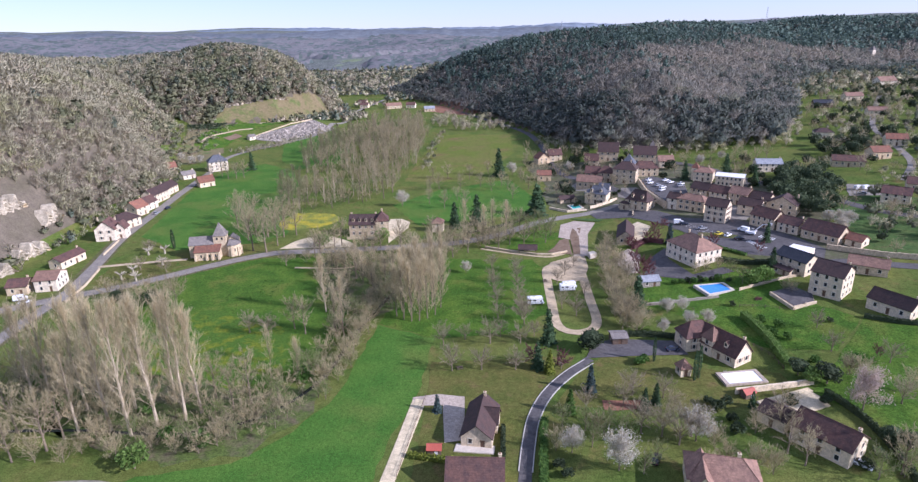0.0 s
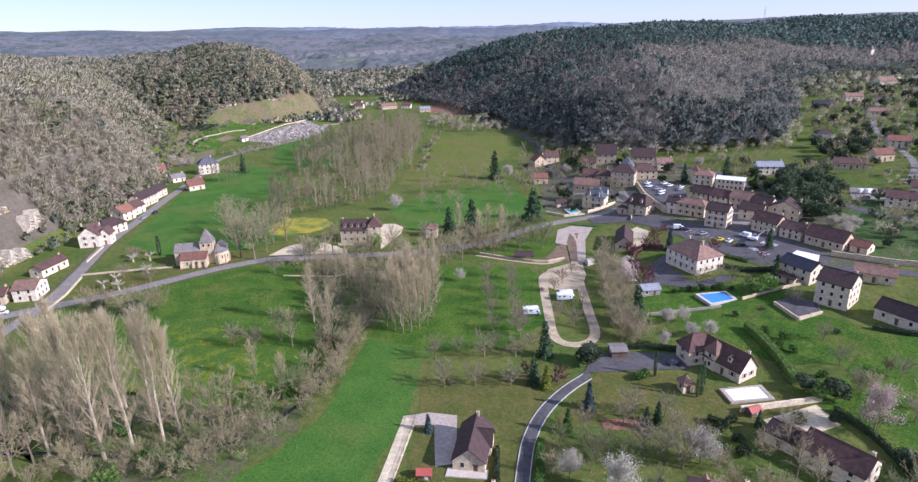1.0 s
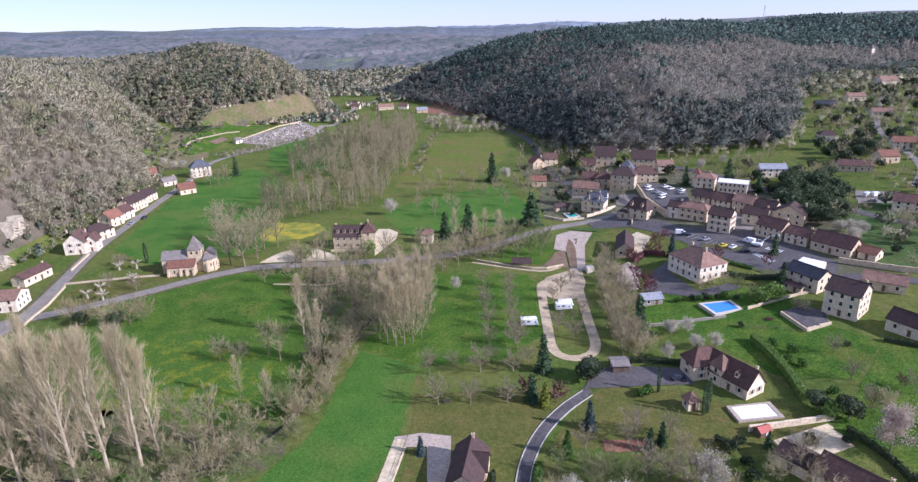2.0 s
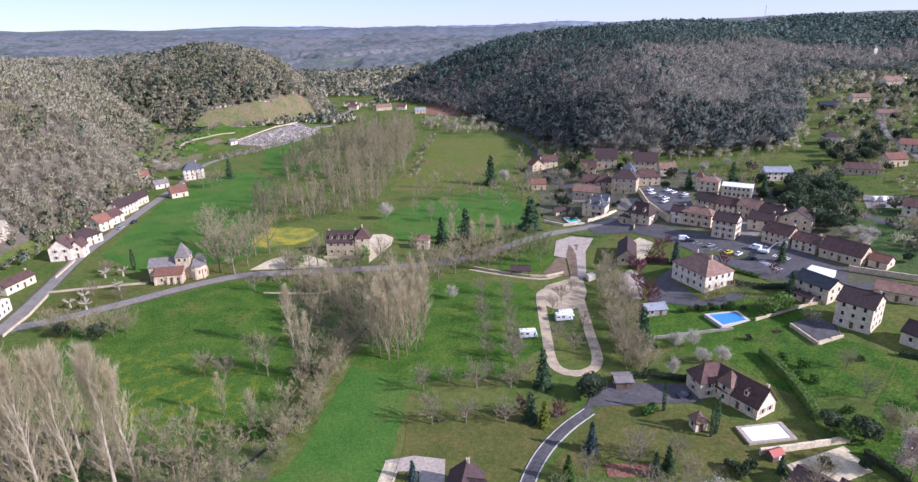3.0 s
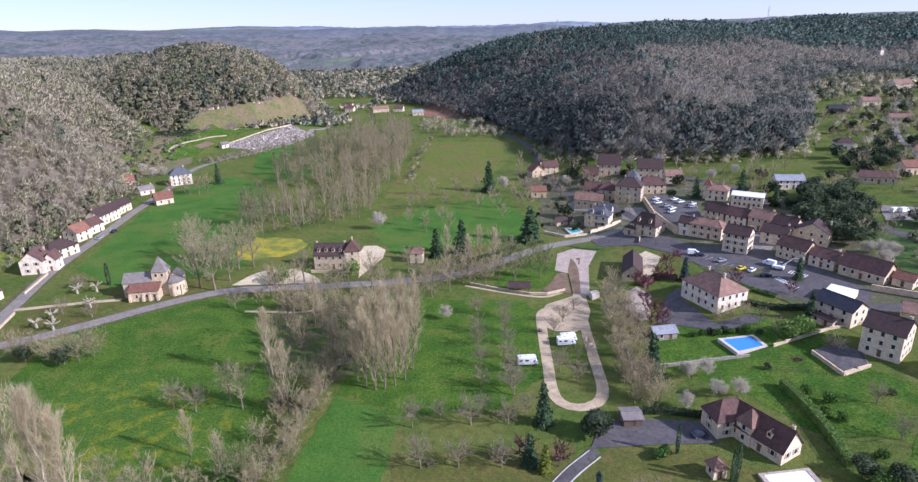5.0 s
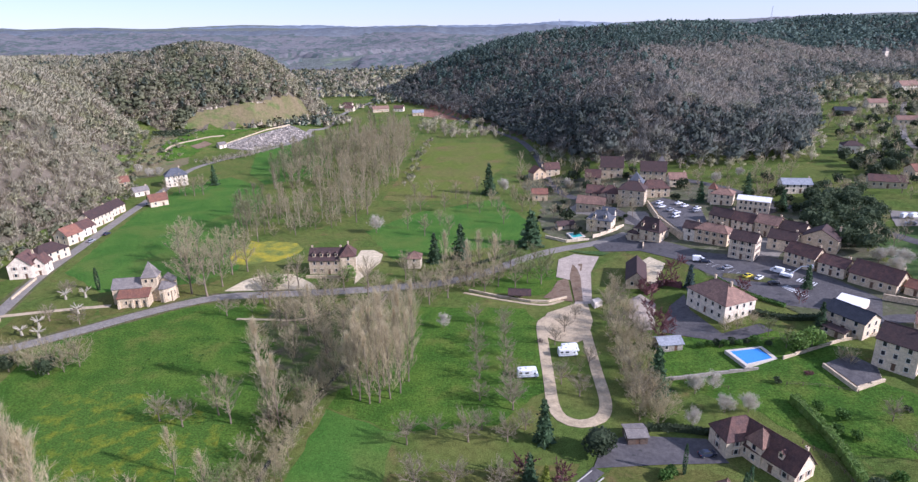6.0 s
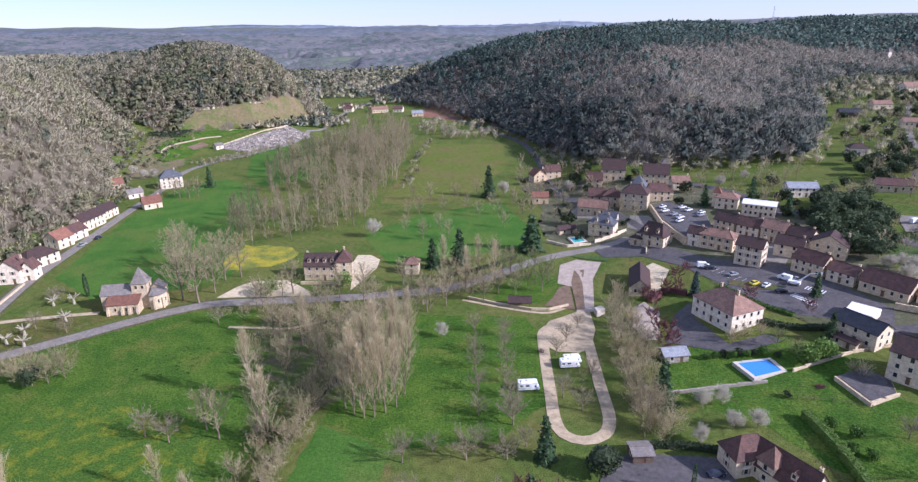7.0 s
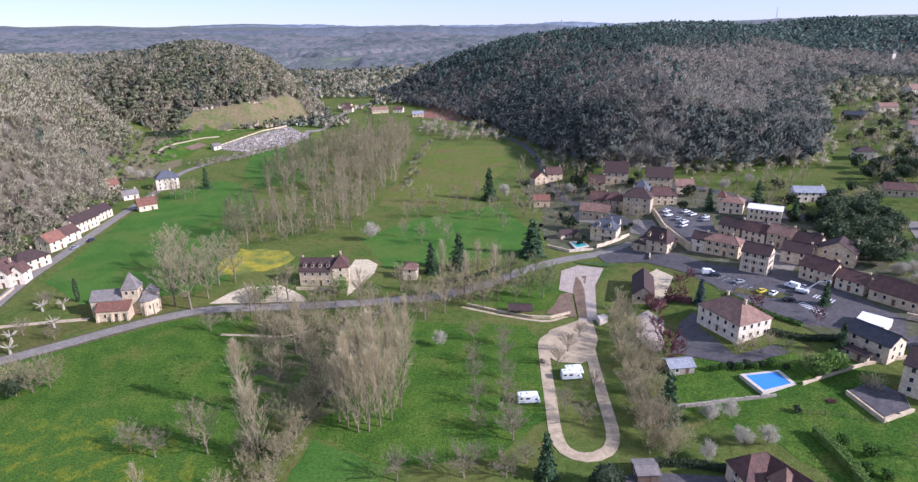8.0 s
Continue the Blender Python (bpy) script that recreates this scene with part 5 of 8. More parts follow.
house(-185.6, 306.0, 72, 15.5, 9.0, 4.6, 8.2, "stone house with brown hipped roof", "hip", wall="render_", cover="tile_dark", storeys=2, group="houses under the cliff")
house(-191.2, 331.0, 76, 9, 8.6, 5.0, 8.4, "cream house with red tiled roof", wall="render_", cover="tile_red", storeys=2, group="houses under the cliff")
house(-191.5, 343.0, 80, 10, 8.0, 4.4, 7.4, "white house with brown roof", wall="white", cover="tile", storeys=2, group="houses under the cliff")
house(-194.5, 361.0, 84, 17, 8.0, 5.6, 8.8, "long cream house with dark roof", wall="render_", cover="tile_dark", storeys=2, group="houses under the cliff", pots=2)
house(-196.5, 380.0, 86, 14, 8.0, 4.6, 7.6, "cream house with grey-brown roof", wall="render_", cover="tile_dark", storeys=2, group="houses under the cliff")
house(-178.5, 398.5, 40, 10, 7.5, 3.6, 7.0, "cottage with steep red tiled roof", wall="render_", cover="tile_red", storeys=1, group="houses under the cliff")
house(-190.0, 450.0, 30, 13.8, 9.5, 7.2, 11.8, "tall cream house with slate roof", "hip", wall="white", cover="slate", storeys=3, group="houses under the cliff")
house(-202.0, 424.0, 46, 9, 7, 3.2, 5.4, "white cottage with grey roof", wall="white", cover="lauze", storeys=1, group="houses under the cliff")
house(-223.0, 440.0, 40, 10, 8, 5.4, 8.4, "stone house with red roof on the slope", wall="limestone", cover="tile_red", storeys=2, group="houses under the cliff")
# the village core
house(51.5, 396.0, -4, 9.0, 7.5, 4.2, 6.6, "red-roofed ochre house among bare trees", wall="ochre", cover="tile_red", storeys=1, pots=0)
house(98.9, 418.0, -14, 13.5, 9, 6.8, 12.4, "tall stone house with steep dark roof and pale gable", wall="limestone", cover="tile_dark", storeys=2)
house(86.0, 411.0, -14, 9, 7.5, 5.0, 8.8, "stone house with brown roof", wall="limestone", cover="tile", storeys=2)
house(56.0, 448.0, 20, 9, 8, 4.6, 8.2, "brick-red house with several gables", along="y", wall="ochre", cover="tile_red", storeys=2)
house(66.0, 452.0, 10, 10, 8, 5.0, 8.6, "stone house with red-brown roof", wall="limestone", cover="tile", storeys=2)
house(97.0, 361.5, -24, 13.5, 10.5, 8.6, 12.6, "large stone house with hipped dark roof", "hip", wall="limestone", cover="tile_dark", storeys=3, pots=2, cut=0.44)
house(101.0, 371.0, -24, 8.2, 8.2, 8.8, 14.6, "square pavilion tower with pointed slate roof", "hip", wall="limestone", cover="slate", storeys=2, flare=0.12, pots=0)
house(119.5, 401.5, -14, 14.5, 9.0, 6.4, 11.2, "long stone house with steep brown roof and gable", wall="limestone", cover="tile_dark", storeys=2)
house(125.0, 404.0, -14, 3.4, 3.4, 10.0, 14.0, "slim stone stair turret with pointed cap", "hip", wall="render_", cover="lauze", storeys=2, pots=0, windows=False, category="turret")
house(111.6, 371.8, -4, 15, 9.0, 5.0, 8.8, "stone house with hipped brown roof", "hip", wall="limestone", cover="tile", storeys=2, cut=0.42)
house(128.9, 387.5, -4, 9.5, 8.0, 4.4, 7.2, "cream house with pale brown roof", wall="render_", cover="tile_pale", storeys=2)
house(76.0, 364.5, -22, 15, 8.0, 4.4, 7.6, "stone barn-like house with brown roof", wall="limestone", cover="tile_pale", storeys=1)
house(87.5, 371.5, -20, 9, 8.0, 5.6, 9.4, "stone house with dark red roof", "hip", wall="limestone", cover="tile", storeys=2, cut=0.4)
house(81.0, 380.0, -20, 9, 8.0, 5.0, 8.6, "stone house with red-brown roof", wall="limestone", cover="tile", storeys=2)
house(74.5, 333.6, -26, 12.0, 10.0, 5.6, 9.4, "cream house with blue-grey slate roof", "hip", wall="render_", cover="slate", storeys=2, cut=0.34, flare=0.3, pots=2, dormers=2)
house(79.5, 339.0, -26, 6.0, 5.0, 5.8, 8.4, "slate-roofed wing with pale gable", wall="white", cover="slate", storeys=2, pots=0)
house(57.6, 339.4, 14, 9.0, 5.0, 2.5, 4.0, "low pool house with tiled roof", wall="limestone", cover="tile_dark", storeys=1, pots=0)
house(92.5, 311.0, -44, 13.0, 9.0, 4.8, 9.8, "corner house of stone with steep flared brown roof", "hip", wall="limestone", cover="tile_dark", storeys=2, cut=0.34, flare=0.15, dormers=2)
house(86.5, 313.5, -44, 5, 7, 3.4, 5.2, "low wing of the corner house", "hip", wall="limestone", cover="tile_dark", storeys=1, pots=0)
house(116.6, 299.5, -40, 14.0, 8.6, 5.8, 8.2, "ochre villa with pale orange roof", "hip", wall="ochre", cover="tile_pale", storeys=2, shutters="shutter", cut=0.4)
house(109.0, 305.0, -40, 6, 7.0, 5.6, 8.0, "cream house with dark roof on the corner", wall="white", cover="tile_dark", storeys=2)
house(122.0, 281.0, -40, 10.0, 8.4, 8.0, 10.8, "three-storey cream inn with dark roof", wall="render_", cover="tile_dark", storeys=3, shutters="shutter", every=2.4)
house(140.3, 286.2, -40, 10.4, 8.0, 5.0, 7.8, "cream house with dark brown roof", wall="render_", cover="tile_dark", storeys=2)
house(154.5, 283.0, -40, 13.0, 9.0, 5.6, 9.2, "stone house with steep brown roof", wall="limestone", cover="tile_dark", storeys=2, along="y")
house(140.0, 268.5, -56, 11.6, 8.6, 5.2, 8.4, "terraced stone house with brown roof on the square", wall="limestone", cover="tile", storeys=2, every=2.4)
house(147.0, 259.2, -56, 9.6, 8.0, 4.2, 6.6, "terraced cream house with brown roof on the square", wall="render_", cover="tile", storeys=2, every=2.4)
house(155.2, 247.2, -56, 15.6, 9.6, 3.8, 7.6, "long low house with brown roof and terrace", wall="limestone", cover="tile", storeys=1, every=2.6)
house(163.5, 238.0, -56, 6.5, 6.5, 2.8, 4.8, "low annex with orange-red roof", wall="render_", cover="tile_red", storeys=1, pots=0)
for k, (c, lab, e) in enumerate((("tile_dark", "terraced stone house with dark roof", 5.4), ("tile", "terraced cream house with brown roof", 5.0), ("tile_pale", "terraced house with weathered roof", 5.8), ("tile_dark", "terraced house with grey-brown roof", 4.8))):
    house(128.0 + k * 7.2, 318.0 - k * 7.6, -48, 9.6, 8.6, e, e + 2.8, lab, wall=("limestone", "render_", "limestone", "render_")[k], cover=c, storeys=2, every=2.4)
house(140.5, 350.0, -30, 10.5, 9.0, 5.4, 7.8, "cream house with pale red roof", "hip", wall="render_", cover="tile_pale", storeys=2, cut=0.4)
house(136.0, 352.5, -30, 3.6, 3.6, 7.4, 10.6, "round-cornered turret with pointed red cap", "hip", wall="render_", cover="tile_red", storeys=2, pots=0, category="turret")
house(150.0, 335.5, -30, 14.5, 9.5, 5.8, 6.8, "modern building with flat white roof", wall="render_", cover="tarp", storeys=2, pots=0, along="x", category="building", every=2.2)
house(181.5, 359.0, -8, 14.5, 8.6, 4.8, 7.0, "white house with pale grey roof below the woods", wall="white", cover="sheet", storeys=2)
# the hillside to the right
house(250.0, 425.5, -16, 11.5, 9, 4.6, 7.0, "white bungalow with dark hipped roof in a meadow", "hip", wall="white", cover="tile_dark", storeys=1, cut=0.42, group="hillside houses")
house(226.5, 355.0, -20, 17.0, 8.5, 3.6, 6.2, "long stone house with red-brown roof", wall="limestone", cover="tile", storeys=1, group="hillside houses")
house(309.0, 536.0, -15, 15, 9, 4.0, 6.4, "long black timber barn on the hillside", wall="wood", cover="black_roof", storeys=1, pots=0, category="barn", group="")
house(349, 561, -2, 15, 9, 4.0, 6.6, "cream hillside house with pinkish roof", wall="render_", cover="tile_pale", storeys=1, group="hillside houses")
house(436, 653, 12, 20, 11, 5.0, 9.0, "white hillside house with pale roof", wall="white", cover="tile_pale", storeys=2, group="hillside houses")
house(354, 707, 20, 20, 10, 4.6, 7.6, "cream house with red-brown roof at the wood's edge", wall="render_", cover="tile", storeys=1, group="hillside houses")
house(378, 716, 20, 14, 9, 4.6, 7.6, "white house with brown roof at the wood's edge", wall="white", cover="tile", storeys=1, group="hillside houses")
house(326, 489, -15, 14, 9, 3.6, 6.0, "hillside bungalow with orange-brown roof", wall="render_", cover="tile_pale", storeys=1, group="hillside houses")
house(251, 366, 0, 11, 9, 4.4, 7.2, "house with orange tiled roof", wall="ochre", cover="tile_red", storeys=1, group="hillside houses")
house(211, 287, -38, 12, 9, 4.4, 7.2, "cream house with brown roof", wall="render_", cover="tile", storeys=2, group="hillside houses")
house(232, 300, -30, 13, 9, 4.0, 6.6, "stone house with red-brown roof", wall="limestone", cover="tile", storeys=1, group="hillside houses")
house(278, 392, -20, 12, 9, 4.4, 7.2, "cream house with orange-red roof", wall="render_", cover="tile_red", storeys=2, group="hillside houses")
house(-96, 811, 20, 20, 9, 4.0, 7.0, "long stone farmhouse far up the valley", wall="limestone", cover="tile_pale", storeys=1, group="valley farms")
house(-73, 813, -8, 12, 8, 4.0, 7.0, "cream farm building with brown roof", wall="white", cover="tile", storeys=1, group="valley farms")
house(-136, 823, -8, 11, 8, 4.0, 6.6, "small farm building with brown roof", wall="render_", cover="tile", storeys=1, group="valley farms")
house(-225, 1032, 30, 24, 9, 4.0, 7.0, "distant white farm buildings with pale roofs", wall="white", cover="lauze", storeys=1, group="valley farms")


house(-47, 776, 10, 13, 9, 3.6, 6.2, "grey-roofed farm barn at the edge of red soil", wall="limestone", cover="sheet", storeys=1, pots=0, category="barn", group="valley farms")
house(-143, 852, -12, 12, 8, 4.0, 6.8, "cream farmhouse among far trees", wall="render_", cover="tile", storeys=1, group="valley farms")
house(372, 825, 15, 15, 9, 4.4, 7.4, "cream house with pale roof in the woods", wall="render_", cover="tile_pale", storeys=1, group="hillside houses")
house(468, 789, 10, 13, 9, 4.4, 7.6, "cream house with brown roof above the gardens", wall="render_", cover="tile", storeys=1, group="hillside houses")
house(609, 955, 20, 6, 6, 13, 19, "pale slender tower with pointed roof on the wooded slope", "hip", wall="white", cover="lauze", storeys=2, pots=0, category="tower", group="")


# ---- trees ----
tr = np.random.default_rng(21)


def tube(points, radii, sides=5):
    """A tapered limb through the points."""
    P_ = np.asarray(points, float)
    d = unit(np.gradient(P_, axis=0))
    a = unit(np.cross(d, (0.31, 0.87, 0.38)))
    b = np.cross(d, a)
    ang = np.linspace(0, 2 * math.pi, sides, endpoint=False)
    ring = P_[:, None] + np.reshape(radii, (-1, 1, 1)) * (np.cos(ang)[None, :, None] * a[:, None] + np.sin(ang)[None, :, None] * b[:, None])
    n, F = len(P_), []
    for i in range(n - 1):
        for j in range(sides):
            p, q, k = i * sides + j, i * sides + (j + 1) % sides, sides
            F += [(p, q, q + k), (p, q + k, p + k)]
    return ring.reshape(-1, 3), np.array(F)


def skeleton_tree(r, h, rad, low, high=1.0, limbs=10, subs=7, twigs=13, thick=0.016, steep=0.55, twig_len=0.07, width=0.0034, trunk_top=0.8, lean=0.02, wild=0.5, limb=0.5):
    """Trunk with main limbs, and the finer branches and twigs, of a leafless broadleaf inside an egg-shaped crown."""
    lean_v = np.array((*r.normal(size=2) * lean * h, 0))
    ts = np.linspace(0, trunk_top, 6)
    tp = np.stack([lean_v * t ** 1.5 + np.array((*(r.normal(size=2) * 0.006 * h * (t > 0)), t * h)) for t in ts])
    wood = [tube(tp, thick * h * (1.25 - 1.05 * ts / trunk_top), 6)]
    cz, rz = (low + high) / 2 * h, (high - low) / 2 * h
    crown, az = [], r.random() * 6
    subA, subB = [], []
    for k in range(limbs):
        f = (k + 0.5) / limbs
        z0 = (low + (trunk_top - low) * f * 0.95) * h
        base = np.array([np.interp(z0 / h, ts, tp[:, i]) for i in range(3)])
        az += 2.4 + r.normal() * 0.3
        el = steep + 0.5 * f + r.normal() * 0.12
        out = np.array((math.cos(az) * math.cos(el), math.sin(az) * math.cos(el), math.sin(el)))
        # length to the crown's edge along out
        o, R = base - (lean_v * 0.5 + (0, 0, cz)), np.array((rad, rad, rz))
        A, B, C = ((out / R) ** 2).sum(), (o * out / R ** 2).sum(), ((o / R) ** 2).sum() - 1
        ln = max(0.12 * h, (-B + math.sqrt(max(B * B - A * C, 0.0))) / A * r.uniform(0.8, 1.02))
        bend = np.array((0, 0, 1)) * ln * 0.14
        s = np.linspace(0, 1, 4)[:, None]
        lp = base + out * ln * s + bend * s * s + r.normal(size=(4, 3)) * ln * 0.03 * s
        wood.append(tube(lp, thick * h * limb * (1 - 0.85 * s[:, 0]) * (1 - 0.35 * f), 3))
        for j in range(subs):
            g = (j + r.uniform(0.2, 1.0)) / subs * 0.8 + 0.2
            p = np.array([np.interp(g, s[:, 0], lp[:, i]) for i in range(3)])
            d = unit(out * 0.7 + r.normal(size=3) * wild + (0, 0, 0.35))
            q = p + d * ln * r.uniform(0.25, 0.5) * (1.15 - 0.5 * g)
            subA.append(p), subB.append(q)
    a, b = np.array(subA), np.array(subB)
    crown.append(slivers(a, b, width * h * 1.7, r)), crown.append(slivers(a, b, width * h * 1.7, r))
    n = len(a)
    t = r.uniform(0.1, 1.0, (n * twigs, 1))
    i = np.repeat(np.arange(n), twigs)
    st = a[i] + (b[i] - a[i]) * t
    d = unit(unit(b[i] - a[i]) * 0.8 + r.normal(size=st.shape) * wild * 1.15 + (0, 0, 0.35))
    crown.append(slivers(st, st + d * twig_len * h * r.uniform(0.6, 1.5, (len(st), 1)), width * h, r))
    return join(wood), join(crown), st


def conifer(r, h, rad, tiers=17, whorl=11, size=1.0):
    wood = tube([(0, 0, 0), (0, 0, h * 0.5), (0, 0, h * 0.98)], [h * 0.018, h * 0.011, h * 0.002], 6)
    pieces = []
    for k in range(tiers):
        f = k / tiers
        z = h * (0.07 + 0.9 * f)
        rr = rad * (1 - f) ** 0.85 * r.uniform(0.85, 1.1)
        n = max(5, int(whorl * (1 - 0.5 * f)))
        a = r.random() * 6 + np.arange(n) * 2 * math.pi / n + r.normal(size=n) * 0.15
        out = np.stack([np.cos(a), np.sin(a), np.full(n, -0.18)], 1)
        side = np.stack([-np.sin(a), np.cos(a), np.zeros(n)], 1)
        ln = rr * r.uniform(0.75, 1.12, (n, 1))
        c = np.array((0, 0, z))
        wd = ln * 0.28 * size
        v = np.stack([c + out * ln * 0.05, c + out * ln * 0.6 + side * wd + (0, 0, 0.1), c + out * ln, c + out * ln * 0.6 - side * wd + (0, 0, -0.15)], 1).reshape(-1, 3)
        i = np.arange(n)[:, None] * 4
        pieces.append((v, np.concatenate([i + (0, 1, 2), i + (0, 2, 3)])))
        cl = np.concatenate([c + out * ln * g + r.normal(size=(n, 3)) * 0.08 * rad for g in (0.45, 0.7, 0.92)])
        pieces.append(leaves(cl, rad * 0.16, r))
    return wood, join(pieces)


def leafy_crown(r, h, rad, low, count, size, lumps=7):
    """Leaf sprays on several overlapping lumps, with gaps between them."""
    c0 = [np.array((0, 0, (low + 0.62 * (1 - low)) * h))]
    for k in range(lumps):
        a = k * 2.4 + r.random()
        c0.append(np.array((math.cos(a) * rad * 0.5, math.sin(a) * rad * 0.5, (low + (1 - low) * r.uniform(0.3, 0.68)) * h)))
    pts = []
    for k, c in enumerate(c0):
        n = count // len(c0)
        d = unit(r.normal(size=(n, 3)))
        rr = np.array((rad, rad, (1 - low) * h * 0.5)) * (0.66 if k == 0 else 0.5)
        pts.append(c + d * rr * r.uniform(0.75, 1.05, (n, 1)))
    pts = np.concatenate(pts)
    pts[:, 2] = np.maximum(pts[:, 2], 0.02 * h)
    return leaves(pts, size, r, 0.8), pts


KINDS = {}


def kind_of(name, h, trunk, crown, bark, leaf, extra=None):
    """Keeps the meshes of one tree, that its copies share."""
    raw = [("crown", crown, leaf)] + ([extra] if extra else [])
    if trunk is not None and len(trunk[1]) > 60:  # the trunk's own tube comes first, then the limbs
        raw = [("trunk", (trunk[0][:36], trunk[1][:60]), bark), ("branchwork", (trunk[0][36:], trunk[1][60:] - 36), bark)] + raw
    elif trunk is not None:
        raw = [("trunk", trunk, bark)] + raw
    KINDS.setdefault(name, []).append((h, [(n, mesh_of(n, *vf, M[m])) for n, vf, m in raw], raw))


for _ in range(4):
    w, c, s = skeleton_tree(tr, 15, 5.2, 0.2, limbs=15, subs=9, twigs=9, width=0.0042, thick=0.017)
    kind_of("bare", 15, w, c, "bark", "twig")
for _ in range(3):
    w, c, s = skeleton_tree(tr, 30, 3.4, 0.12, limbs=46, subs=8, twigs=10, thick=0.0105, limb=0.26, steep=0.95, twig_len=0.055, width=0.0016, trunk_top=0.95, wild=0.3)
    kind_of("poplar", 30, w, c, "bark_pale", "twig_pale")
for _ in range(3):
    w, c, s = skeleton_tree(tr, 22, 3.6, 0.04, limbs=32, subs=7, twigs=8, thick=0.0085, limb=0.34, steep=1.05, twig_len=0.065, width=0.0022, trunk_top=0.92, wild=0.34)
    kind_of("tall", 22, w, c, "bark", "twig_pale")
for _ in range(3):
    w, c, s = skeleton_tree(tr, 6, 2.9, 0.2, limbs=14, subs=9, twigs=9, thick=0.024, steep=0.5, twig_len=0.11, width=0.0062, trunk_top=0.6)
    kind_of("fruit", 6, w, c, "bark", "twig_fruit")
for _ in range(3):
    w, c, s = skeleton_tree(tr, 6, 3.0, 0.05, limbs=18, subs=8, twigs=8, thick=0.012, steep=0.75, twig_len=0.12, width=0.0068, trunk_top=0.5)
    kind_of("shrub", 6, w, c, "bark", "twig")
for _ in range(2):
    w, c, s = skeleton_tree(tr, 8, 4.0, 0.14, limbs=12, subs=8, twigs=11, thick=0.015, steep=0.6, twig_len=0.1, width=0.006, trunk_top=0.7)
    kind_of("budding", 8, w, c, "bark", "twig_bud", ("bud_foliage", leaves(s[tr.random(len(s)) < 0.35], 0.16, tr), "leaf_light"))
for col, nm in (("blossom", "blossom"), ("blossom_pink", "pink_blossom")):
    for _ in range(2):
        w, c, s = skeleton_tree(tr, 6, 3.0, 0.16, limbs=15, subs=8, twigs=9, thick=0.02, steep=0.65, twig_len=0.1, width=0.006, trunk_top=0.65)
        kind_of(nm, 6, w, c, "bark", "twig", ("blossom", leaves(np.concatenate([s, s, s, s]) + tr.normal(size=(4 * len(s), 3)) * 0.36, 0.095, tr), col))
w, c, s = skeleton_tree(tr, 6, 3.0, 0.16, limbs=11, subs=8, twigs=11, thick=0.02, steep=0.5, twig_len=0.1, width=0.006, trunk_top=0.65)
kind_of("plum", 6, w, c, "bark", "twig_red", ("foliage", leaves(s, 0.2, tr), "twig_red"))
for leaf_, nm in (("needle", "fir"), ("needle_blue", "blue_spruce"), ("leaf_gold", "golden_conifer"), ("hedge", "green_conifer")):
    w, c = conifer(tr, 12, 3.0, size=1.0)
    kind_of(nm, 12, w, c, "bark", leaf_)
w, c = conifer(tr, 18, 6.2, 15, 14, 1.2)
kind_of("cedar", 18, w, c, "bark", "needle")
for _ in range(1):
    n = 620
    f = tr.random((n, 1))
    a = tr.random((n, 1)) * 2 * math.pi
    rr = 0.85 * np.sin(np.pi * np.clip(f * 0.9 + 0.08, 0, 1)) ** 0.6
    pts = np.concatenate([np.cos(a) * rr, np.sin(a) * rr, 0.3 + f * 9.4], 1)
    kind_of("cypress", 10, tube([(0, 0, 0), (0, 0, 9)], [0.16, 0.03], 5), leaves(pts, 0.28, tr, 2.0), "bark", "needle")
for _ in range(2):
    c, s = leafy_crown(tr, 8, 4.0, 0.12, 1400, 0.34)
    c = join([c, crown_mass(tr, (2.7, 2.7, 2.7), 4.3, 5, 10, 0.12)])
    kind_of("evergreen", 8, tube([(0, 0, 0), (0.1, 0, 2), (0, 0.1, 5)], [0.28, 0.2, 0.06], 6), c, "bark", "leaf")
    c, s = leafy_crown(tr, 6, 3.2, 0.1, 760, 0.34)
    kind_of("green_tree", 6, tube([(0, 0, 0), (0.1, 0, 2), (0, 0.1, 4)], [0.2, 0.14, 0.05], 6), c, "bark", "leaf_light")
    c, s = leafy_crown(tr, 2.4, 1.4, 0.0, 330, 0.24, 5)
    kind_of("bush", 2.4, None, c, "bark", "leaf")
    c, s = leafy_crown(tr, 2.4, 1.4, 0.0, 330, 0.24, 5)
    kind_of("green_bush", 2.4, None, c, "bark", "hedge")

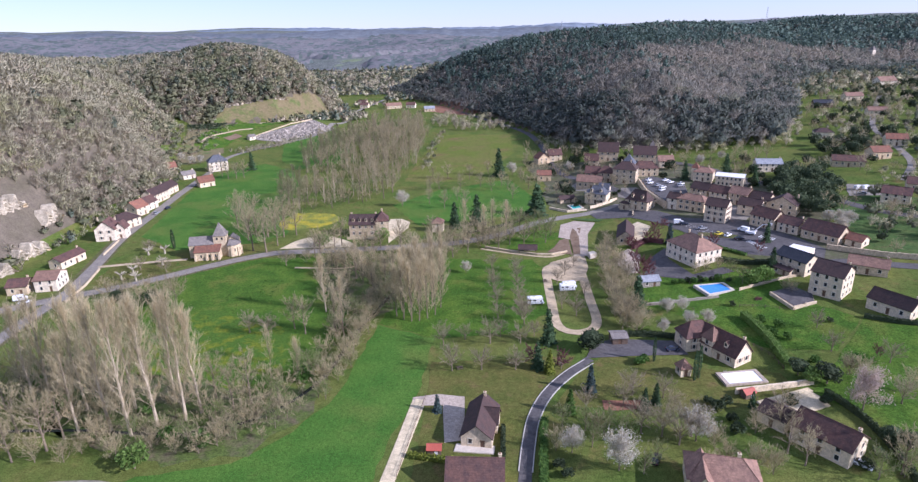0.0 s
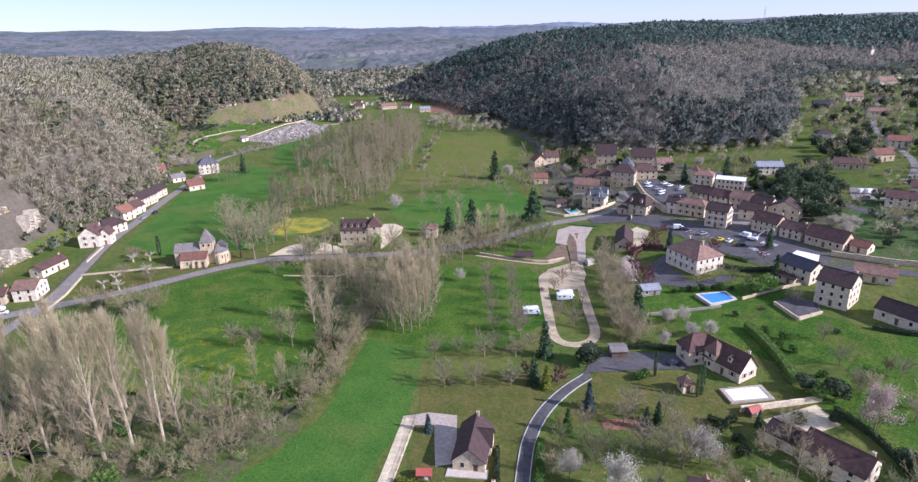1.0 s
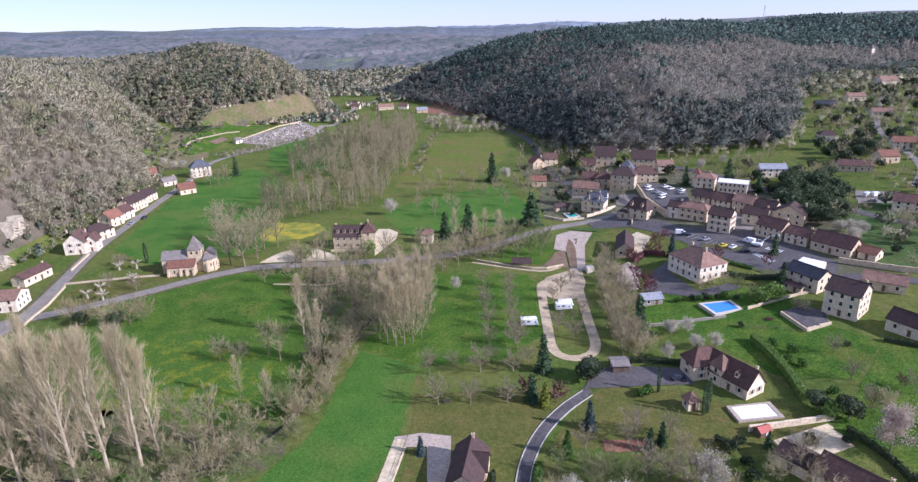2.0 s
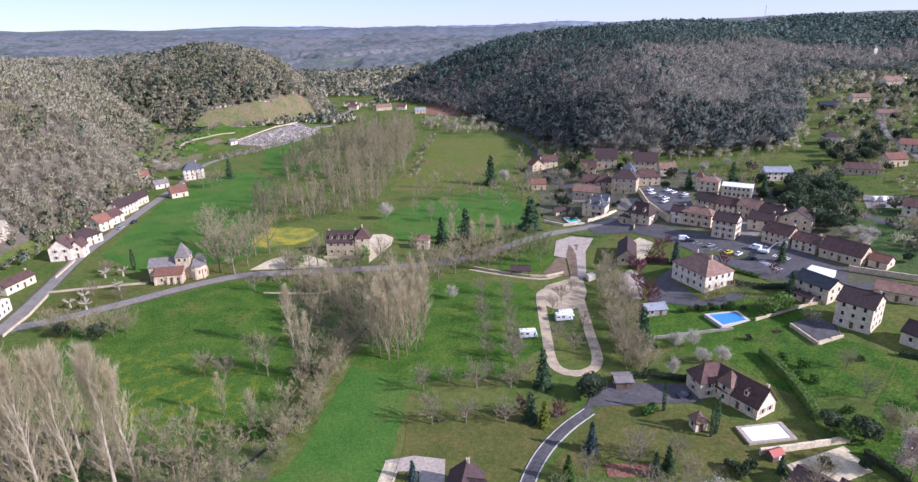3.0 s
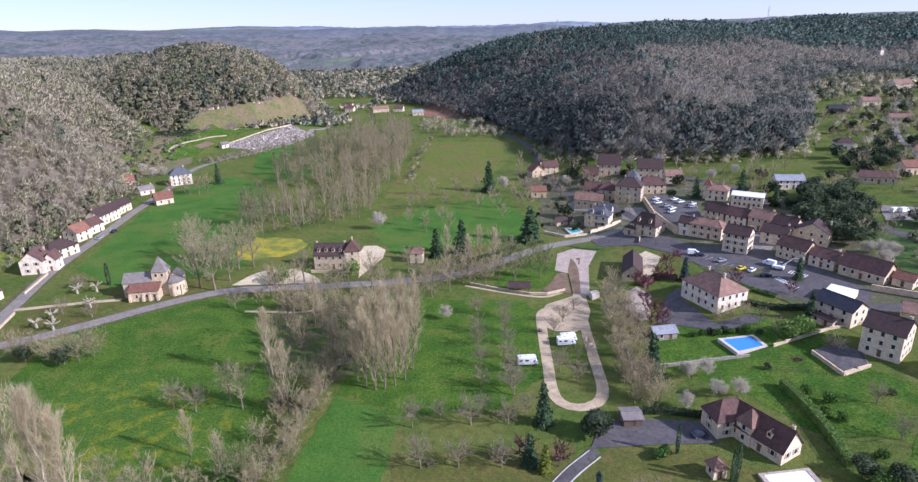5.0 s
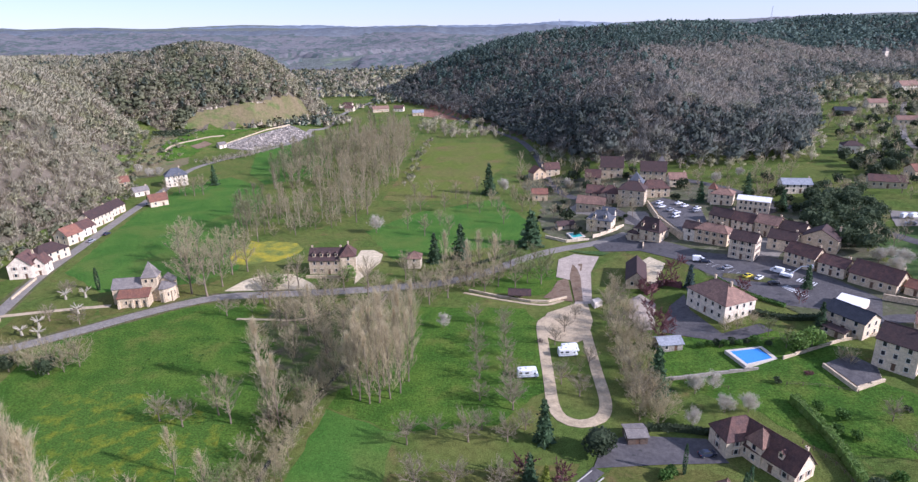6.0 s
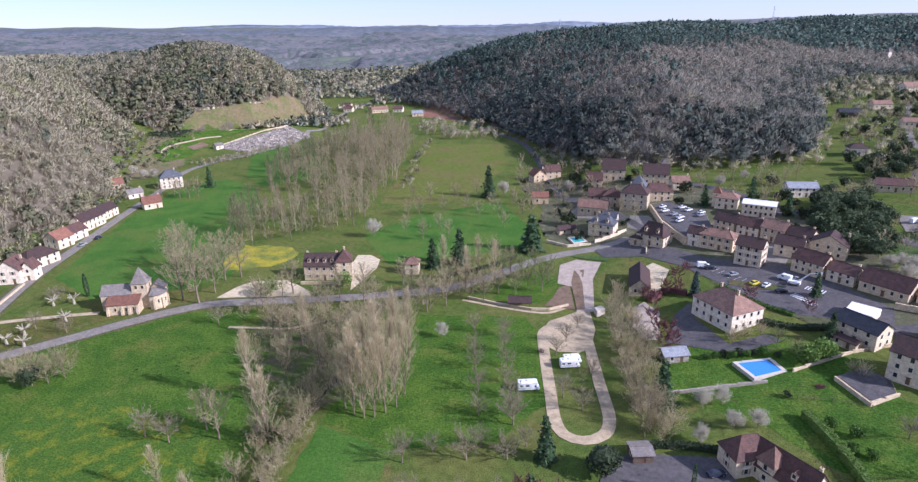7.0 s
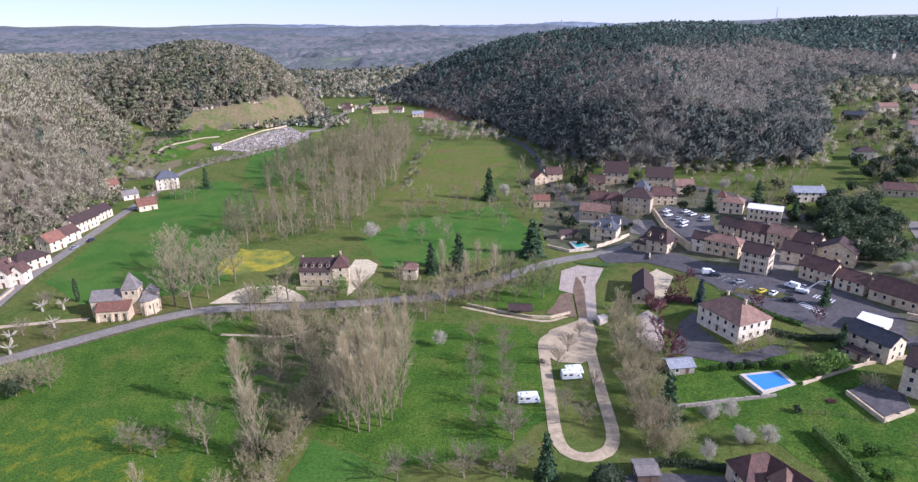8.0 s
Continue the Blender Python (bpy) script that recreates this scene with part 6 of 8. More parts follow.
for _ in range(4):
    w, c, s = skeleton_tree(tr, 18, 3.2, 0.16, limbs=13, subs=5, twigs=6, thick=0.011, steep=0.95, twig_len=0.08, width=0.0065, trunk_top=0.92, wild=0.36)
    kind_of("slim_far", 18, w, c, "bark_pale", "twig")
    kind_of("slim_bud", 18, w, c, "bark", "twig_bud")
    w, c, s = skeleton_tree(tr, 10, 3.8, 0.16, limbs=9, subs=6, twigs=7, thick=0.017, steep=0.6, twig_len=0.11, width=0.009, trunk_top=0.75)
    kind_of("bare_far", 10, w, c, "bark", "twig")
    w, c, s = skeleton_tree(tr, 4, 2.1, 0.05, limbs=9, subs=5, twigs=8, thick=0.014, steep=0.75, twig_len=0.15, width=0.013, trunk_top=0.5)
    kind_of("shrub_far", 4, w, c, "bark", "twig")
    c, s = leafy_crown(tr, 8, 4.0, 0.06, 520, 0.42, 11)
    kind_of("evergreen_far", 8, None, join([c, crown_mass(tr, (2.2, 2.2, 2.5), 3.9, 4, 8, 0.3)]), "bark", "leaf")

ABOUT = dict(
    bare=("leafless grey-brown broadleaf tree with spreading crown", "tree"), poplar=("tall leafless poplar with pale trunk", "tree"), tall=("tall slender leafless tree", "tree"),
    fruit=("small round leafless fruit tree", "tree"), shrub=("leafless many-stemmed shrub", "shrub"), budding=("broadleaf tree with yellow-green opening buds", "tree"),
    blossom=("fruit tree covered in white blossom", "tree"), pink_blossom=("round tree covered in pale pink blossom", "tree"), plum=("purple-leaved plum tree", "tree"), fir=("dark green conical fir tree", "tree"),
    blue_spruce=("blue-grey conical spruce", "tree"), golden_conifer=("golden yellow-green conical conifer", "tree"), green_conifer=("fresh green conical conifer", "tree"), cedar=("large dark spreading cedar", "tree"),
    cypress=("narrow dark column-shaped cypress", "tree"), evergreen=("dense dark round evergreen tree", "tree"), green_tree=("round tree in fresh green leaf", "tree"),
    bush=("dark round evergreen bush", "shrub"), green_bush=("green rounded garden bush", "shrub"))
GROUPS = dict(fruit="orchard trees", poplar="poplars by the stream", tall="trees of the valley copse", bare="valley trees", shrub="stream-side shrubs", blossom="blossoming trees", plum="purple plums")


NAMES = dict(bare="bare_tree", poplar="poplar", tall="slender_tree", fruit="fruit_tree", shrub="shrub", budding="budding_tree", blossom="blossom_tree", pink_blossom="blossom_tree",
             plum="plum_tree", fir="fir_tree", blue_spruce="spruce", evergreen="evergreen_tree", green_bush="bush")


def tree(kind, x, y, h, wide=1.0, where=""):
    """One tree of a kind, h metres high."""
    h0, parts_, _ = KINDS[kind][int(tr.integers(len(KINDS[kind])))]
    label, cat = ABOUT[kind]
    root = empty(NAMES.get(kind, kind), x, y, float(height(x, y)) - 0.08, tr.uniform(0, 360), (label + " " + where).strip(), cat, GROUPS.get(kind, ""))
    s = h / h0
    root.scale = (s * wide, s * wide, s)
    for n, me in parts_:
        ob = part(n, me, None, root)
        if n != "trunk":
            ob["kind"] = "stuff"
    return root


def trees(kind, h, where, *spots, wide=1.0):
    for x, y in spots:
        tree(kind, x, y, h * tr.uniform(0.86, 1.12), wide * tr.uniform(0.92, 1.1), where)


def grove(name, label, spots):
    """Many trees that nobody would count, in one mesh: spots are (kind, x, y, height)."""
    V, F, I, mats, off = [], [], [], [], 0
    zs = height([s[1] for s in spots], [s[2] for s in spots])
    for (kind, x, y, h), z in zip(spots, zs):
        h0, _, raw = KINDS[kind][int(tr.integers(len(KINDS[kind])))]
        a, k = tr.uniform(0, 6.28), h / h0
        turn = np.array(((math.cos(a), math.sin(a), 0), (-math.sin(a), math.cos(a), 0), (0, 0, 1))) * k
        for n, (v, f), m in raw:
            if m not in mats:
                mats.append(m)
            V.append(v @ turn + (x, y, z - 0.08)), F.append(f + off), I.append(np.full(len(f), mats.index(m)))
            off += len(v)
    return tagged(new(name, mesh_of(name, np.concatenate(V), np.concatenate(F), [M[m] for m in mats], np.concatenate(I))), label, "woodland", kind="stuff")


def groves(name, label, kind, h, *spots):
    grove(name, label, [(kind, x, y, h * tr.uniform(0.85, 1.15)) for x, y in spots])

# the trees and shrubs, place by place
trees("poplar", 33, "above scrub", (-73.1, 135.2), (-75.9, 131.9), (-82.5, 140.2), (-82.4, 129.5), (-92.5, 137.6), (-87.3, 125.4), (-94.0, 128.0), (-105.8, 137.4), (-102.2, 127.4), (-111.5, 133.5), (-122.7, 140.6), (-93.5, 147.2), (-109.2, 147.6))
trees("bare", 15, "in stream-side scrub", (-118.4, 127.3), (-105.8, 120.0), (-111.7, 115.8), (-112.5, 140.3), (-112.1, 127.1), (-64.7, 136.4), (-60.7, 139.1), (-129.1, 137.9), (-130.2, 146.6), (-71.8, 142.2), (-104.3, 124.6), (-100.8, 137.2))
trees("shrub", 6.5, "in stream-side scrub", (-96.2, 118.7), (-86.1, 116.4), (-66.8, 118.2), (-62.0, 124.9), (-59.1, 129.7), (-72.6, 118.3), (-93.7, 122.0), (-79.0, 119.5), (-105.9, 115.7), (-98.6, 115.5), (-78.8, 125.2), (-56.4, 130.9), (-63.7, 121.4), (-118.0, 122.5), (-51.3, 134.7))
trees("green_tree", 7.5, "among bare scrub", (-80.1, 113.1))
trees("green_bush", 5, "with ivy in the scrub", (-67.0, 120.4), (-48.9, 150.7))
trees("shrub", 6, "along the stream", (-37.8, 170.2), (-39.0, 162.9), (-40.2, 156.2), (-42.2, 151.0), (-36.5, 178.1), (-35.5, 185.4), (-33.6, 193.2), (-32.8, 203.5), (-32.2, 211.1), (-36.8, 200.1), (-38.9, 178.2), (-36.4, 158.3), (-43.7, 149.1))
trees("budding", 9, "along the stream", (-37.6, 187.0), (-41.7, 193.5), (-47.1, 151.2))
trees("tall", 20, "at the stream bend", (-42.1, 177.8), (-45.5, 180.1))
trees("tall", 22, "in a dense stand", (-26.0, 192.9), (-23.2, 190.0), (-20.3, 188.4), (-17.6, 188.8), (-14.8, 190.6), (-12.2, 193.4), (-24.4, 197.4), (-21.1, 199.8), (-17.3, 197.6), (-13.6, 201.6), (-10.4, 199.4), (-23.7, 206.0), (-18.8, 207.4), (-13.7, 209.8), (-10.2, 212.6), (-20.4, 214.6), (-15.2, 219.4), (-11.4, 225.2))
trees("poplar", 22, "in the meadow", (-52.5, 197.2))
trees("bare", 13, "in the meadow", (-55.9, 180.2), (-60.6, 184.1))
trees("fruit", 7, "in the meadow", (-75.6, 181.7), (-68.3, 179.2), (-45.0, 178.4), (-80.5, 244.8), (-144.5, 242.7), (-131.6, 239.6))
trees("tall", 13, "in the meadow", (-50.4, 150.6), (-62.1, 160.8))
trees("shrub", 9, "beside the road", (-125.3, 206.3), (-117.4, 207.5), (-134.1, 211.2), (-125.4, 212.8), (-141.1, 211.5), (-114.2, 210.4))
trees("evergreen", 6, "beside the road", (-121.4, 206.2), (-135.1, 208.2))
trees("fruit", 8, "in the orchard", (-8.5, 170.6), (6.8, 171.4), (16.6, 171.2), (-5.3, 155.0), (3.6, 155.2), (13.8, 154.8), (19.0, 184.6))
trees("fruit", 5.5, "in the orchard", (-1.4, 174.4), (10.4, 176.2), (21.6, 176.0))
trees("fruit", 7, "in the park meadow", (10.2, 189.2), (10.4, 200.4), (9.8, 212.6), (9.6, 222.4), (10.0, 236.4), (18.6, 188.6), (19.2, 196.8), (18.8, 204.4), (19.2, 213.2), (19.4, 222.6), (19.8, 233.0))
trees("blossom", 4.5, "in the park meadow", (-1.0, 232.8))
trees("bare", 12, "in the wet wood", (-37.8, 216.4), (-47.6, 214.0), (-51.8, 231.2), (-40.6, 234.6), (-57.6, 240.2), (-34.2, 226.0))
trees("tall", 15, "in the wet wood", (-43.2, 224.0), (-48.4, 238.6))
trees("fir", 12, "beside the orchard", (25.6, 171.0), wide=0.9)
trees("golden_conifer", 9.5, "beside the drive", (23.7, 153.0))
trees("plum", 6.5, "beside the drive", (27.4, 154.8), (19.3, 157.8))
trees("fir", 9, "beside the drive", (20.5, 155.6))
trees("blue_spruce", 10, "on the lawn", (33.8, 143.0))
trees("blue_spruce", 6.6, "on the lawn", (-8.8, 134.3))
trees("green_conifer", 9, "on the lawn", (26.4, 132.7))
trees("evergreen", 7.5, "clipped round, by the turning yard", (38.2, 165.9))
trees("cypress", 10, "by the villa", (56.1, 158.5), (64.4, 147.4), (66.0, 148.6), wide=0.62)
trees("green_bush", 3, "in the villa garden", (53.2, 158.6), (51.3, 156.9))
trees("blossom", 9.5, "in the gardens", (34.2, 110.4), (55.4, 120.6))
trees("fruit", 10, "in the gardens", (47.7, 122.6), (54.9, 122.5), (42.9, 123.9), (50.9, 119.2))
trees("fruit", 7, "on the lawn", (45.0, 140.7), (53.0, 139.1), (30.9, 134.2), (41.6, 136.6))
trees("budding", 7, "in the gardens", (29.2, 125.4), (35.1, 125.2), (23.5, 126.7), (39.5, 109.0), (33.0, 121.6), (38.4, 121.0), (29.6, 118.8), (43.4, 112.4))
trees("pink_blossom", 10.5, "in the sloping meadow", (102.0, 130.8), wide=0.78)
trees("bare", 11, "by the terrace house", (77.3, 124.1), (77.1, 111.1), (75.1, 115.3), (96.6, 107.5))
trees("evergreen", 6, "by the hedge", (94.4, 148.6), (99.9, 143.6), (100.4, 117.3), (103.0, 115.1))
trees("green_tree", 6, "by the hedge", (95.8, 144.0))
trees("shrub", 7, "in the sloping meadow", (107.4, 147.0), (109.6, 144.6), (118.7, 137.5), (65.4, 110.5), (68.5, 108.4))
trees("plum", 4, "in the sloping meadow", (121.0, 155.4))
drape("flower_bed", [(35.6, 133.6), (36, 138), (47, 138.6), (48, 134)], M["red_soil"], 0.12, "strip of bare reddish soil in the gardens", "flower bed", wobble=0.4)
ribbon("track", [(-140, 100), (-112, 105.5), (-90, 107.5), (-80, 106)], 3.2, M["lane"], 0.12, "pale dirt track past the scrub", "path")
trees("fir", 5.5, "by the terrace wall", (75.1, 134.2))
trees("shrub", 7.5, "along the camper park", (58.7, 248.6), (56.4, 233.3), (55.3, 219.7), (53.4, 207.6), (53.3, 199.5), (51.8, 190.1), (57.1, 203.7), (55.3, 190.0), (53.5, 180.3), (57.6, 189.2), (55.9, 177.3), (58.6, 180.1), (63.2, 258.3), (61.7, 237.8), (60.2, 219.4), (60.6, 202.7), (60.0, 211.1), (51.9, 183.9), (55.2, 180.8), (57.3, 215.4))
trees("fruit", 9, "along the camper park", (58.1, 240.7), (56.3, 226.3), (53.5, 203.8), (54.0, 195.0), (54.0, 185.3), (61.5, 228.2), (63.2, 219.1), (63.4, 249.1))
trees("fir", 15, "in the garden corner", (59.9, 192.4))
trees("fruit", 6.5, "inside the camper loop", (35.4, 219.7), (39.8, 228.4), (45.1, 237.8), (33.9, 196.8), (44.0, 207.2), (38.1, 190.6))
trees("budding", 4, "inside the camper loop", (40.5, 203.6), (36.4, 204.5))
trees("blossom", 5, "in the pool garden", (64.4, 176.4), (75.9, 192.5), (74.6, 181.4), (70.1, 190.7), (80.8, 181.4))
trees("green_bush", 2.6, "in the pool garden", (83.5, 215.4), (87.6, 214.6), (92.1, 214.4), (97.5, 215.3), (80.4, 214.8))
trees("bush", 2.2, "in the pool garden", (85.6, 215.8), (90.3, 215.6), (94.7, 214.7), (93.9, 193.2), (119.2, 177.1), (100.5, 212.7))
trees("green_tree", 6.5, "in the pool garden", (107.5, 208.4), (112.8, 210.7))
trees("budding", 6, "in the pool garden", (104.6, 210.0), (103.0, 218.3))
trees("shrub", 5, "by the long house", (95.7, 224.1), (101.1, 225.1), (91.2, 223.0), (117.4, 199.0), (115.8, 201.0))
trees("plum", 6, "by the car park", (74.9, 250.3), (73.5, 230.3), (71.1, 240.5), (69.3, 221.9), (74.2, 258.4), (82.2, 259.7), (87.0, 261.6), (122.8, 237.9), (107.9, 249.1), (73.3, 224.5), (70.5, 230.8), (94.2, 275.3), (89.1, 270.7))
trees("fir", 11, "on the square", (119.9, 219.7), (131.1, 248.9))
trees("blue_spruce", 10, "on the square", (91.4, 256.7))
trees("bare", 12, "along the road", (-13.7, 267.8), (-8.6, 262.6), (-2.2, 267.2), (4.6, 268.1), (1.3, 279.5), (10.0, 267.8), (14.0, 260.2), (19.7, 267.3), (26.3, 265.7), (25.9, 285.2), (20.0, 300.7), (-18.1, 277.2), (-32.1, 268.2), (-47.7, 248.5), (-42.4, 251.0), (-25.4, 253.0), (-6.9, 252.0), (-0.1, 257.4))
trees("budding", 11, "in the village park", (31.7, 271.1), (36.9, 268.9), (40.7, 279.4), (22.6, 281.8), (30.2, 281.4), (36.1, 288.2))
trees("tall", 17, "in the village park", (7.1, 269.3), (-1.9, 286.8), (18.4, 275.2), (12.6, 289.6))
trees("fir", 20, "in the village park", (4.7, 299.2), (21.9, 409.2))
trees("fir", 14, "in the village park", (-6.9, 295.3))
trees("cedar", 19, "in the village park", (37.7, 314.6))
trees("bare", 10, "along the allee", (-13.3, 331.9), (-22.6, 342.5), (-18.2, 376.0), (-4.5, 374.9), (8.5, 380.2), (27.2, 349.4), (25.3, 372.6), (38.8, 371.5), (1.5, 400.9), (-13.3, 405.0), (15.1, 369.7), (35.5, 393.8), (-23.7, 405.9), (-6.2, 348.6), (14.7, 417.4), (22.4, 381.6), (-23.8, 372.8), (-1.2, 333.0))
trees("blossom", 9, "in the park", (-38.2, 337.5), (31.4, 412.8))
trees("shrub", 6, "below the manor", (-55.6, 243.6), (-53.5, 254.4), (-59.0, 231.5), (-44.0, 230.8), (-35.5, 230.4), (-50.9, 224.3), (-39.5, 223.8), (-29.4, 247.7), (-20.8, 252.7), (-37.6, 242.8))
trees("bare", 13, "below the manor", (-66.9, 252.2), (-62.8, 263.6), (-70.0, 255.2), (-60.6, 269.7), (-41.4, 265.6), (-30.9, 259.0), (-48.2, 262.9), (-57.5, 233.8), (-46.7, 228.6), (-32.0, 235.0), (-37.5, 213.2))
trees("green_tree", 7, "by the manor", (-41.8, 275.2), (-68.9, 268.3))
trees("bare", 19, "beside the church field", (-102.0, 265.1), (-94.7, 262.3), (-92.3, 272.1), (-109.6, 280.9), (-122.0, 301.4), (-109.9, 293.1), (-100.9, 285.3), (-92.9, 284.9), (-100.8, 296.3), (-97.9, 303.9), (-87.4, 288.1), (-124.2, 313.8))
trees("fir", 15, "by the valley road", (-162.6, 446.6))
trees("bare", 12, "by the valley road", (-164.6, 418.0), (-170.6, 418.6), (-159.9, 420.6), (-178.1, 427.1), (-182.7, 419.8))
trees("blossom", 7, "by the valley road", (-220.5, 473.8), (-233.5, 484.5), (-214.6, 477.0))
trees("cypress", 10, "against the church wall", (-142.1, 270.4))
trees("fruit", 5, "on the church green", (-151.7, 268.0), (-153.3, 267.0))
grove("garden_trees", "dark ivy-grown and evergreen trees on the upper slope", [(("evergreen_far", "bare_far")[int(tr.random() < 0.16)], x, y, tr.uniform(5, 12)) for x, y in zip(*scatter(150, 206, 262, 362, 6.6, lambda x, y: (inside([(158, 284), (168, 272), (186, 284), (200, 312), (208, 340), (196, 362), (184, 352), (174, 330), (160, 304)], x, y) > 0) & (ripple(x, y, 26, 1.2) > -0.55), tr))])
groves("garden_trees", "leafless trees on the upper slope", "bare_far", 10, (172.3, 369.1), (182.7, 377.8), (193.6, 386.7), (173.8, 386.8), (226.8, 342.5), (263.8, 404.0), (257.2, 379.1), (229.2, 375.1), (179.2, 391.5), (191.7, 287.5), (179.9, 276.8))
groves("garden_trees", "dark evergreen trees by the hillside houses", "evergreen_far", 9, (244.0, 383.3), (233.3, 373.9), (234.7, 406.8), (278.0, 423.0))
groves("garden_trees", "dark firs in the village", "fir", 12, (130.4, 353.9), (156.1, 357.2), (161.7, 330.9))
trees("blossom", 6, "under the woods", (167.1, 392.9), (172.0, 266.2), (172.6, 260.4), (166.4, 264.5), (165.9, 253.5))
groves("garden_trees", "leafless trees in the village", "bare_far", 9, (68.6, 327.0), (63.5, 386.3), (71.0, 401.1), (62.9, 406.1), (52.6, 409.7), (44.8, 403.5), (82.2, 405.2), (80.5, 435.7), (63.6, 451.7), (74.5, 458.7), (63.0, 479.3), (46.2, 457.6), (36.6, 390.9), (43.3, 372.3), (54.4, 358.0), (60.0, 353.6), (49.6, 495.6), (92.2, 341.9), (112.2, 381.1))
groves("garden_trees", "dark bushes in the village", "bush", 2.6, (85.5, 338.4), (88.7, 342.0), (64.0, 333.0), (151.3, 312.1), (157.8, 314.5), (151.2, 320.4), (124.2, 340.7), (74.6, 328.8), (65.9, 327.9), (120.8, 289.5), (120.1, 285.0))
groves("garden_trees", "leafless trees among hillside gardens", "bare_far", 10, (342.6, 635.0), (323.8, 585.2), (370.3, 620.6), (373.0, 598.4), (360.2, 546.8), (386.5, 571.8), (321.3, 507.2), (283.4, 487.4), (278.5, 501.9), (300.3, 448.3), (286.2, 444.6), (278.5, 457.7), (321.8, 468.8), (372.5, 674.1), (320.2, 607.8), (319.5, 622.4), (389.9, 663.3))
groves("garden_trees", "dark evergreen trees among hillside gardens", "evergreen_far", 9, (337.7, 615.6), (378.8, 669.5), (339.6, 656.4), (313.1, 620.9), (254.9, 395.0), (256.7, 387.1), (248.7, 404.8), (351.8, 516.7), (409.7, 657.6), (419.7, 724.7), (374.3, 699.8), (417.2, 689.0), (385.7, 593.8), (502.5, 727.9), (244.1, 377.7), (288.7, 414.2))
groves("garden_trees", "white blossoming trees among hillside gardens", "blossom", 8, (312.4, 592.8), (299.6, 563.4))
trees("shrub", 6, "in the gardens", (20.7, 117.6), (31.7, 123.0), (58.9, 117.9), (59.6, 112.6), (71.1, 123.2), (53.7, 132.3), (54.1, 108.8))
trees("bush", 3, "in the gardens", (64.3, 136.0), (65.6, 133.3), (68.9, 135.8), (67.3, 128.1), (66.8, 123.3), (85.6, 135.0), (90.2, 109.7), (95.2, 113.4), (94.5, 134.4), (20.5, 111.3), (22.1, 108.3))
trees("blossom", 6, "in the gardens", (24.4, 116.8))
trees("green_bush", 3.2, "by the hedge", (101.9, 175.6), (101.0, 168.1), (98.3, 180.3), (97.6, 170.5), (101.9, 154.1))
trees("fruit", 7, "on the sloping meadow", (110.1, 159.8), (108.1, 147.2), (122.4, 151.7), (113.3, 132.8), (113.3, 174.0))
trees("budding", 8, "by the terrace house", (96.6, 106.5), (90.4, 105.9))
trees("fir", 7, "in the gardens", (46.4, 133.8), (50.2, 136.4))

# the valley copse
COPSE = [(-107, 322), (-118, 352), (-110, 403), (-132, 474), (-128, 560), (-90, 690), (-47, 659), (-36, 578), (-37, 467), (-44, 393), (-49, 344), (-64, 343), (-84, 328)]
cx, cy = scatter(-140, -30, 315, 700, 7.8, lambda x, y: (inside(COPSE, x, y) > 1) & (ripple(x, y, 52, 3.3) > -0.62), tr)
budding = ripple(cx, cy, 75, 5.1) + 0.7 * smooth(-95, -120, cx) - 0.3 > 0.1
grove("copse", "slender bare and yellow-green budding trees of the valley copse", [(k, x, y, tr.uniform(4, 7) if k == "shrub_far" else tr.uniform(9, 19)) for x, y, k in zip(cx, cy, np.where(budding & (tr.random(len(cx)) < 0.75), "slim_bud", tr.choice(("slim_far", "bare_far", "shrub_far"), len(cx), p=(0.5, 0.25, 0.25))))])
copse_shapes = [wood_bare(tr, 24, 0.7) for _ in range(6)]
hx, hy = scatter(-60, 60, 590, 720, 7.5, lambda x, y: (inside([(-20, 618), (52, 600), (30, 680), (-10, 730), (-50, 690)], x, y) > 0) & (tr.random(x.shape) < 0.5), tr)
plant("hedgerow", hx, hy, tr.uniform(6, 11, len(hx)), copse_shapes, tr.integers(0, 6, len(hx)), WOODS, [0, 0, 0, 1, 1, 0], "leafless hedgerow at the head of the meadow", tr)
# scrub under the woods and along the stream
ux, uy = scatter(-140, -30, 100, 270, 5.2, lambda x, y: inside([(-136, 150), (-98, 124), (-76, 116), (-50, 124), (-40, 140), (-34, 168), (-30, 196), (-24, 215), (-36, 225), (-46, 190), (-52, 158), (-66, 138), (-100, 142), (-128, 172)], x, y) > 0, tr)
grove("scrub", "tangled leafless scrub along the stream", [(("shrub_far", "budding", "green_bush")[int(tr.choice(3, p=(0.78, 0.16, 0.06)))], x, y, tr.uniform(3.0, 7.0)) for x, y in zip(ux, uy)])
ux, uy = scatter(-100, 30, 225, 300, 6.0, lambda x, y: inside([(-92, 254), (-60, 240), (-34, 230), (-14, 250), (16, 262), (24, 278), (10, 290), (-2, 284), (-16, 258), (-50, 258)], x, y) > 0, tr)
grove("scrub", "leafless scrub and saplings beside the road", [("shrub_far", x, y, tr.uniform(2.8, 6.0)) for x, y in zip(ux, uy)])
ux, uy = scatter(48, 70, 172, 262, 6.0, lambda x, y: inside([(50, 178), (50.5, 200), (53, 226), (56, 246), (62, 262), (66, 250), (65, 220), (62, 190), (60, 176)], x, y) > 0, tr)
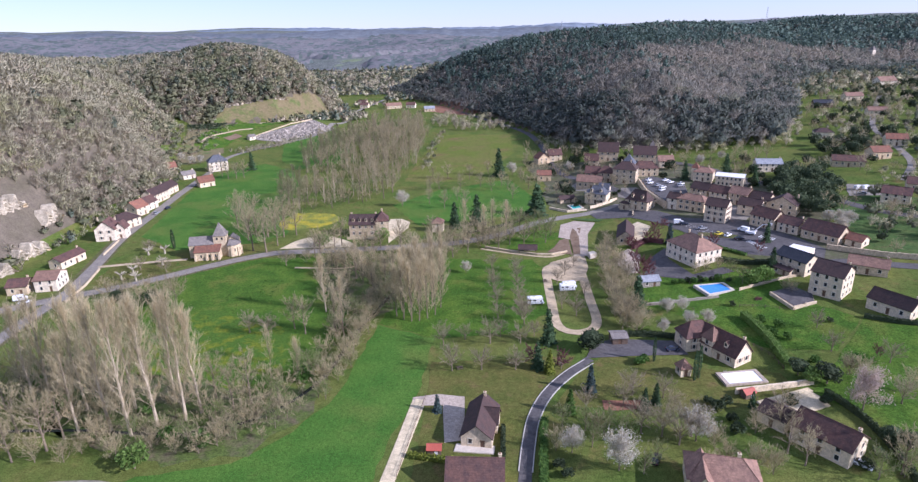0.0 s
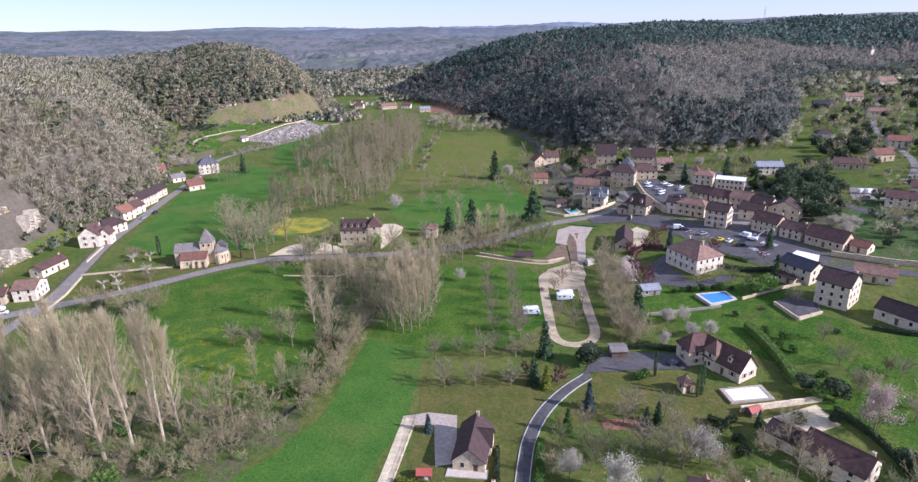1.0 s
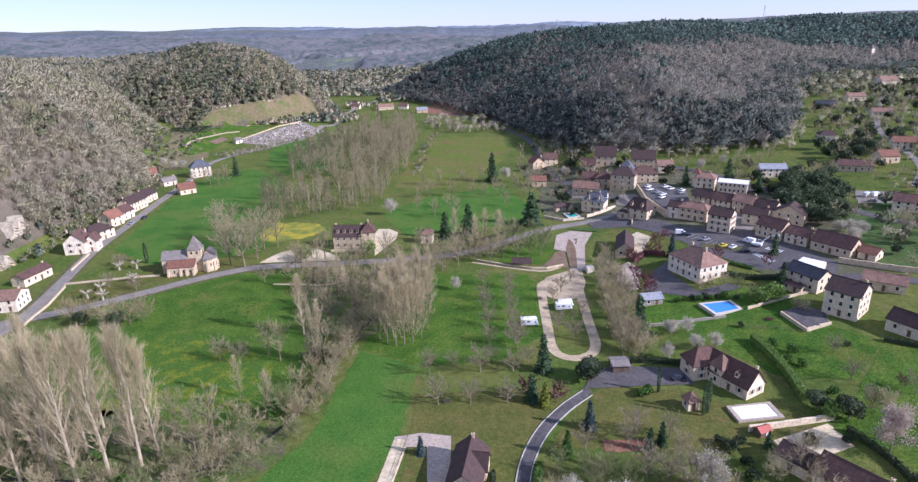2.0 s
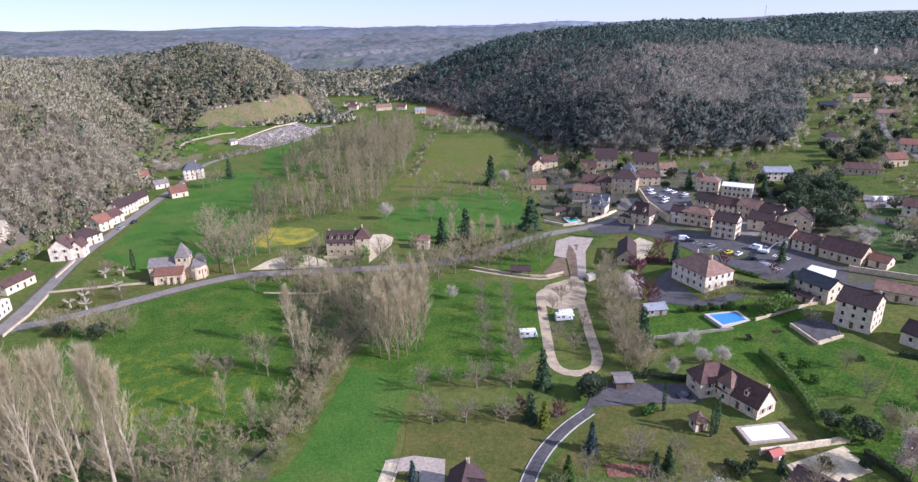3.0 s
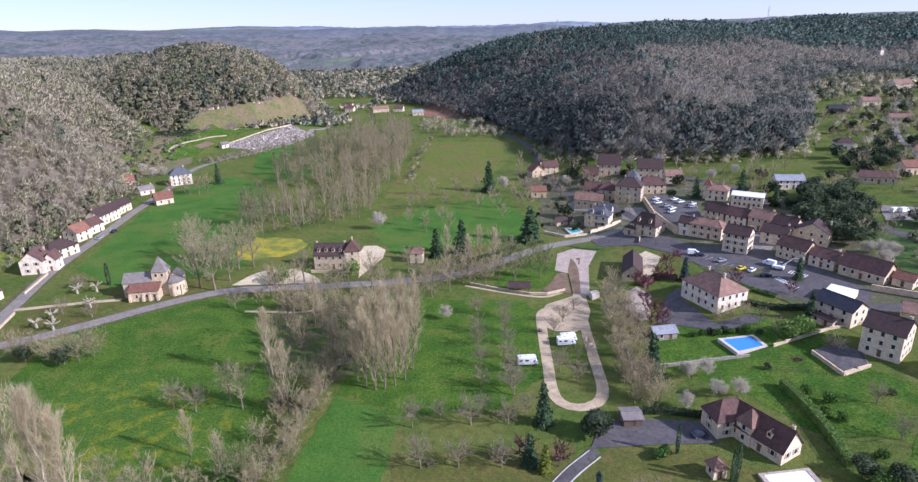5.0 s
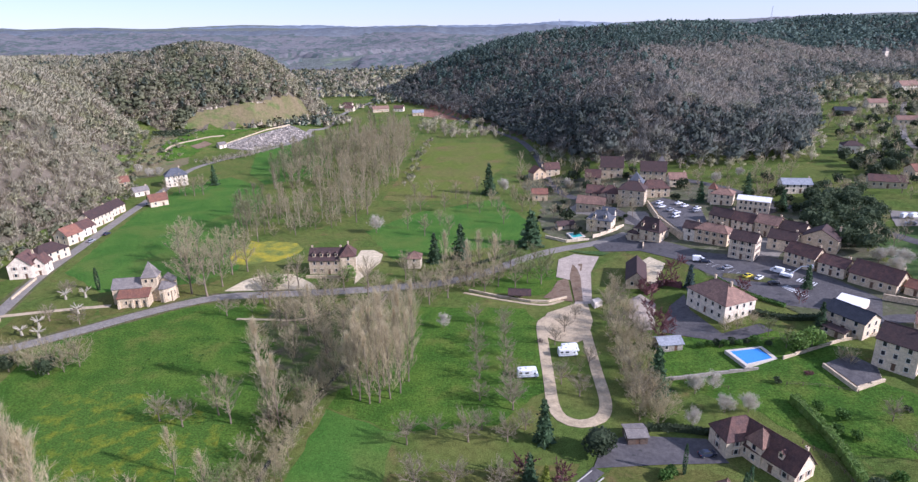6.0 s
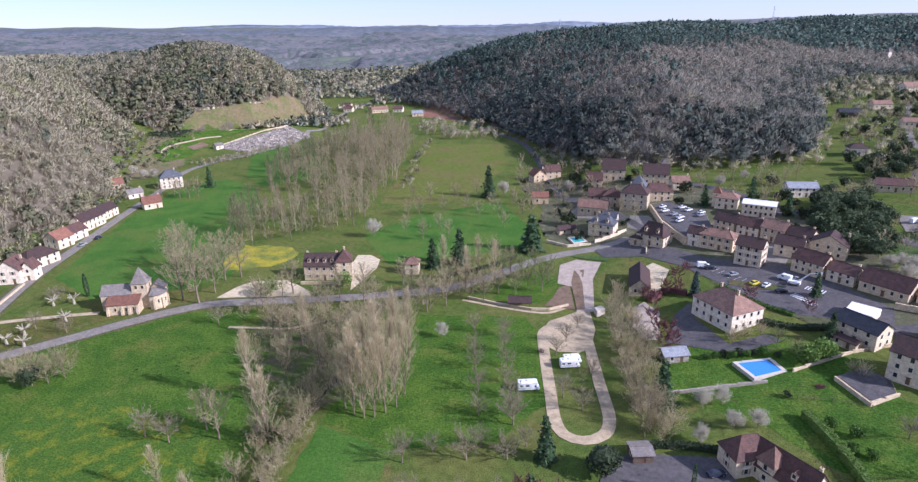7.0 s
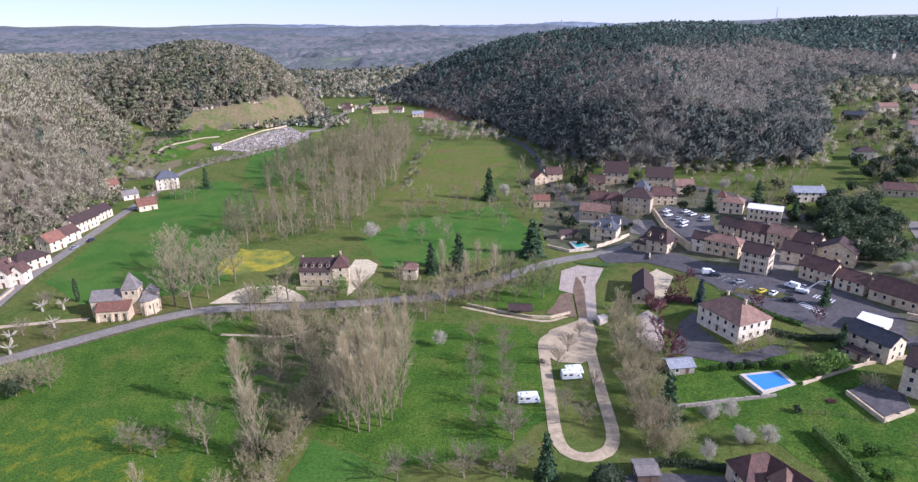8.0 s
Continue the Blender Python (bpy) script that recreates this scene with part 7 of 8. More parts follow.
grove("scrub", "belt of leafless shrubs beside the camper park", [(("shrub_far", "bare_far")[int(tr.random() < 0.25)], x, y, tr.uniform(3.5, 7.5)) for x, y in zip(ux, uy)])
tx, ty = scatter(-100, -72, 203, 232, 2.0, lambda x, y: (inside([(-96, 206), (-76, 212), (-74, 226), (-84, 230), (-94, 220)], x, y) > 0) & (tr.random(x.shape) < 0.45), tr)
tuft = np.repeat(np.stack([tx, ty, height(tx, ty) + 0.15], 1), 9, 0)
tagged(new("grass_tufts", mesh_of("grass_tufts", *leaves(tuft + tr.normal(size=tuft.shape) * (0.3, 0.3, 0.08), 0.24, tr, 0.5), M["hedge"])), "coarse yellow-green grass tufts in the meadow", "grass", kind="stuff")

ux, uy = scatter(-72, -26, 186, 252, 5.4, lambda x, y: (inside([(-68, 246), (-52, 251), (-35, 248), (-30, 225), (-28, 201), (-34, 189), (-41, 192), (-50, 205), (-58, 222)], x, y) > -2) & (tr.random(x.shape) < 0.28), tr)
grove("scrub", "leafless shrubs and saplings in the wet wood", [(("shrub_far", "bare_far", "budding")[int(tr.choice(3, p=(0.62, 0.3, 0.08)))], x, y, tr.uniform(3.0, 8.0)) for x, y in zip(ux, uy)])

# gardens between the village houses
HOUSES = [(o.location.x, o.location.y) for o in bpy.data.objects if o.parent is None and o.name.split(".")[0] in ("house", "turret")]


def clear_of_houses(x, y, gap):
    near = np.min([np.hypot(x - hx_, y - hy_) for hx_, hy_ in HOUSES], axis=0)
    return near > gap


vx, vy = scatter(45, 200, 285, 470, 9.5, lambda x, y: (inside([(48, 330), (60, 318), (84, 340), (100, 372), (150, 330), (190, 300), (200, 340), (180, 385), (130, 412), (70, 470), (44, 460), (40, 390)], x, y) > 0) & clear_of_houses(x, y, 8.5) & (inside([(102, 352), (112, 364), (128, 340), (120, 311), (103, 301)], x, y) < 1), tr)
grove("garden_trees", "bare and evergreen garden trees between the village houses", [(("bare_far", "shrub_far", "bush", "bare_far", "blossom")[int(tr.choice(5, p=(0.4, 0.25, 0.2, 0.12, 0.03)))], x, y, tr.uniform(2.5, 7.5)) for x, y in zip(vx, vy)])
vx, vy = scatter(170, 520, 300, 720, 17, lambda x, y: (inside([(176, 330), (240, 320), (330, 350), (490, 470), (520, 620), (420, 700), (330, 600), (262, 470), (236, 400)], x, y) > 0) & clear_of_houses(x, y, 11), tr)
grove("garden_trees", "mixed trees scattered over the hillside gardens", [(("bare_far", "evergreen_far", "bush", "shrub_far")[int(tr.choice(4, p=(0.5, 0.2, 0.15, 0.15)))], x, y, tr.uniform(4, 9)) for x, y in zip(vx, vy)])
vx, vy = scatter(150, 260, 130, 300, 11, lambda x, y: (inside([(165, 225), (190, 216), (230, 190), (250, 260), (215, 280), (190, 270), (172, 250)], x, y) > 0) & clear_of_houses(x, y, 9), tr)
grove("garden_trees", "trees and scrub on the slope behind the street", [(("bare_far", "evergreen_far", "shrub_far")[int(tr.choice(3, p=(0.5, 0.2, 0.3)))], x, y, tr.uniform(3, 8)) for x, y in zip(vx, vy)])

# trees along the edge of the wood and over the hillside gardens
def loose(name, poly, gap, size, label, weights, shapes=FINE_SHAPES, share=0.7, room=10):
    x, y = scatter(-60, 700, 200, 900, gap, lambda x, y: (inside(poly, x, y) > 0) & (tr.random(x.shape) < share) & clear_of_houses(x, y, room), tr)
    plant(name, x, y, tr.uniform(*size, len(x)), shapes, choose(mix(*[w + 0 * x for w in weights]), tr), WOODS, SHAPE_MAT, label, tr, (0.9, 1.3))


loose("hill_woods", [(300, 575), (345, 660), (420, 745), (560, 860), (650, 800), (540, 680), (440, 690), (390, 640), (345, 590)], 8.5, (7, 12), "dark trees round the houses at the top of the gardens", (0.4, 0.4, 0.7, 0.3), SHAPES, 0.75, 13)
loose("edge_trees", [(56, 500), (88, 448), (160, 406), (224, 412), (258, 470), (290, 545), (278, 548), (246, 490), (215, 432), (165, 424), (100, 466), (66, 545)], 5.5, (3.5, 8.5), "bare saplings and scrub along the edge of the wood", (0.8, 0.4, 0.25, 0.0), FINE_SHAPES, 0.6, 8)
loose("hillside_orchards", [(200, 350), (330, 372), (480, 480), (560, 640), (440, 690), (345, 600), (275, 480), (240, 400)], 10, (3.5, 8.5), "bare fruit trees and shrubs in the hillside gardens", (0.9, 0.6, 0.5, 0.1), FINE_SHAPES, 0.85, 9)
loose("edge_trees", [(176, 250), (196, 292), (236, 338), (286, 350), (290, 280), (240, 225), (205, 215)], 7.5, (3.5, 8), "bare trees and scrub on the bank above the street", (0.9, 0.5, 0.5, 0.0), FINE_SHAPES, 0.75, 9)
loose("hedgerow", [(-36, 430), (-28, 430), (-20, 600), (-30, 610)], 6.0, (2.5, 5.5), "ragged leafless hedgerow along the meadow", (0.8, 0.3, 0.3, 0.0), FINE_SHAPES, 0.7, 5)


# ---- pools, walls, vehicles and small things ----
th = np.random.default_rng(5)


def quad_slab(poly, z0, z1):
    bm = bmesh.new()
    a, b = [bm.verts.new((x, y, z0)) for x, y in poly], [bm.verts.new((x, y, z1)) for x, y in poly]
    bm.faces.new(b), bm.faces.new(a[::-1])
    for k in range(len(poly)):
        bm.faces.new((a[k], a[(k + 1) % len(poly)], b[(k + 1) % len(poly)], b[k]))
    bmesh.ops.recalc_face_normals(bm, faces=bm.faces)
    return bm


def shrink(poly, d):
    c = Vector((sum(p[0] for p in poly) / len(poly), sum(p[1] for p in poly) / len(poly)))
    out = []
    for p in poly:
        v = Vector(p) - c
        out.append(tuple(c + v * (1 - d * 1.3 / v.length)))
    return out


def pool(poly, water, label, water_label, rim=1.1, coping="coping", steps_=True):
    cx_, cy_ = sum(p[0] for p in poly) / 4, sum(p[1] for p in poly) / 4
    z = sum(float(height(*p)) for p in poly) / 4 + 0.5
    root = empty("swimming_pool", cx_, cy_, z, 0, label, "pool")
    rel = [(x - cx_, y - cy_) for x, y in poly]
    inn = shrink(rel, rim)
    for k in range(4):
        j = (k + 1) % 4
        part("coping", quad_slab([rel[k], rel[j], inn[j], inn[k]], -1.6, 0.12), M[coping], root)
    part("water", quad_slab(inn, -0.5, -0.02), M[water], root, water_label)
    for k, j in ((0, 1),):
        bm = bmesh.new()
        p0 = Vector((*inn[k], 0)).lerp(Vector((*inn[j], 0)), 0.12)
        for s in (0, 0.5):
            rod(bm, p0 + Vector((s, 0.2, -0.3)), p0 + Vector((s, 0.2, 0.9)), 0.03)
            rod(bm, p0 + Vector((s, 0.2, 0.9)), p0 + Vector((s, 0.8, 0.1)), 0.03)
        part("ladder", bm, M["steel"], root)
    return root


pool([(86.2, 210.5), (98.6, 212.6), (99.8, 205.0), (88.6, 201.2)], "water", "blue garden swimming pool with pale stone surround", "bright blue water")
pool([(71.6, 150.4), (84.0, 152.0), (84.6, 145.2), (72.2, 143.8)], "cover", "rectangular pool closed by a white cover", "white pool cover", rim=1.0, coping="concrete")
pool([(56.8, 330.0), (63.5, 331.6), (65.2, 324.0), (58.3, 321.4)], "water_green", "small turquoise pool beside a low house", "turquoise water", rim=0.9)


def wall_run(pts, h, w, material, label, category="wall", name="garden_wall", cap=None):
    """A free-standing wall along a line, with coping stones."""
    root = empty(name, pts[0][0], pts[0][1], float(height(*pts[0])), 0, label, category)
    o = Vector(root.location)
    for (ax, ay), (bx, by) in zip(pts, pts[1:]):
        n = max(1, int(math.hypot(bx - ax, by - ay) / 4))
        for k in range(n):
            a, b = Vector((ax, ay, 0)).lerp(Vector((bx, by, 0)), k / n), Vector((ax, ay, 0)).lerp(Vector((bx, by, 0)), (k + 1) / n)
            a.z, b.z = float(height(a.x, a.y)), float(height(b.x, b.y))
            d = (b - a)
            ang, zz = math.atan2(d.y, d.x), min(a.z, b.z)
            bm = boxed(0, 0, -0.6, d.xy.length + 0.02, w, h + 0.6 + th.uniform(-0.04, 0.04), 0.03)
            part("wall_section", bm, M[material], root, loc=((a + b) / 2 - o).xy.to_3d() + Vector((0, 0, zz - o.z)), rz=ang)
            part("coping_stone", boxed(0, 0, h + 0.03, d.xy.length, w + 0.12, 0.1, 0.02), M[cap or material], root, loc=((a + b) / 2 - o).xy.to_3d() + Vector((0, 0, zz - o.z)), rz=ang)
    return root


wall_run([(73.2, 140.4), (96.2, 143.6)], 1.7, 0.5, "render_", "cream wall at the back of a paved terrace")
wall_run([(60, 197.0), (79, 199.5), (92, 200.5)], 1.0, 0.45, "grey_stone", "low dry stone garden wall", cap="grey_stone")
wall_run([(103.0, 354.0), (101.2, 330), (104.0, 304.0)], 3.2, 0.6, "limestone", "high stone retaining wall of the car park terrace")
wall_run([(68, 321), (80, 327), (85, 331)], 1.8, 0.5, "render_", "cream wall along the village street")
wall_run([(46, 326), (55, 318.5), (66, 319.5)], 1.2, 0.5, "render_", "pale wall along the road by the small pool")
wall_run([(8, 263.5), (19, 257.5), (31, 252.5), (37.5, 252), (45, 255.5)], 0.8, 0.5, "limestone", "low pale wall curving along the park meadow")
wall_run([(109.9, 199.4), (112.0, 186.9), (121.8, 190.4)], 1.2, 0.4, "limestone", "low cream wall round a raised terrace")
wall_run([(101, 204.5), (122.2, 212.0), (138, 214.5)], 1.0, 0.4, "limestone", "garden wall beside the pool lawn")
wall_run([(150, 236), (166, 224), (186, 214)], 2.2, 0.5, "limestone", "stone wall along the street below the slope")
wall_run([(-157, 209), (-159.0, 226), (-163.5, 244)], 0.8, 0.4, "limestone", "low pale roadside wall")
wall_run([(-172, 262), (-176, 283)], 0.9, 0.4, "limestone", "low pale wall beside the valley road")
wall_run([(-209, 586), (-183, 631), (-165, 651)], 1.0, 0.6, "limestone", "pale cemetery wall against the bank")
wall_run([(86, 300), (88, 306.5), (82.5, 316)], 1.1, 0.4, "limestone", "low stone wall round a corner yard")
wall_run([(-60, 279.5), (-45, 279.0)], 1.1, 0.4, "limestone", "stone wall before the manor")


def terrace(poly, h, top, side, label, name="terrace"):
    cx_, cy_ = sum(p[0] for p in poly) / len(poly), sum(p[1] for p in poly) / len(poly)
    z = float(height(cx_, cy_))
    root = empty(name, cx_, cy_, z, 0, label, "terrace")
    rel = [(x - cx_, y - cy_) for x, y in poly]
    part("base", quad_slab(rel, -2.5, h - 0.14), M[side], root)
    part("paving", quad_slab(shrink(rel, 0.12), h - 0.136, h), M[top], root)
    return root


terrace([(77.2, 136.2), (94.6, 142.6), (95.6, 133.4), (84.6, 129.6), (78.4, 127.6)], 0.35, "chalk", "render_", "pale paved terrace behind the cream house")
terrace([(110.5, 199.5), (120.5, 204.5), (124.0, 197), (121.5, 191), (112.5, 187.5)], 0.8, "asphalt", "limestone", "raised dark paved terrace before the tall house")
terrace([(104, 352.5), (113.6, 362), (126, 340), (119.5, 313), (104.4, 303.5), (102.2, 330)], 2.6, "asphalt", "limestone", "raised asphalt car park above a stone retaining wall")
terrace([(137.0, 238.2), (143, 232.0), (136.6, 226.4), (131.4, 232.6)], 3.0, "tarp", "white", "flat white roof of a low annex", name="flat_annex")
terrace([(53.6, 246.0), (57.0, 248.6), (56.0, 251.0), (53.2, 249.6)], 2.2, "coping", "coping", "small cream service kiosk at the camper park", name="kiosk")
terrace([(-4.2, 117.6), (5.6, 116.4), (6.0, 119.4), (-3.6, 120.6)], 0.3, "coping", "coping", "pale paved porch before the cottage", name="porch")


# vehicles
def wheel_meshes():
    tyre = rod(bmesh.new(), (0, -0.1, 0), (0, 0.1, 0), 0.33, sides=14)
    rim = rod(bmesh.new(), (0, -0.11, 0), (0, 0.11, 0), 0.19, sides=10)
    return solid("tyre", tyre, M["rubber"]), solid("rim", rim, M["steel"])


TYRE, RIM = wheel_meshes()


def wheels(root, xs, y, size=1.0):
    for x in xs:
        for s in (-1, 1):
            t = part("wheel", TYRE, None, root, "black tyre with steel rim", loc=(x, s * y, 0.33 * size))
            t.scale = (size, 1, size)
            part("rim", RIM, None, t)


def hull(profile, half, taper=1.0, z_mid=None):
    """A body from a side outline, (x, z) pairs, narrowed towards its top."""
    bm = bmesh.new()
    top = max(z for _, z in profile)
    rows = []
    for s in (-1, -0.86, 0.86, 1):
        row = []
        for x, z in profile:
            inset = 1.0 if abs(s) < 1 else 0.94
            k = half * (1 - (1 - taper) * max(0, (z - (z_mid or 0)) / (top - (z_mid or 0))))
            row.append(bm.verts.new((x * inset, s * k, z if abs(s) < 1 else z * 0.97 + 0.02)))
        rows.append(row)
    n = len(profile)
    for a, b in zip(rows, rows[1:]):
        for j in range(n):
            bm.faces.new((a[j], a[(j + 1) % n], b[(j + 1) % n], b[j]))
    bm.faces.new(rows[0]), bm.faces.new(rows[-1][::-1])
    bmesh.ops.recalc_face_normals(bm, faces=bm.faces)
    return bm


def car(x, y, rot, paint, label, van=False, lift=0.0):
    root = empty("van" if van else "car", x, y, float(height(x, y)) + 0.2 + lift, rot, label, "van" if van else "car", "parked cars")
    if van:
        body = [(-2.4, 0.3), (-2.45, 1.0), (-2.4, 2.1), (-2.2, 2.25), (0.9, 2.25), (1.5, 1.5), (2.4, 1.15), (2.5, 0.6), (2.45, 0.3)]
        glassy = [(0.98, 1.5), (0.95, 2.1), (1.02, 2.1), (1.5, 1.5)]
        half = 0.95
    else:
        body = [(-2.1, 0.3), (-2.15, 0.75), (-2.0, 1.0), (-1.2, 1.05), (1.0, 1.0), (1.95, 0.85), (2.1, 0.6), (2.05, 0.3)]
        glassy = [(-1.75, 1.0), (-1.25, 1.42), (-0.9, 1.47), (0.25, 1.45), (1.05, 1.0)]
        half = 0.86
    part("body", shared(("car", van, paint), lambda: solid("body", hull(body, half, 0.92 if van else 0.98), M[paint])), None, root)
    g = part("glazing", shared(("glass", van), lambda: solid("glazing", hull(glassy, half * (0.9 if van else 0.88), 0.82, 1.0), M["glass"])), None, root)
    if not van:
        part("car_roof", shared(("roof", paint), lambda: solid("car_roof", boxed(-0.35, 0, 1.45, 1.3, 1.2, 0.05, 0.02), M[paint])), None, g)
    else:
        for s in (-1, 1):
            part("side_window", shared("vanwin", lambda: solid("side_window", boxed(0, 0, 0, 0.8, 0.03, 0.5, 0.01), M["glass"])), None, root, loc=(0.55, s * 0.92, 1.35))
    for s in (-1, 1):
        part("headlight", shared("headlight", lambda: solid("headlight", boxed(0, 0, 0, 0.12, 0.3, 0.15, 0.02), M["lamp_glass"])), None, root, loc=(2.4 if van else 2.0, s * 0.6, 0.66))
        part("tail_light", shared("taillight", lambda: solid("tail_light", boxed(0, 0, 0, 0.08, 0.22, 0.2, 0.02), M["car_red"])), None, root, loc=(-2.42 if van else -2.08, s * 0.66, 0.7))
    wheels(root, (-1.3, 1.3), half - 0.08)
    return root


def motorhome(x, y, rot, label, size=1.0):
    root = empty("motorhome", x, y, float(height(x, y)) + 0.08, rot, label, "motorhome", "motorhomes")
    root.scale = (size, size, size)
    body = [(-3.1, 0.5), (-3.15, 2.6), (-3.0, 2.85), (1.3, 2.9), (2.35, 2.85), (2.6, 2.45), (2.4, 2.0), (1.85, 1.9), (1.6, 1.4), (1.55, 0.5)]
    part("body", hull(body, 1.12, 0.97), M["car_white"], root, "white coachwork with overcab berth")
    cab = part("cab", hull([(1.5, 0.45), (1.5, 1.9), (1.95, 1.9), (2.45, 1.3), (3.0, 1.1), (3.1, 0.75), (3.05, 0.45)], 0.98, 0.9, 1.1), M["car_white"], root)
    part("windscreen", boxed(2.22, 0, 1.26, 0.06, 1.5, 0.75, 0.01, Matrix.Rotation(radians(-40), 4, "Y")), M["glass"], cab)
    for s in (-1, 1):
        part("cab_window", boxed(1.85, s * 0.95, 1.25, 0.6, 0.04, 0.5, 0.01), M["glass"], cab)
        part("headlight", boxed(3.02, s * 0.7, 0.75, 0.12, 0.3, 0.2, 0.02), M["lamp_glass"], cab)
        for k, w_ in ((-2.2, 0.9), (-0.4, 1.1)):
            part("window", boxed(k, s * 1.1, 1.55, w_, 0.06, 0.55, 0.02), M["glass"], root)
        part("stripe", boxed(-0.8, s * 1.115, 1.05, 4.4, 0.03, 0.12), M["car_grey"], root, "grey stripe")
    part("door", boxed(0.75, -1.12, 0.6, 0.65, 0.05, 1.8, 0.02), M["tarp"], root)
    for k in (-2.2, -0.6):
        part("roof_hatch", boxed(k, 0, 2.84, 0.6, 0.6, 0.14, 0.03), M["car_grey"], root, "grey roof hatch")
    part("awning", boxed(-0.9, -1.16, 2.45, 3.6, 0.14, 0.14, 0.03), M["tarp"], root)
    wheels(root, (-1.7, 2.25), 0.95)
    return root


motorhome(24.7, 201.0, 3, "white motorhome parked on the park meadow")
motorhome(38.4, 212.8, 5, "white motorhome with roof box parked inside the loop", 0.98)
motorhome(39.6, 215.4, 5, "second white motorhome parked beside another", 0.9)
car(104.9, 277.5, -10, "car_dark", "dark blue car parked by the square")
car(103.0, 279.6, -10, "car_white", "small white van parked by the square", True)
car(111.0, 270, 20, "car_grey", "silver car parked on the square")
car(115.2, 261.2, 30, "car_yellow", "yellow car parked on the square")
car(118.4, 258.8, 40, "car_white", "white car parked on the square")
car(127.2, 263.2, 130, "car_white", "white van beside the planted island", True)
car(121.3, 253.4, 5, "car_black", "black car parked at the island's edge")
car(130.6, 262.0, 120, "car_grey", "grey car parked by the terrace")
for (px_, py_), col, lab in zip(((107.6, 348.5), (106.6, 341.5), (109, 335.5), (110.4, 330.5), (118.4, 342), (123.0, 337.6), (121.2, 333.4), (108.2, 325.0), (117.0, 347)), ("car_white", "car_white", "car_grey", "car_white", "car_white", "car_white", "car_grey", "car_white", "car_white"),
                                ("white", "white", "silver", "white", "white", "white", "silver", "white", "white")):
    c = car(px_, py_, 30 + th.uniform(-8, 8), col, lab + " car parked on the raised car park")
    c.location.z = float(height(114, 333)) + 2.85
car(206, 309, 20, "car_white", "white van parked among the hillside houses", True)
car(209.6, 308.2, 20, "car_white", "white camper van parked among the hillside houses", True)
car(203, 300.6, 160, "car_grey", "silver car parked below the vans")
car(173, 301.6, -60, "car_black", "dark car on the upper street")
car(89.6, 110.2, -48, "car_white", "white estate car beside the terraced house")
car(43.5, 113.2, 60, "car_black", "black car in a garden drive")
car(63.8, 164.8, 10, "car_dark", "dark blue car parked by the villa")
car(-180.2, 331.0, 80, "car_grey", "grey car parked along the valley road")
car(-178.6, 342.0, 82, "car_dark", "dark car parked along the valley road")
car(-184.6, 399, 80, "car_grey", "silver car parked on the valley road")
car(-176.6, 212, 20, "car_white", "white van beside the cliff houses", True)
car(-172.8, 209, 20, "car_white", "white car beside the cliff houses")
car(-148.6, 605, 64, "car_dark", "dark car passing the cemetery")


def boom_lift(x, y, rot):
    root = empty("boom_lift", x, y, float(height(x, y)) + 0.25, rot, "white boom lift working beside the inn", "machine")
    part("chassis", boxed(0, 0, 0.4, 4.2, 1.9, 1.0, 0.08), M["car_white"], root)
    part("boom", rod(rod(bmesh.new(), (-1.2, 0, 1.5), (-4.6, 0, 5.4), 0.22, sides=8), (-4.6, 0, 5.4), (-7.4, 0, 6.2), 0.15, sides=8), M["car_white"], root)
    part("basket", boxed(-7.8, 0, 5.6, 1.0, 1.6, 1.0, 0.05), M["car_grey"], root)
    wheels(root, (-1.4, 1.4), 0.95, 1.2)


boom_lift(128.4, 258.6, 140)


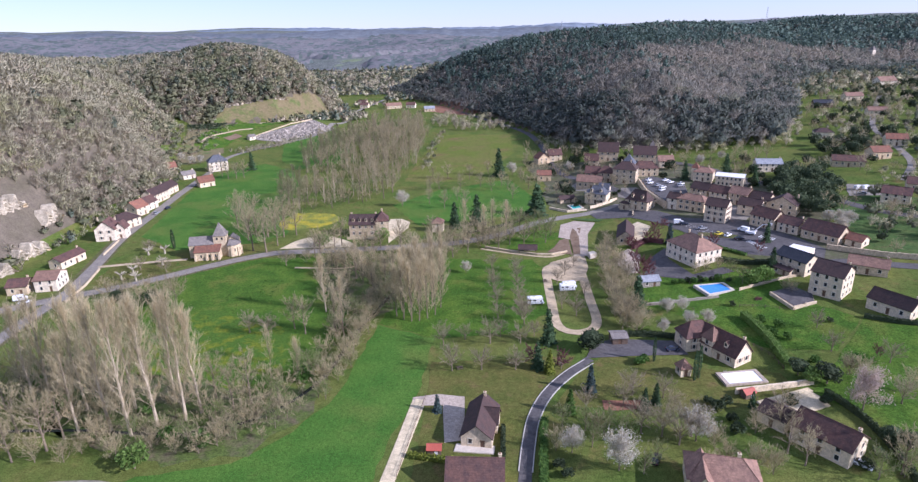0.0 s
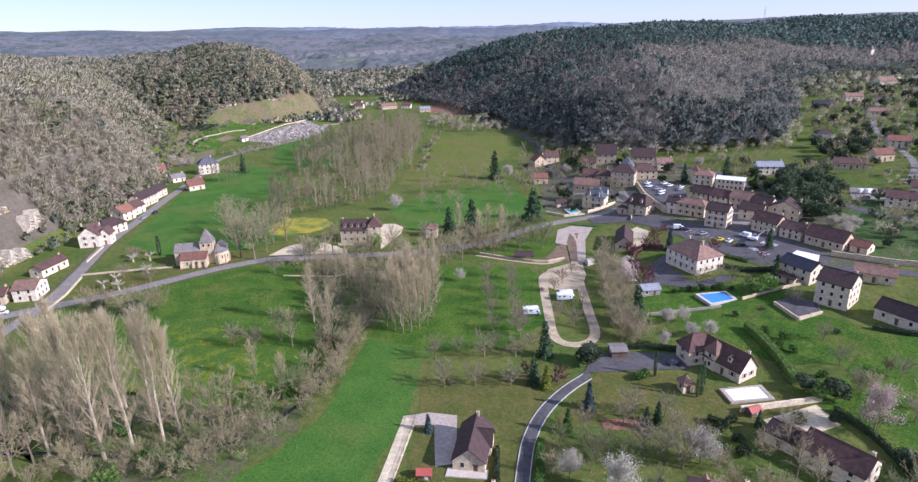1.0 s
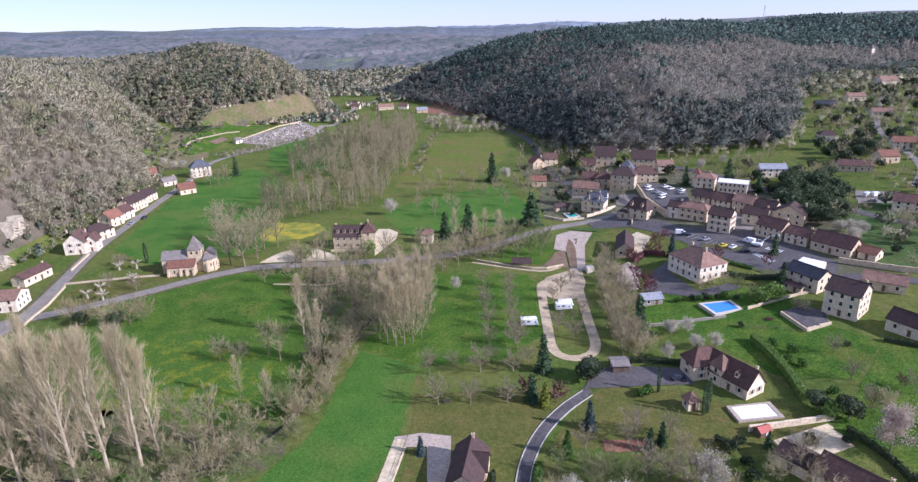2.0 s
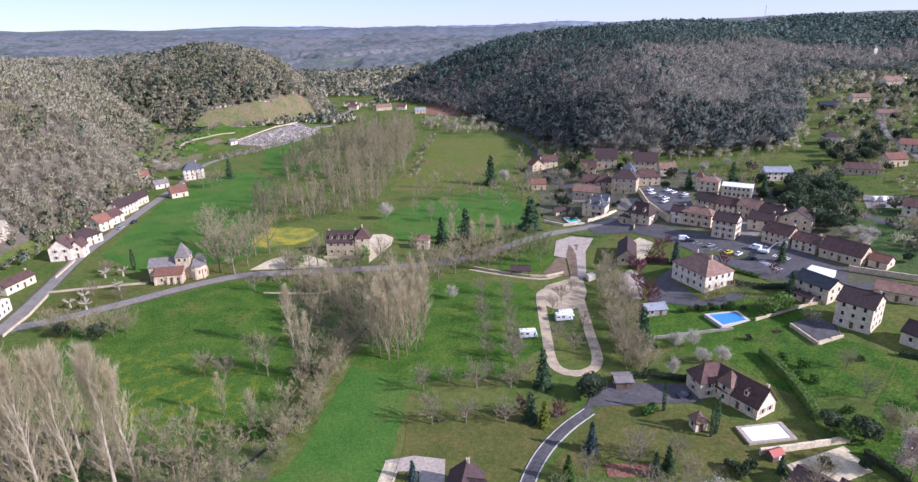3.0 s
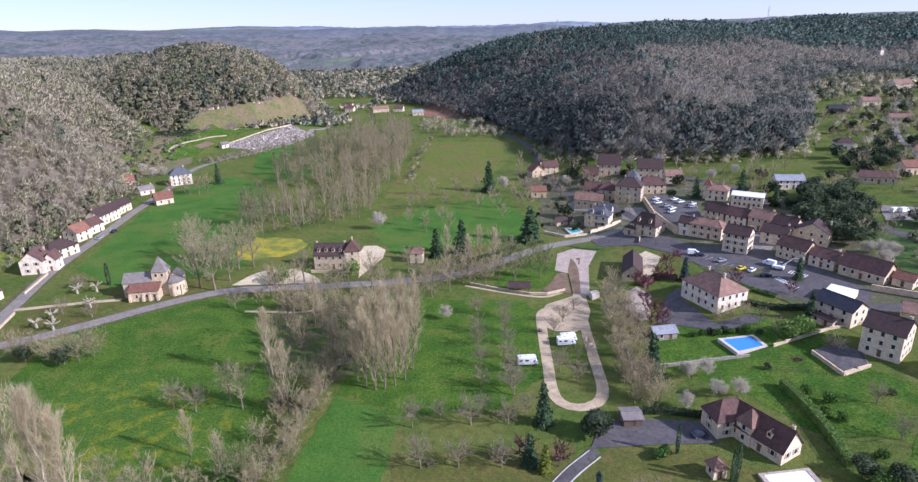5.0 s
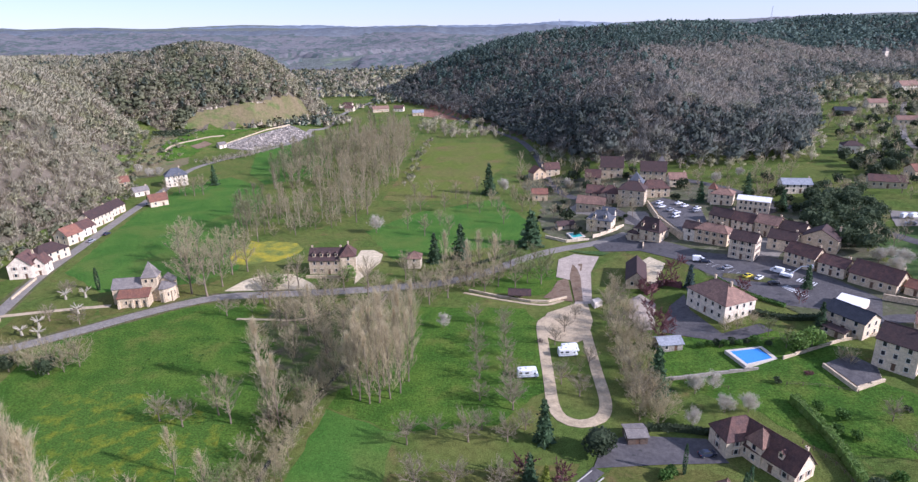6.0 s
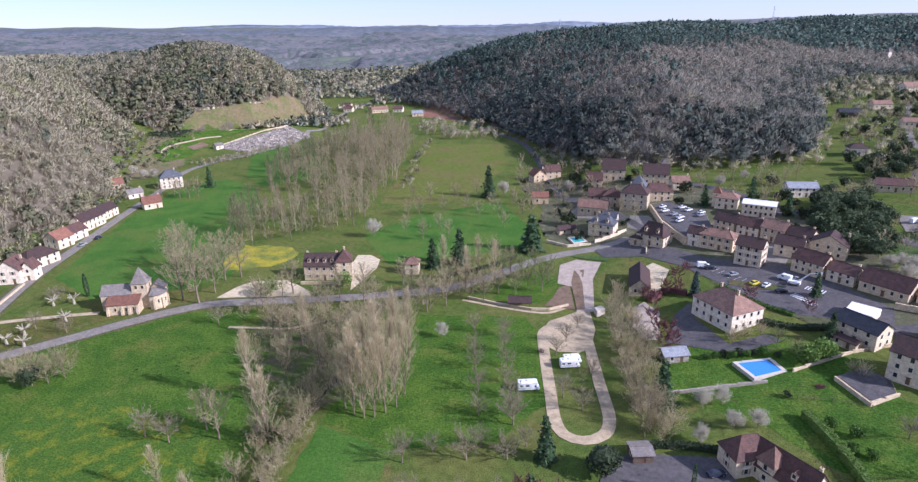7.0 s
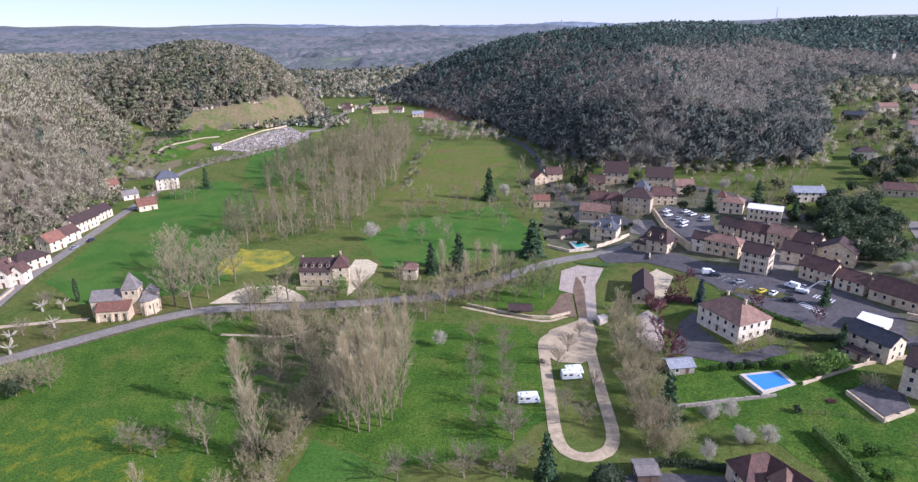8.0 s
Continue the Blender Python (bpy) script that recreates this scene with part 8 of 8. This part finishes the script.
# hedges
def hedge(pts, w, h, leaf, label):
    line = spline(pts, 1.2)
    root = empty("hedge", line[0].x, line[0].y, float(height(line[0].x, line[0].y)), 0, label, "hedge")
    o = Vector(root.location)
    P_ = np.array([(p.x, p.y) for p in line])
    n = int(len(line) * 46)
    t = th.uniform(0, len(line) - 1.001, n)
    i = t.astype(int)
    c = P_[i] + (P_[i + 1] - P_[i]) * (t - i)[:, None]
    d = unit(P_[i + 1] - P_[i])
    side = th.uniform(-1, 1, n)
    up = np.where(th.random(n) < 0.55, 1.0, th.random(n))
    side = np.where(up < 1, np.sign(side), side)
    c = c + np.stack([d[:, 1], -d[:, 0]], 1) * (side * w / 2 * (1 + 0.12 * th.normal(size=n)))[:, None]
    pts3 = np.concatenate([c, (height(c[:, 0], c[:, 1]) + up * h * (1 + 0.07 * th.normal(size=n)))[:, None]], 1) - np.array(o)
    ob = part("foliage", mesh_of("foliage", *leaves(pts3, 0.26, th), M[leaf]), None, root)
    ob["kind"] = "stuff"
    bm, rows = bmesh.new(), []
    for j, p in enumerate(line):
        dd = (line[min(j + 1, len(line) - 1)] - line[max(j - 1, 0)]).normalized()
        s = Vector((dd.y, -dd.x, 0)) * w * 0.42
        z = float(height(p.x, p.y))
        rows.append([bm.verts.new(p + s * k + Vector((0, 0, z + zz)) - o) for k, zz in ((-1, -0.3), (-0.9, h * 0.92), (0.9, h * 0.92), (1, -0.3))])
    for a, b in zip(rows, rows[1:]):
        for k in range(3):
            bm.faces.new((a[k], a[k + 1], b[k + 1], b[k]))
    bm.faces.new(rows[0][::-1]), bm.faces.new(rows[-1])
    bmesh.ops.recalc_face_normals(bm, faces=bm.faces)
    part("core", bm, M[leaf], root)


hedge([(93.8, 184.5), (94.7, 176.9), (94.9, 165.1), (93.4, 151.5)], 2.4, 2.4, "leaf_light", "long loose green garden hedge")
hedge([(19.0, 128.5), (17.6, 117), (16.4, 107), (14.8, 92)], 1.9, 2.2, "hedge", "clipped bright green hedge beside the drive")
hedge([(-15, 116.0), (-10, 114.8), (-4.8, 113.8), (4, 113.4)], 1.3, 1.3, "leaf_gold", "low clipped yellowish hedge")
hedge([(8.4, 127), (8.0, 120), (7.6, 114)], 1.0, 1.2, "leaf", "dark clipped hedge beside the cottage")
hedge([(104, 234), (110, 229), (116, 227), (124, 226)], 2.2, 1.6, "leaf", "dark hedge below the square")
hedge([(117, 236), (109, 247), (103, 262)], 1.8, 0.9, "hedge", "low green hedge edging the square")
hedge([(131, 178.5), (142, 172), (160, 168)], 1.4, 1.4, "leaf", "dark hedge at the meadow's edge")
hedge([(-2, 284), (12, 291.5), (30, 306)], 1.2, 1.2, "leaf", "clipped hedge along the road")
hedge([(97, 139), (100, 128), (100, 116), (98, 104)], 1.2, 1.6, "leaf", "dark hedge along the terrace garden")
hedge([(75, 256), (83, 262), (89, 258)], 2.0, 2.0, "twig_red", "reddish leafed hedge by the car park")
hedge([(68, 172.6), (60, 174.6), (51, 175.2)], 1.6, 1.6, "leaf", "dark hedge behind the villa drive")


# posts and fences
def posts(pts, gap, h, label, rail=False, material="wood"):
    line = spline(pts, gap)
    root = empty("post_fence", line[0].x, line[0].y, float(height(line[0].x, line[0].y)), 0, label, "fence")
    o = Vector(root.location)
    me = shared(("post", h, material), lambda: solid("post", boxed(0, 0, -0.3, 0.14, 0.14, h + 0.3, 0.02), M[material]))
    last = None
    for p in line:
        q = Vector((p.x, p.y, float(height(p.x, p.y)))) - o
        part("post", me, None, root, loc=q)
        if rail and last is not None:
            for zz in (h * 0.5, h * 0.9):
                part("rail", rod(bmesh.new(), last + Vector((0, 0, zz)), q + Vector((0, 0, zz)), 0.04, sides=4), M[material], root)
        last = q


posts([(-140, 222.0), (-126.5, 231.8), (-113, 242.5), (-101, 251), (-88, 257.8)], 3.2, 0.9, "row of short timber posts beside the road")
posts([(9, 299.5), (22, 308), (38, 318)], 2.2, 1.3, "dark timber railing along the road", True)
posts([(60, 198.6), (72, 196), (80, 192)], 2.6, 1.2, "weathered timber garden fence with rails", True)
posts([(86, 214), (100, 216), (112, 212)], 2.6, 1.1, "thin fence behind the pool", True)
posts([(-12.4, 141.5), (-17.2, 109)], 3.4, 0.9, "thin fence along the gravel track", True)
posts([(112, 186), (104, 190), (96, 192)], 3.0, 1.1, "post fence at the garden's end", True)
posts([(78, 137.6), (79, 129), (81, 121)], 2.4, 1.1, "thin weathered timber garden fence", True)
posts([(88, 168), (91.4, 160), (92.0, 152)], 2.4, 1.2, "timber fence behind the villa", True)


# wooden shelter
def shelter(x, y, rot):
    root = empty("shelter", x, y, float(height(x, y)), rot, "open timber shelter with brown tiled roof", "shelter")
    for a in (-3.6, 0, 3.6):
        for b in (-1.8, 1.8):
            part("post", shared("shelter_post", lambda: solid("post", boxed(0, 0, -0.3, 0.2, 0.2, 2.6), M["wood"])), None, root, loc=(a, b, 0))
    rf = part("roof", gable_roof(8.0, 4.6, 2.3, 3.7, "x"), M["tile_dark"], root)
    part("ridge_tiles", rod(bmesh.new(), (-4.4, 0, 3.88), (4.4, 0, 3.88), 0.12), M["tile_dark"], rf)
    part("back_wall", boxed(0, 1.9, -0.2, 7.6, 0.25, 2.4), M["grey_stone"], root)
    part("table", box(boxed(0, -0.2, 0.7, 2.4, 0.8, 0.06), 0, -0.2, 0, 0.2, 0.6, 0.7), M["wood"], root)


shelter(27.2, 256.4, -6)


def garden_hut(x, y, rot):
    root = empty("garden_hut", x, y, float(height(x, y)), rot, "small garden hut with bright red roof", "hut")
    part("wall", gable_walls(3.2, 2.4, 1.7, 2.5, "x"), M["wood"], root)
    part("roof", gable_roof(3.2, 2.4, 1.7, 2.5, "x", 0.3, 0.08), M["red_cloth"], root, "bright red roof")
    part("door", boxed(0.5, -1.22, 0, 0.8, 0.06, 1.5), M["car_white"], root)


garden_hut(-8.8, 117.6, -2)
garden_hut(76.0, 139.2, 20)


def picnic_table(x, y, rot):
    root = empty("picnic_table", x, y, float(height(x, y)), rot, "grey timber picnic table with two benches", "table", "picnic tables")
    part("tabletop", boxed(0, 0, 0.72, 1.9, 0.8, 0.06, 0.01), M["wood"], root)
    for s in (-1, 1):
        part("bench", boxed(0, s * 0.75, 0.42, 1.9, 0.3, 0.05, 0.01), M["wood"], root)
        part("leg", box(boxed(s * 0.6, 0, 0, 0.1, 0.1, 0.72), s * 0.6, 0, 0.36, 0.08, 1.6, 0.06), M["wood"], root)


picnic_table(30.8, 222, 80)
picnic_table(-3.0, 156.0, 20)
picnic_table(27.6, 157.2, 50)


# pollarded planes by the church
def pollard(x, y, h):
    root = empty("pollard_tree", x, y, float(height(x, y)) - 0.05, th.uniform(0, 360), "pale pollarded plane tree with knobbly stubs", "tree", "pollarded planes")
    wood = [tube([(0, 0, 0), (0.05, 0, h * 0.3), (0, 0.05, h * 0.5)], [0.55, 0.42, 0.4], 8)]
    a_, b_ = [], []
    for k in range(8):
        a = k * 0.785 + th.uniform(-0.25, 0.25)
        e = th.uniform(0.25, 0.8)
        o = np.array((math.cos(a) * math.cos(e), math.sin(a) * math.cos(e), math.sin(e)))
        st = np.array((0, 0, h * 0.48))
        tip = st + o * h * th.uniform(0.45, 0.62)
        wood.append(tube([st, (st + tip) / 2 + (0, 0, 0.1), tip, tip + o * 0.15], [0.26, 0.18, 0.2, 0.12], 6))
        n = 14
        a_.append(np.repeat(tip[None], n, 0))
        b_.append(tip + unit(o + 0.7 * th.normal(size=(n, 3))) * th.uniform(0.4, 1.1, (n, 1)))
    part("trunk", mesh_of("trunk", *join(wood), M["bark_plane"], flat=False), None, root)
    ob = part("shoots", mesh_of("shoots", *slivers(np.concatenate(a_), np.concatenate(b_), 0.06, th), M["twig_pale"]), None, root)
    ob["kind"] = "stuff"


for x, y in ((-137.4, 248.5), (-145.3, 238.1), (-147.1, 231.7), (-140.0, 230.1), (-150.5, 262.0), (-143.5, 263.5)):
    pollard(x, y, 4.6)

# cemetery
gx_, gy_ = scatter(-215, -135, 568, 650, 2.7, lambda x, y: inside([(-207, 584), (-176, 572), (-140, 632), (-164, 646)], x, y) > 0, th)
bm = bmesh.new()
for x, y, z in zip(gx_, gy_, height(gx_, gy_)):
    rot_ = Matrix.Rotation(radians(52), 4, "Z")
    box(bm, x, y, z - 0.3, 2.0, 1.0, 0.9 + th.random() * 0.3, rot=rot_)
    if th.random() < 0.75:
        box(bm, x + 0.8, y + 1.0, z, 0.3, 1.0, th.uniform(1.2, 2.2), rot=rot_)
tagged(part("gravestones", bm, mat("weathered_gravestones", (0.50, 0.44, 0.37), (0.20, 0.175, 0.15), 3.2, 0.3, 0.8, 0.2, isle=0.5)), "close rows of pale and grey gravestones", "gravestones", kind="stuff")
drape("cemetery_ground", [(-212, 584), (-176, 569), (-136, 632), (-164, 650)], M["lane"], 0.3, "grey gravel ground of the cemetery", "cemetery", cell=6)
house(-208, 581, 52, 7, 5, 3.0, 4.8, "small white cemetery chapel with pale roof", wall="white", cover="lauze", storeys=1, pots=0, category="chapel", group="")


# rock faces above the cliff houses
def cliff(x, y, rot, L, H, label):
    root = empty("rock_face", x, y, float(height(x, y)) - 1.5, rot, label, "rock", "rock faces")
    nx_, nz_ = max(6, int(L / 0.9)), max(5, int(H / 0.9))
    u, v = np.meshgrid(np.linspace(-L / 2, L / 2, nx_), np.linspace(0, H, nz_))
    prof = (1 - (np.abs(u) / (L / 2)) ** 3) * (0.75 + 0.25 * np.sin(u * 0.9 + x))
    zz = v * np.clip(prof, 0.15, 1)
    band = np.sin(v * 2.6 + 0.8 * np.sin(u * 0.5)) * 0.35 + np.sin(u * 1.3 + v * 0.4) * 0.5 + 0.25 * np.sin(u * 3.7 + v * 2.9)
    dep = -band - 0.25 * v * 0.3
    front = np.stack([u, dep - 0.6, zz], 2).reshape(-1, 3) + th.normal(size=(nx_ * nz_, 3)) * 0.12
    back = np.stack([u[-1], np.full(nx_, 4.5), zz[-1] - 0.4], 1)
    V = np.concatenate([front, back])
    i = (np.arange(nz_ - 1)[:, None] * nx_ + np.arange(nx_ - 1)[None]).ravel()
    F = [np.stack([i, i + 1, i + nx_ + 1, i + nx_], 1)]
    j, k = (nz_ - 1) * nx_ + np.arange(nx_ - 1), nz_ * nx_ + np.arange(nx_ - 1)
    F.append(np.stack([j, j + 1, k + 1, k], 1))
    part("rock", mesh_of("rock", V, np.concatenate(F), M["cliff"]), None, root)


cliff(-206, 262, 84, 26, 9, "pale limestone rock face above the houses")
cliff(-214, 292, 96, 18, 10, "weathered limestone rock face with ochre stains")
cliff(-203, 236, 75, 20, 8, "pale limestone outcrop behind the cottages")
cliff(-222, 276, 88, 24, 9, "grey limestone ledge among bare trees")
cliff(-200, 214, 70, 18, 9, "pale limestone outcrop over red roofs")
cliff(-254, 705, 34, 38, 3.2, "low white limestone edge above the clearing")
cliff(-222, 727, 40, 24, 3.0, "low white limestone edge above the clearing")


# masts on the ridge
def lattice_mast(x, y, h):
    root = empty("lattice_mast", x, y, float(height(x, y)) - 0.5, 20, "tall steel lattice mast on the wooded ridge", "mast")
    bm = bmesh.new()
    for sx, sy in ((-1, -1), (1, -1), (1, 1), (-1, 1)):
        rod(bm, (sx * 1.8, sy * 1.8, 0), (sx * 0.35, sy * 0.35, h), 0.16, 0.1, 4)
    part("leg_frame", bm, M["steel"], root)
    bm = bmesh.new()
    for k in range(10):
        a, b = h * k / 10, h * (k + 1) / 10
        ra, rb = 1.8 - 1.45 * k / 10, 1.8 - 1.45 * (k + 1) / 10
        for sx, sy, tx, ty in ((-1, -1, 1, -1), (1, -1, 1, 1), (1, 1, -1, 1), (-1, 1, -1, -1)):
            rod(bm, (sx * ra, sy * ra, a), (tx * rb, ty * rb, b), 0.07, sides=4)
    part("bracing", bm, M["steel"], root)
    for k in (0.85, 0.95):
        part("cross_arm", rod(bmesh.new(), (-3, 0, h * k), (3, 0, h * k), 0.1, sides=4), M["steel"], root)


lattice_mast(170, 1130, 42)
lattice_mast(600, 1290, 40)

# crossing stripes and parking lines on the square
def stripes(x, y, rot, n, length, width, gap, label):
    root = empty("road_marking", x, y, 0, 0, label, "road marking", kind="structure")
    a = radians(rot)
    for k in range(n):
        cx_, cy_ = x + math.cos(a) * gap * k, y + math.sin(a) * gap * k
        pts = []
        for u, v in ((-1, -1), (1, -1), (1, 1), (-1, 1)):
            px_, py_ = u * width / 2, v * length / 2
            pts.append((cx_ + px_ * math.cos(a) - py_ * math.sin(a), cy_ + px_ * math.sin(a) + py_ * math.cos(a)))
        bm = bmesh.new()
        bm.faces.new([bm.verts.new((px_ - x, py_ - y, float(height(px_, py_)) + 0.185)) for px_, py_ in pts])
        part("stripe", bm, M["paint"], root)


stripes(131.5, 255.5, -52, 7, 3.0, 0.5, 1.0, "white zebra crossing stripes on the square")
stripes(124.4, 251.0, -72, 10, 2.6, 0.5, 1.05, "white zebra crossing stripes on the square")
stripes(106.5, 276.0, -60, 8, 4.5, 0.12, 2.5, "thin white parking lines on the square")


# planted island in the square, pergola terrace, dark water of the stream
drape("island", [(108, 266), (118, 262.5), (124, 257), (121, 254.6), (112, 258.5), (106, 262.5)], M["scrub"], 0.3, "planted island with low wall in the square", "island")
drape("island", [(54, 306.5), (66, 304), (72, 300), (68, 297.5), (58, 303.2)], M["orchard"], 0.3, "small grassed traffic island", "island")
ribbon("stream", [(-140, 128), (-104, 128), (-74, 126), (-55, 134), (-44, 151), (-40, 172), (-35.5, 193), (-30, 212), (-27, 240), (-24, 262)], 1.1, mat("dark_stream_water", (0.02, 0.024, 0.018), (0.03, 0.032, 0.022), 3, 0.3, 0.15, 0.1), 0.12, "narrow dark stream between scrub banks", "stream")


def compost_heap(x, y):
    root = empty("brush_heap", x, y, float(height(x, y)), 0, "heap of cut brown brushwood on the grass", "heap")
    c = dome(160, th, 0.0) * (1.8, 1.4, 0.8)
    part("branches", mesh_of("branches", *slivers(c * 0.6, c * 0.6 + unit(th.normal(size=c.shape)) * 1.2, 0.12, th), M["twig_red"]), None, root)["kind"] = "stuff"


compost_heap(104.5, 196.4)
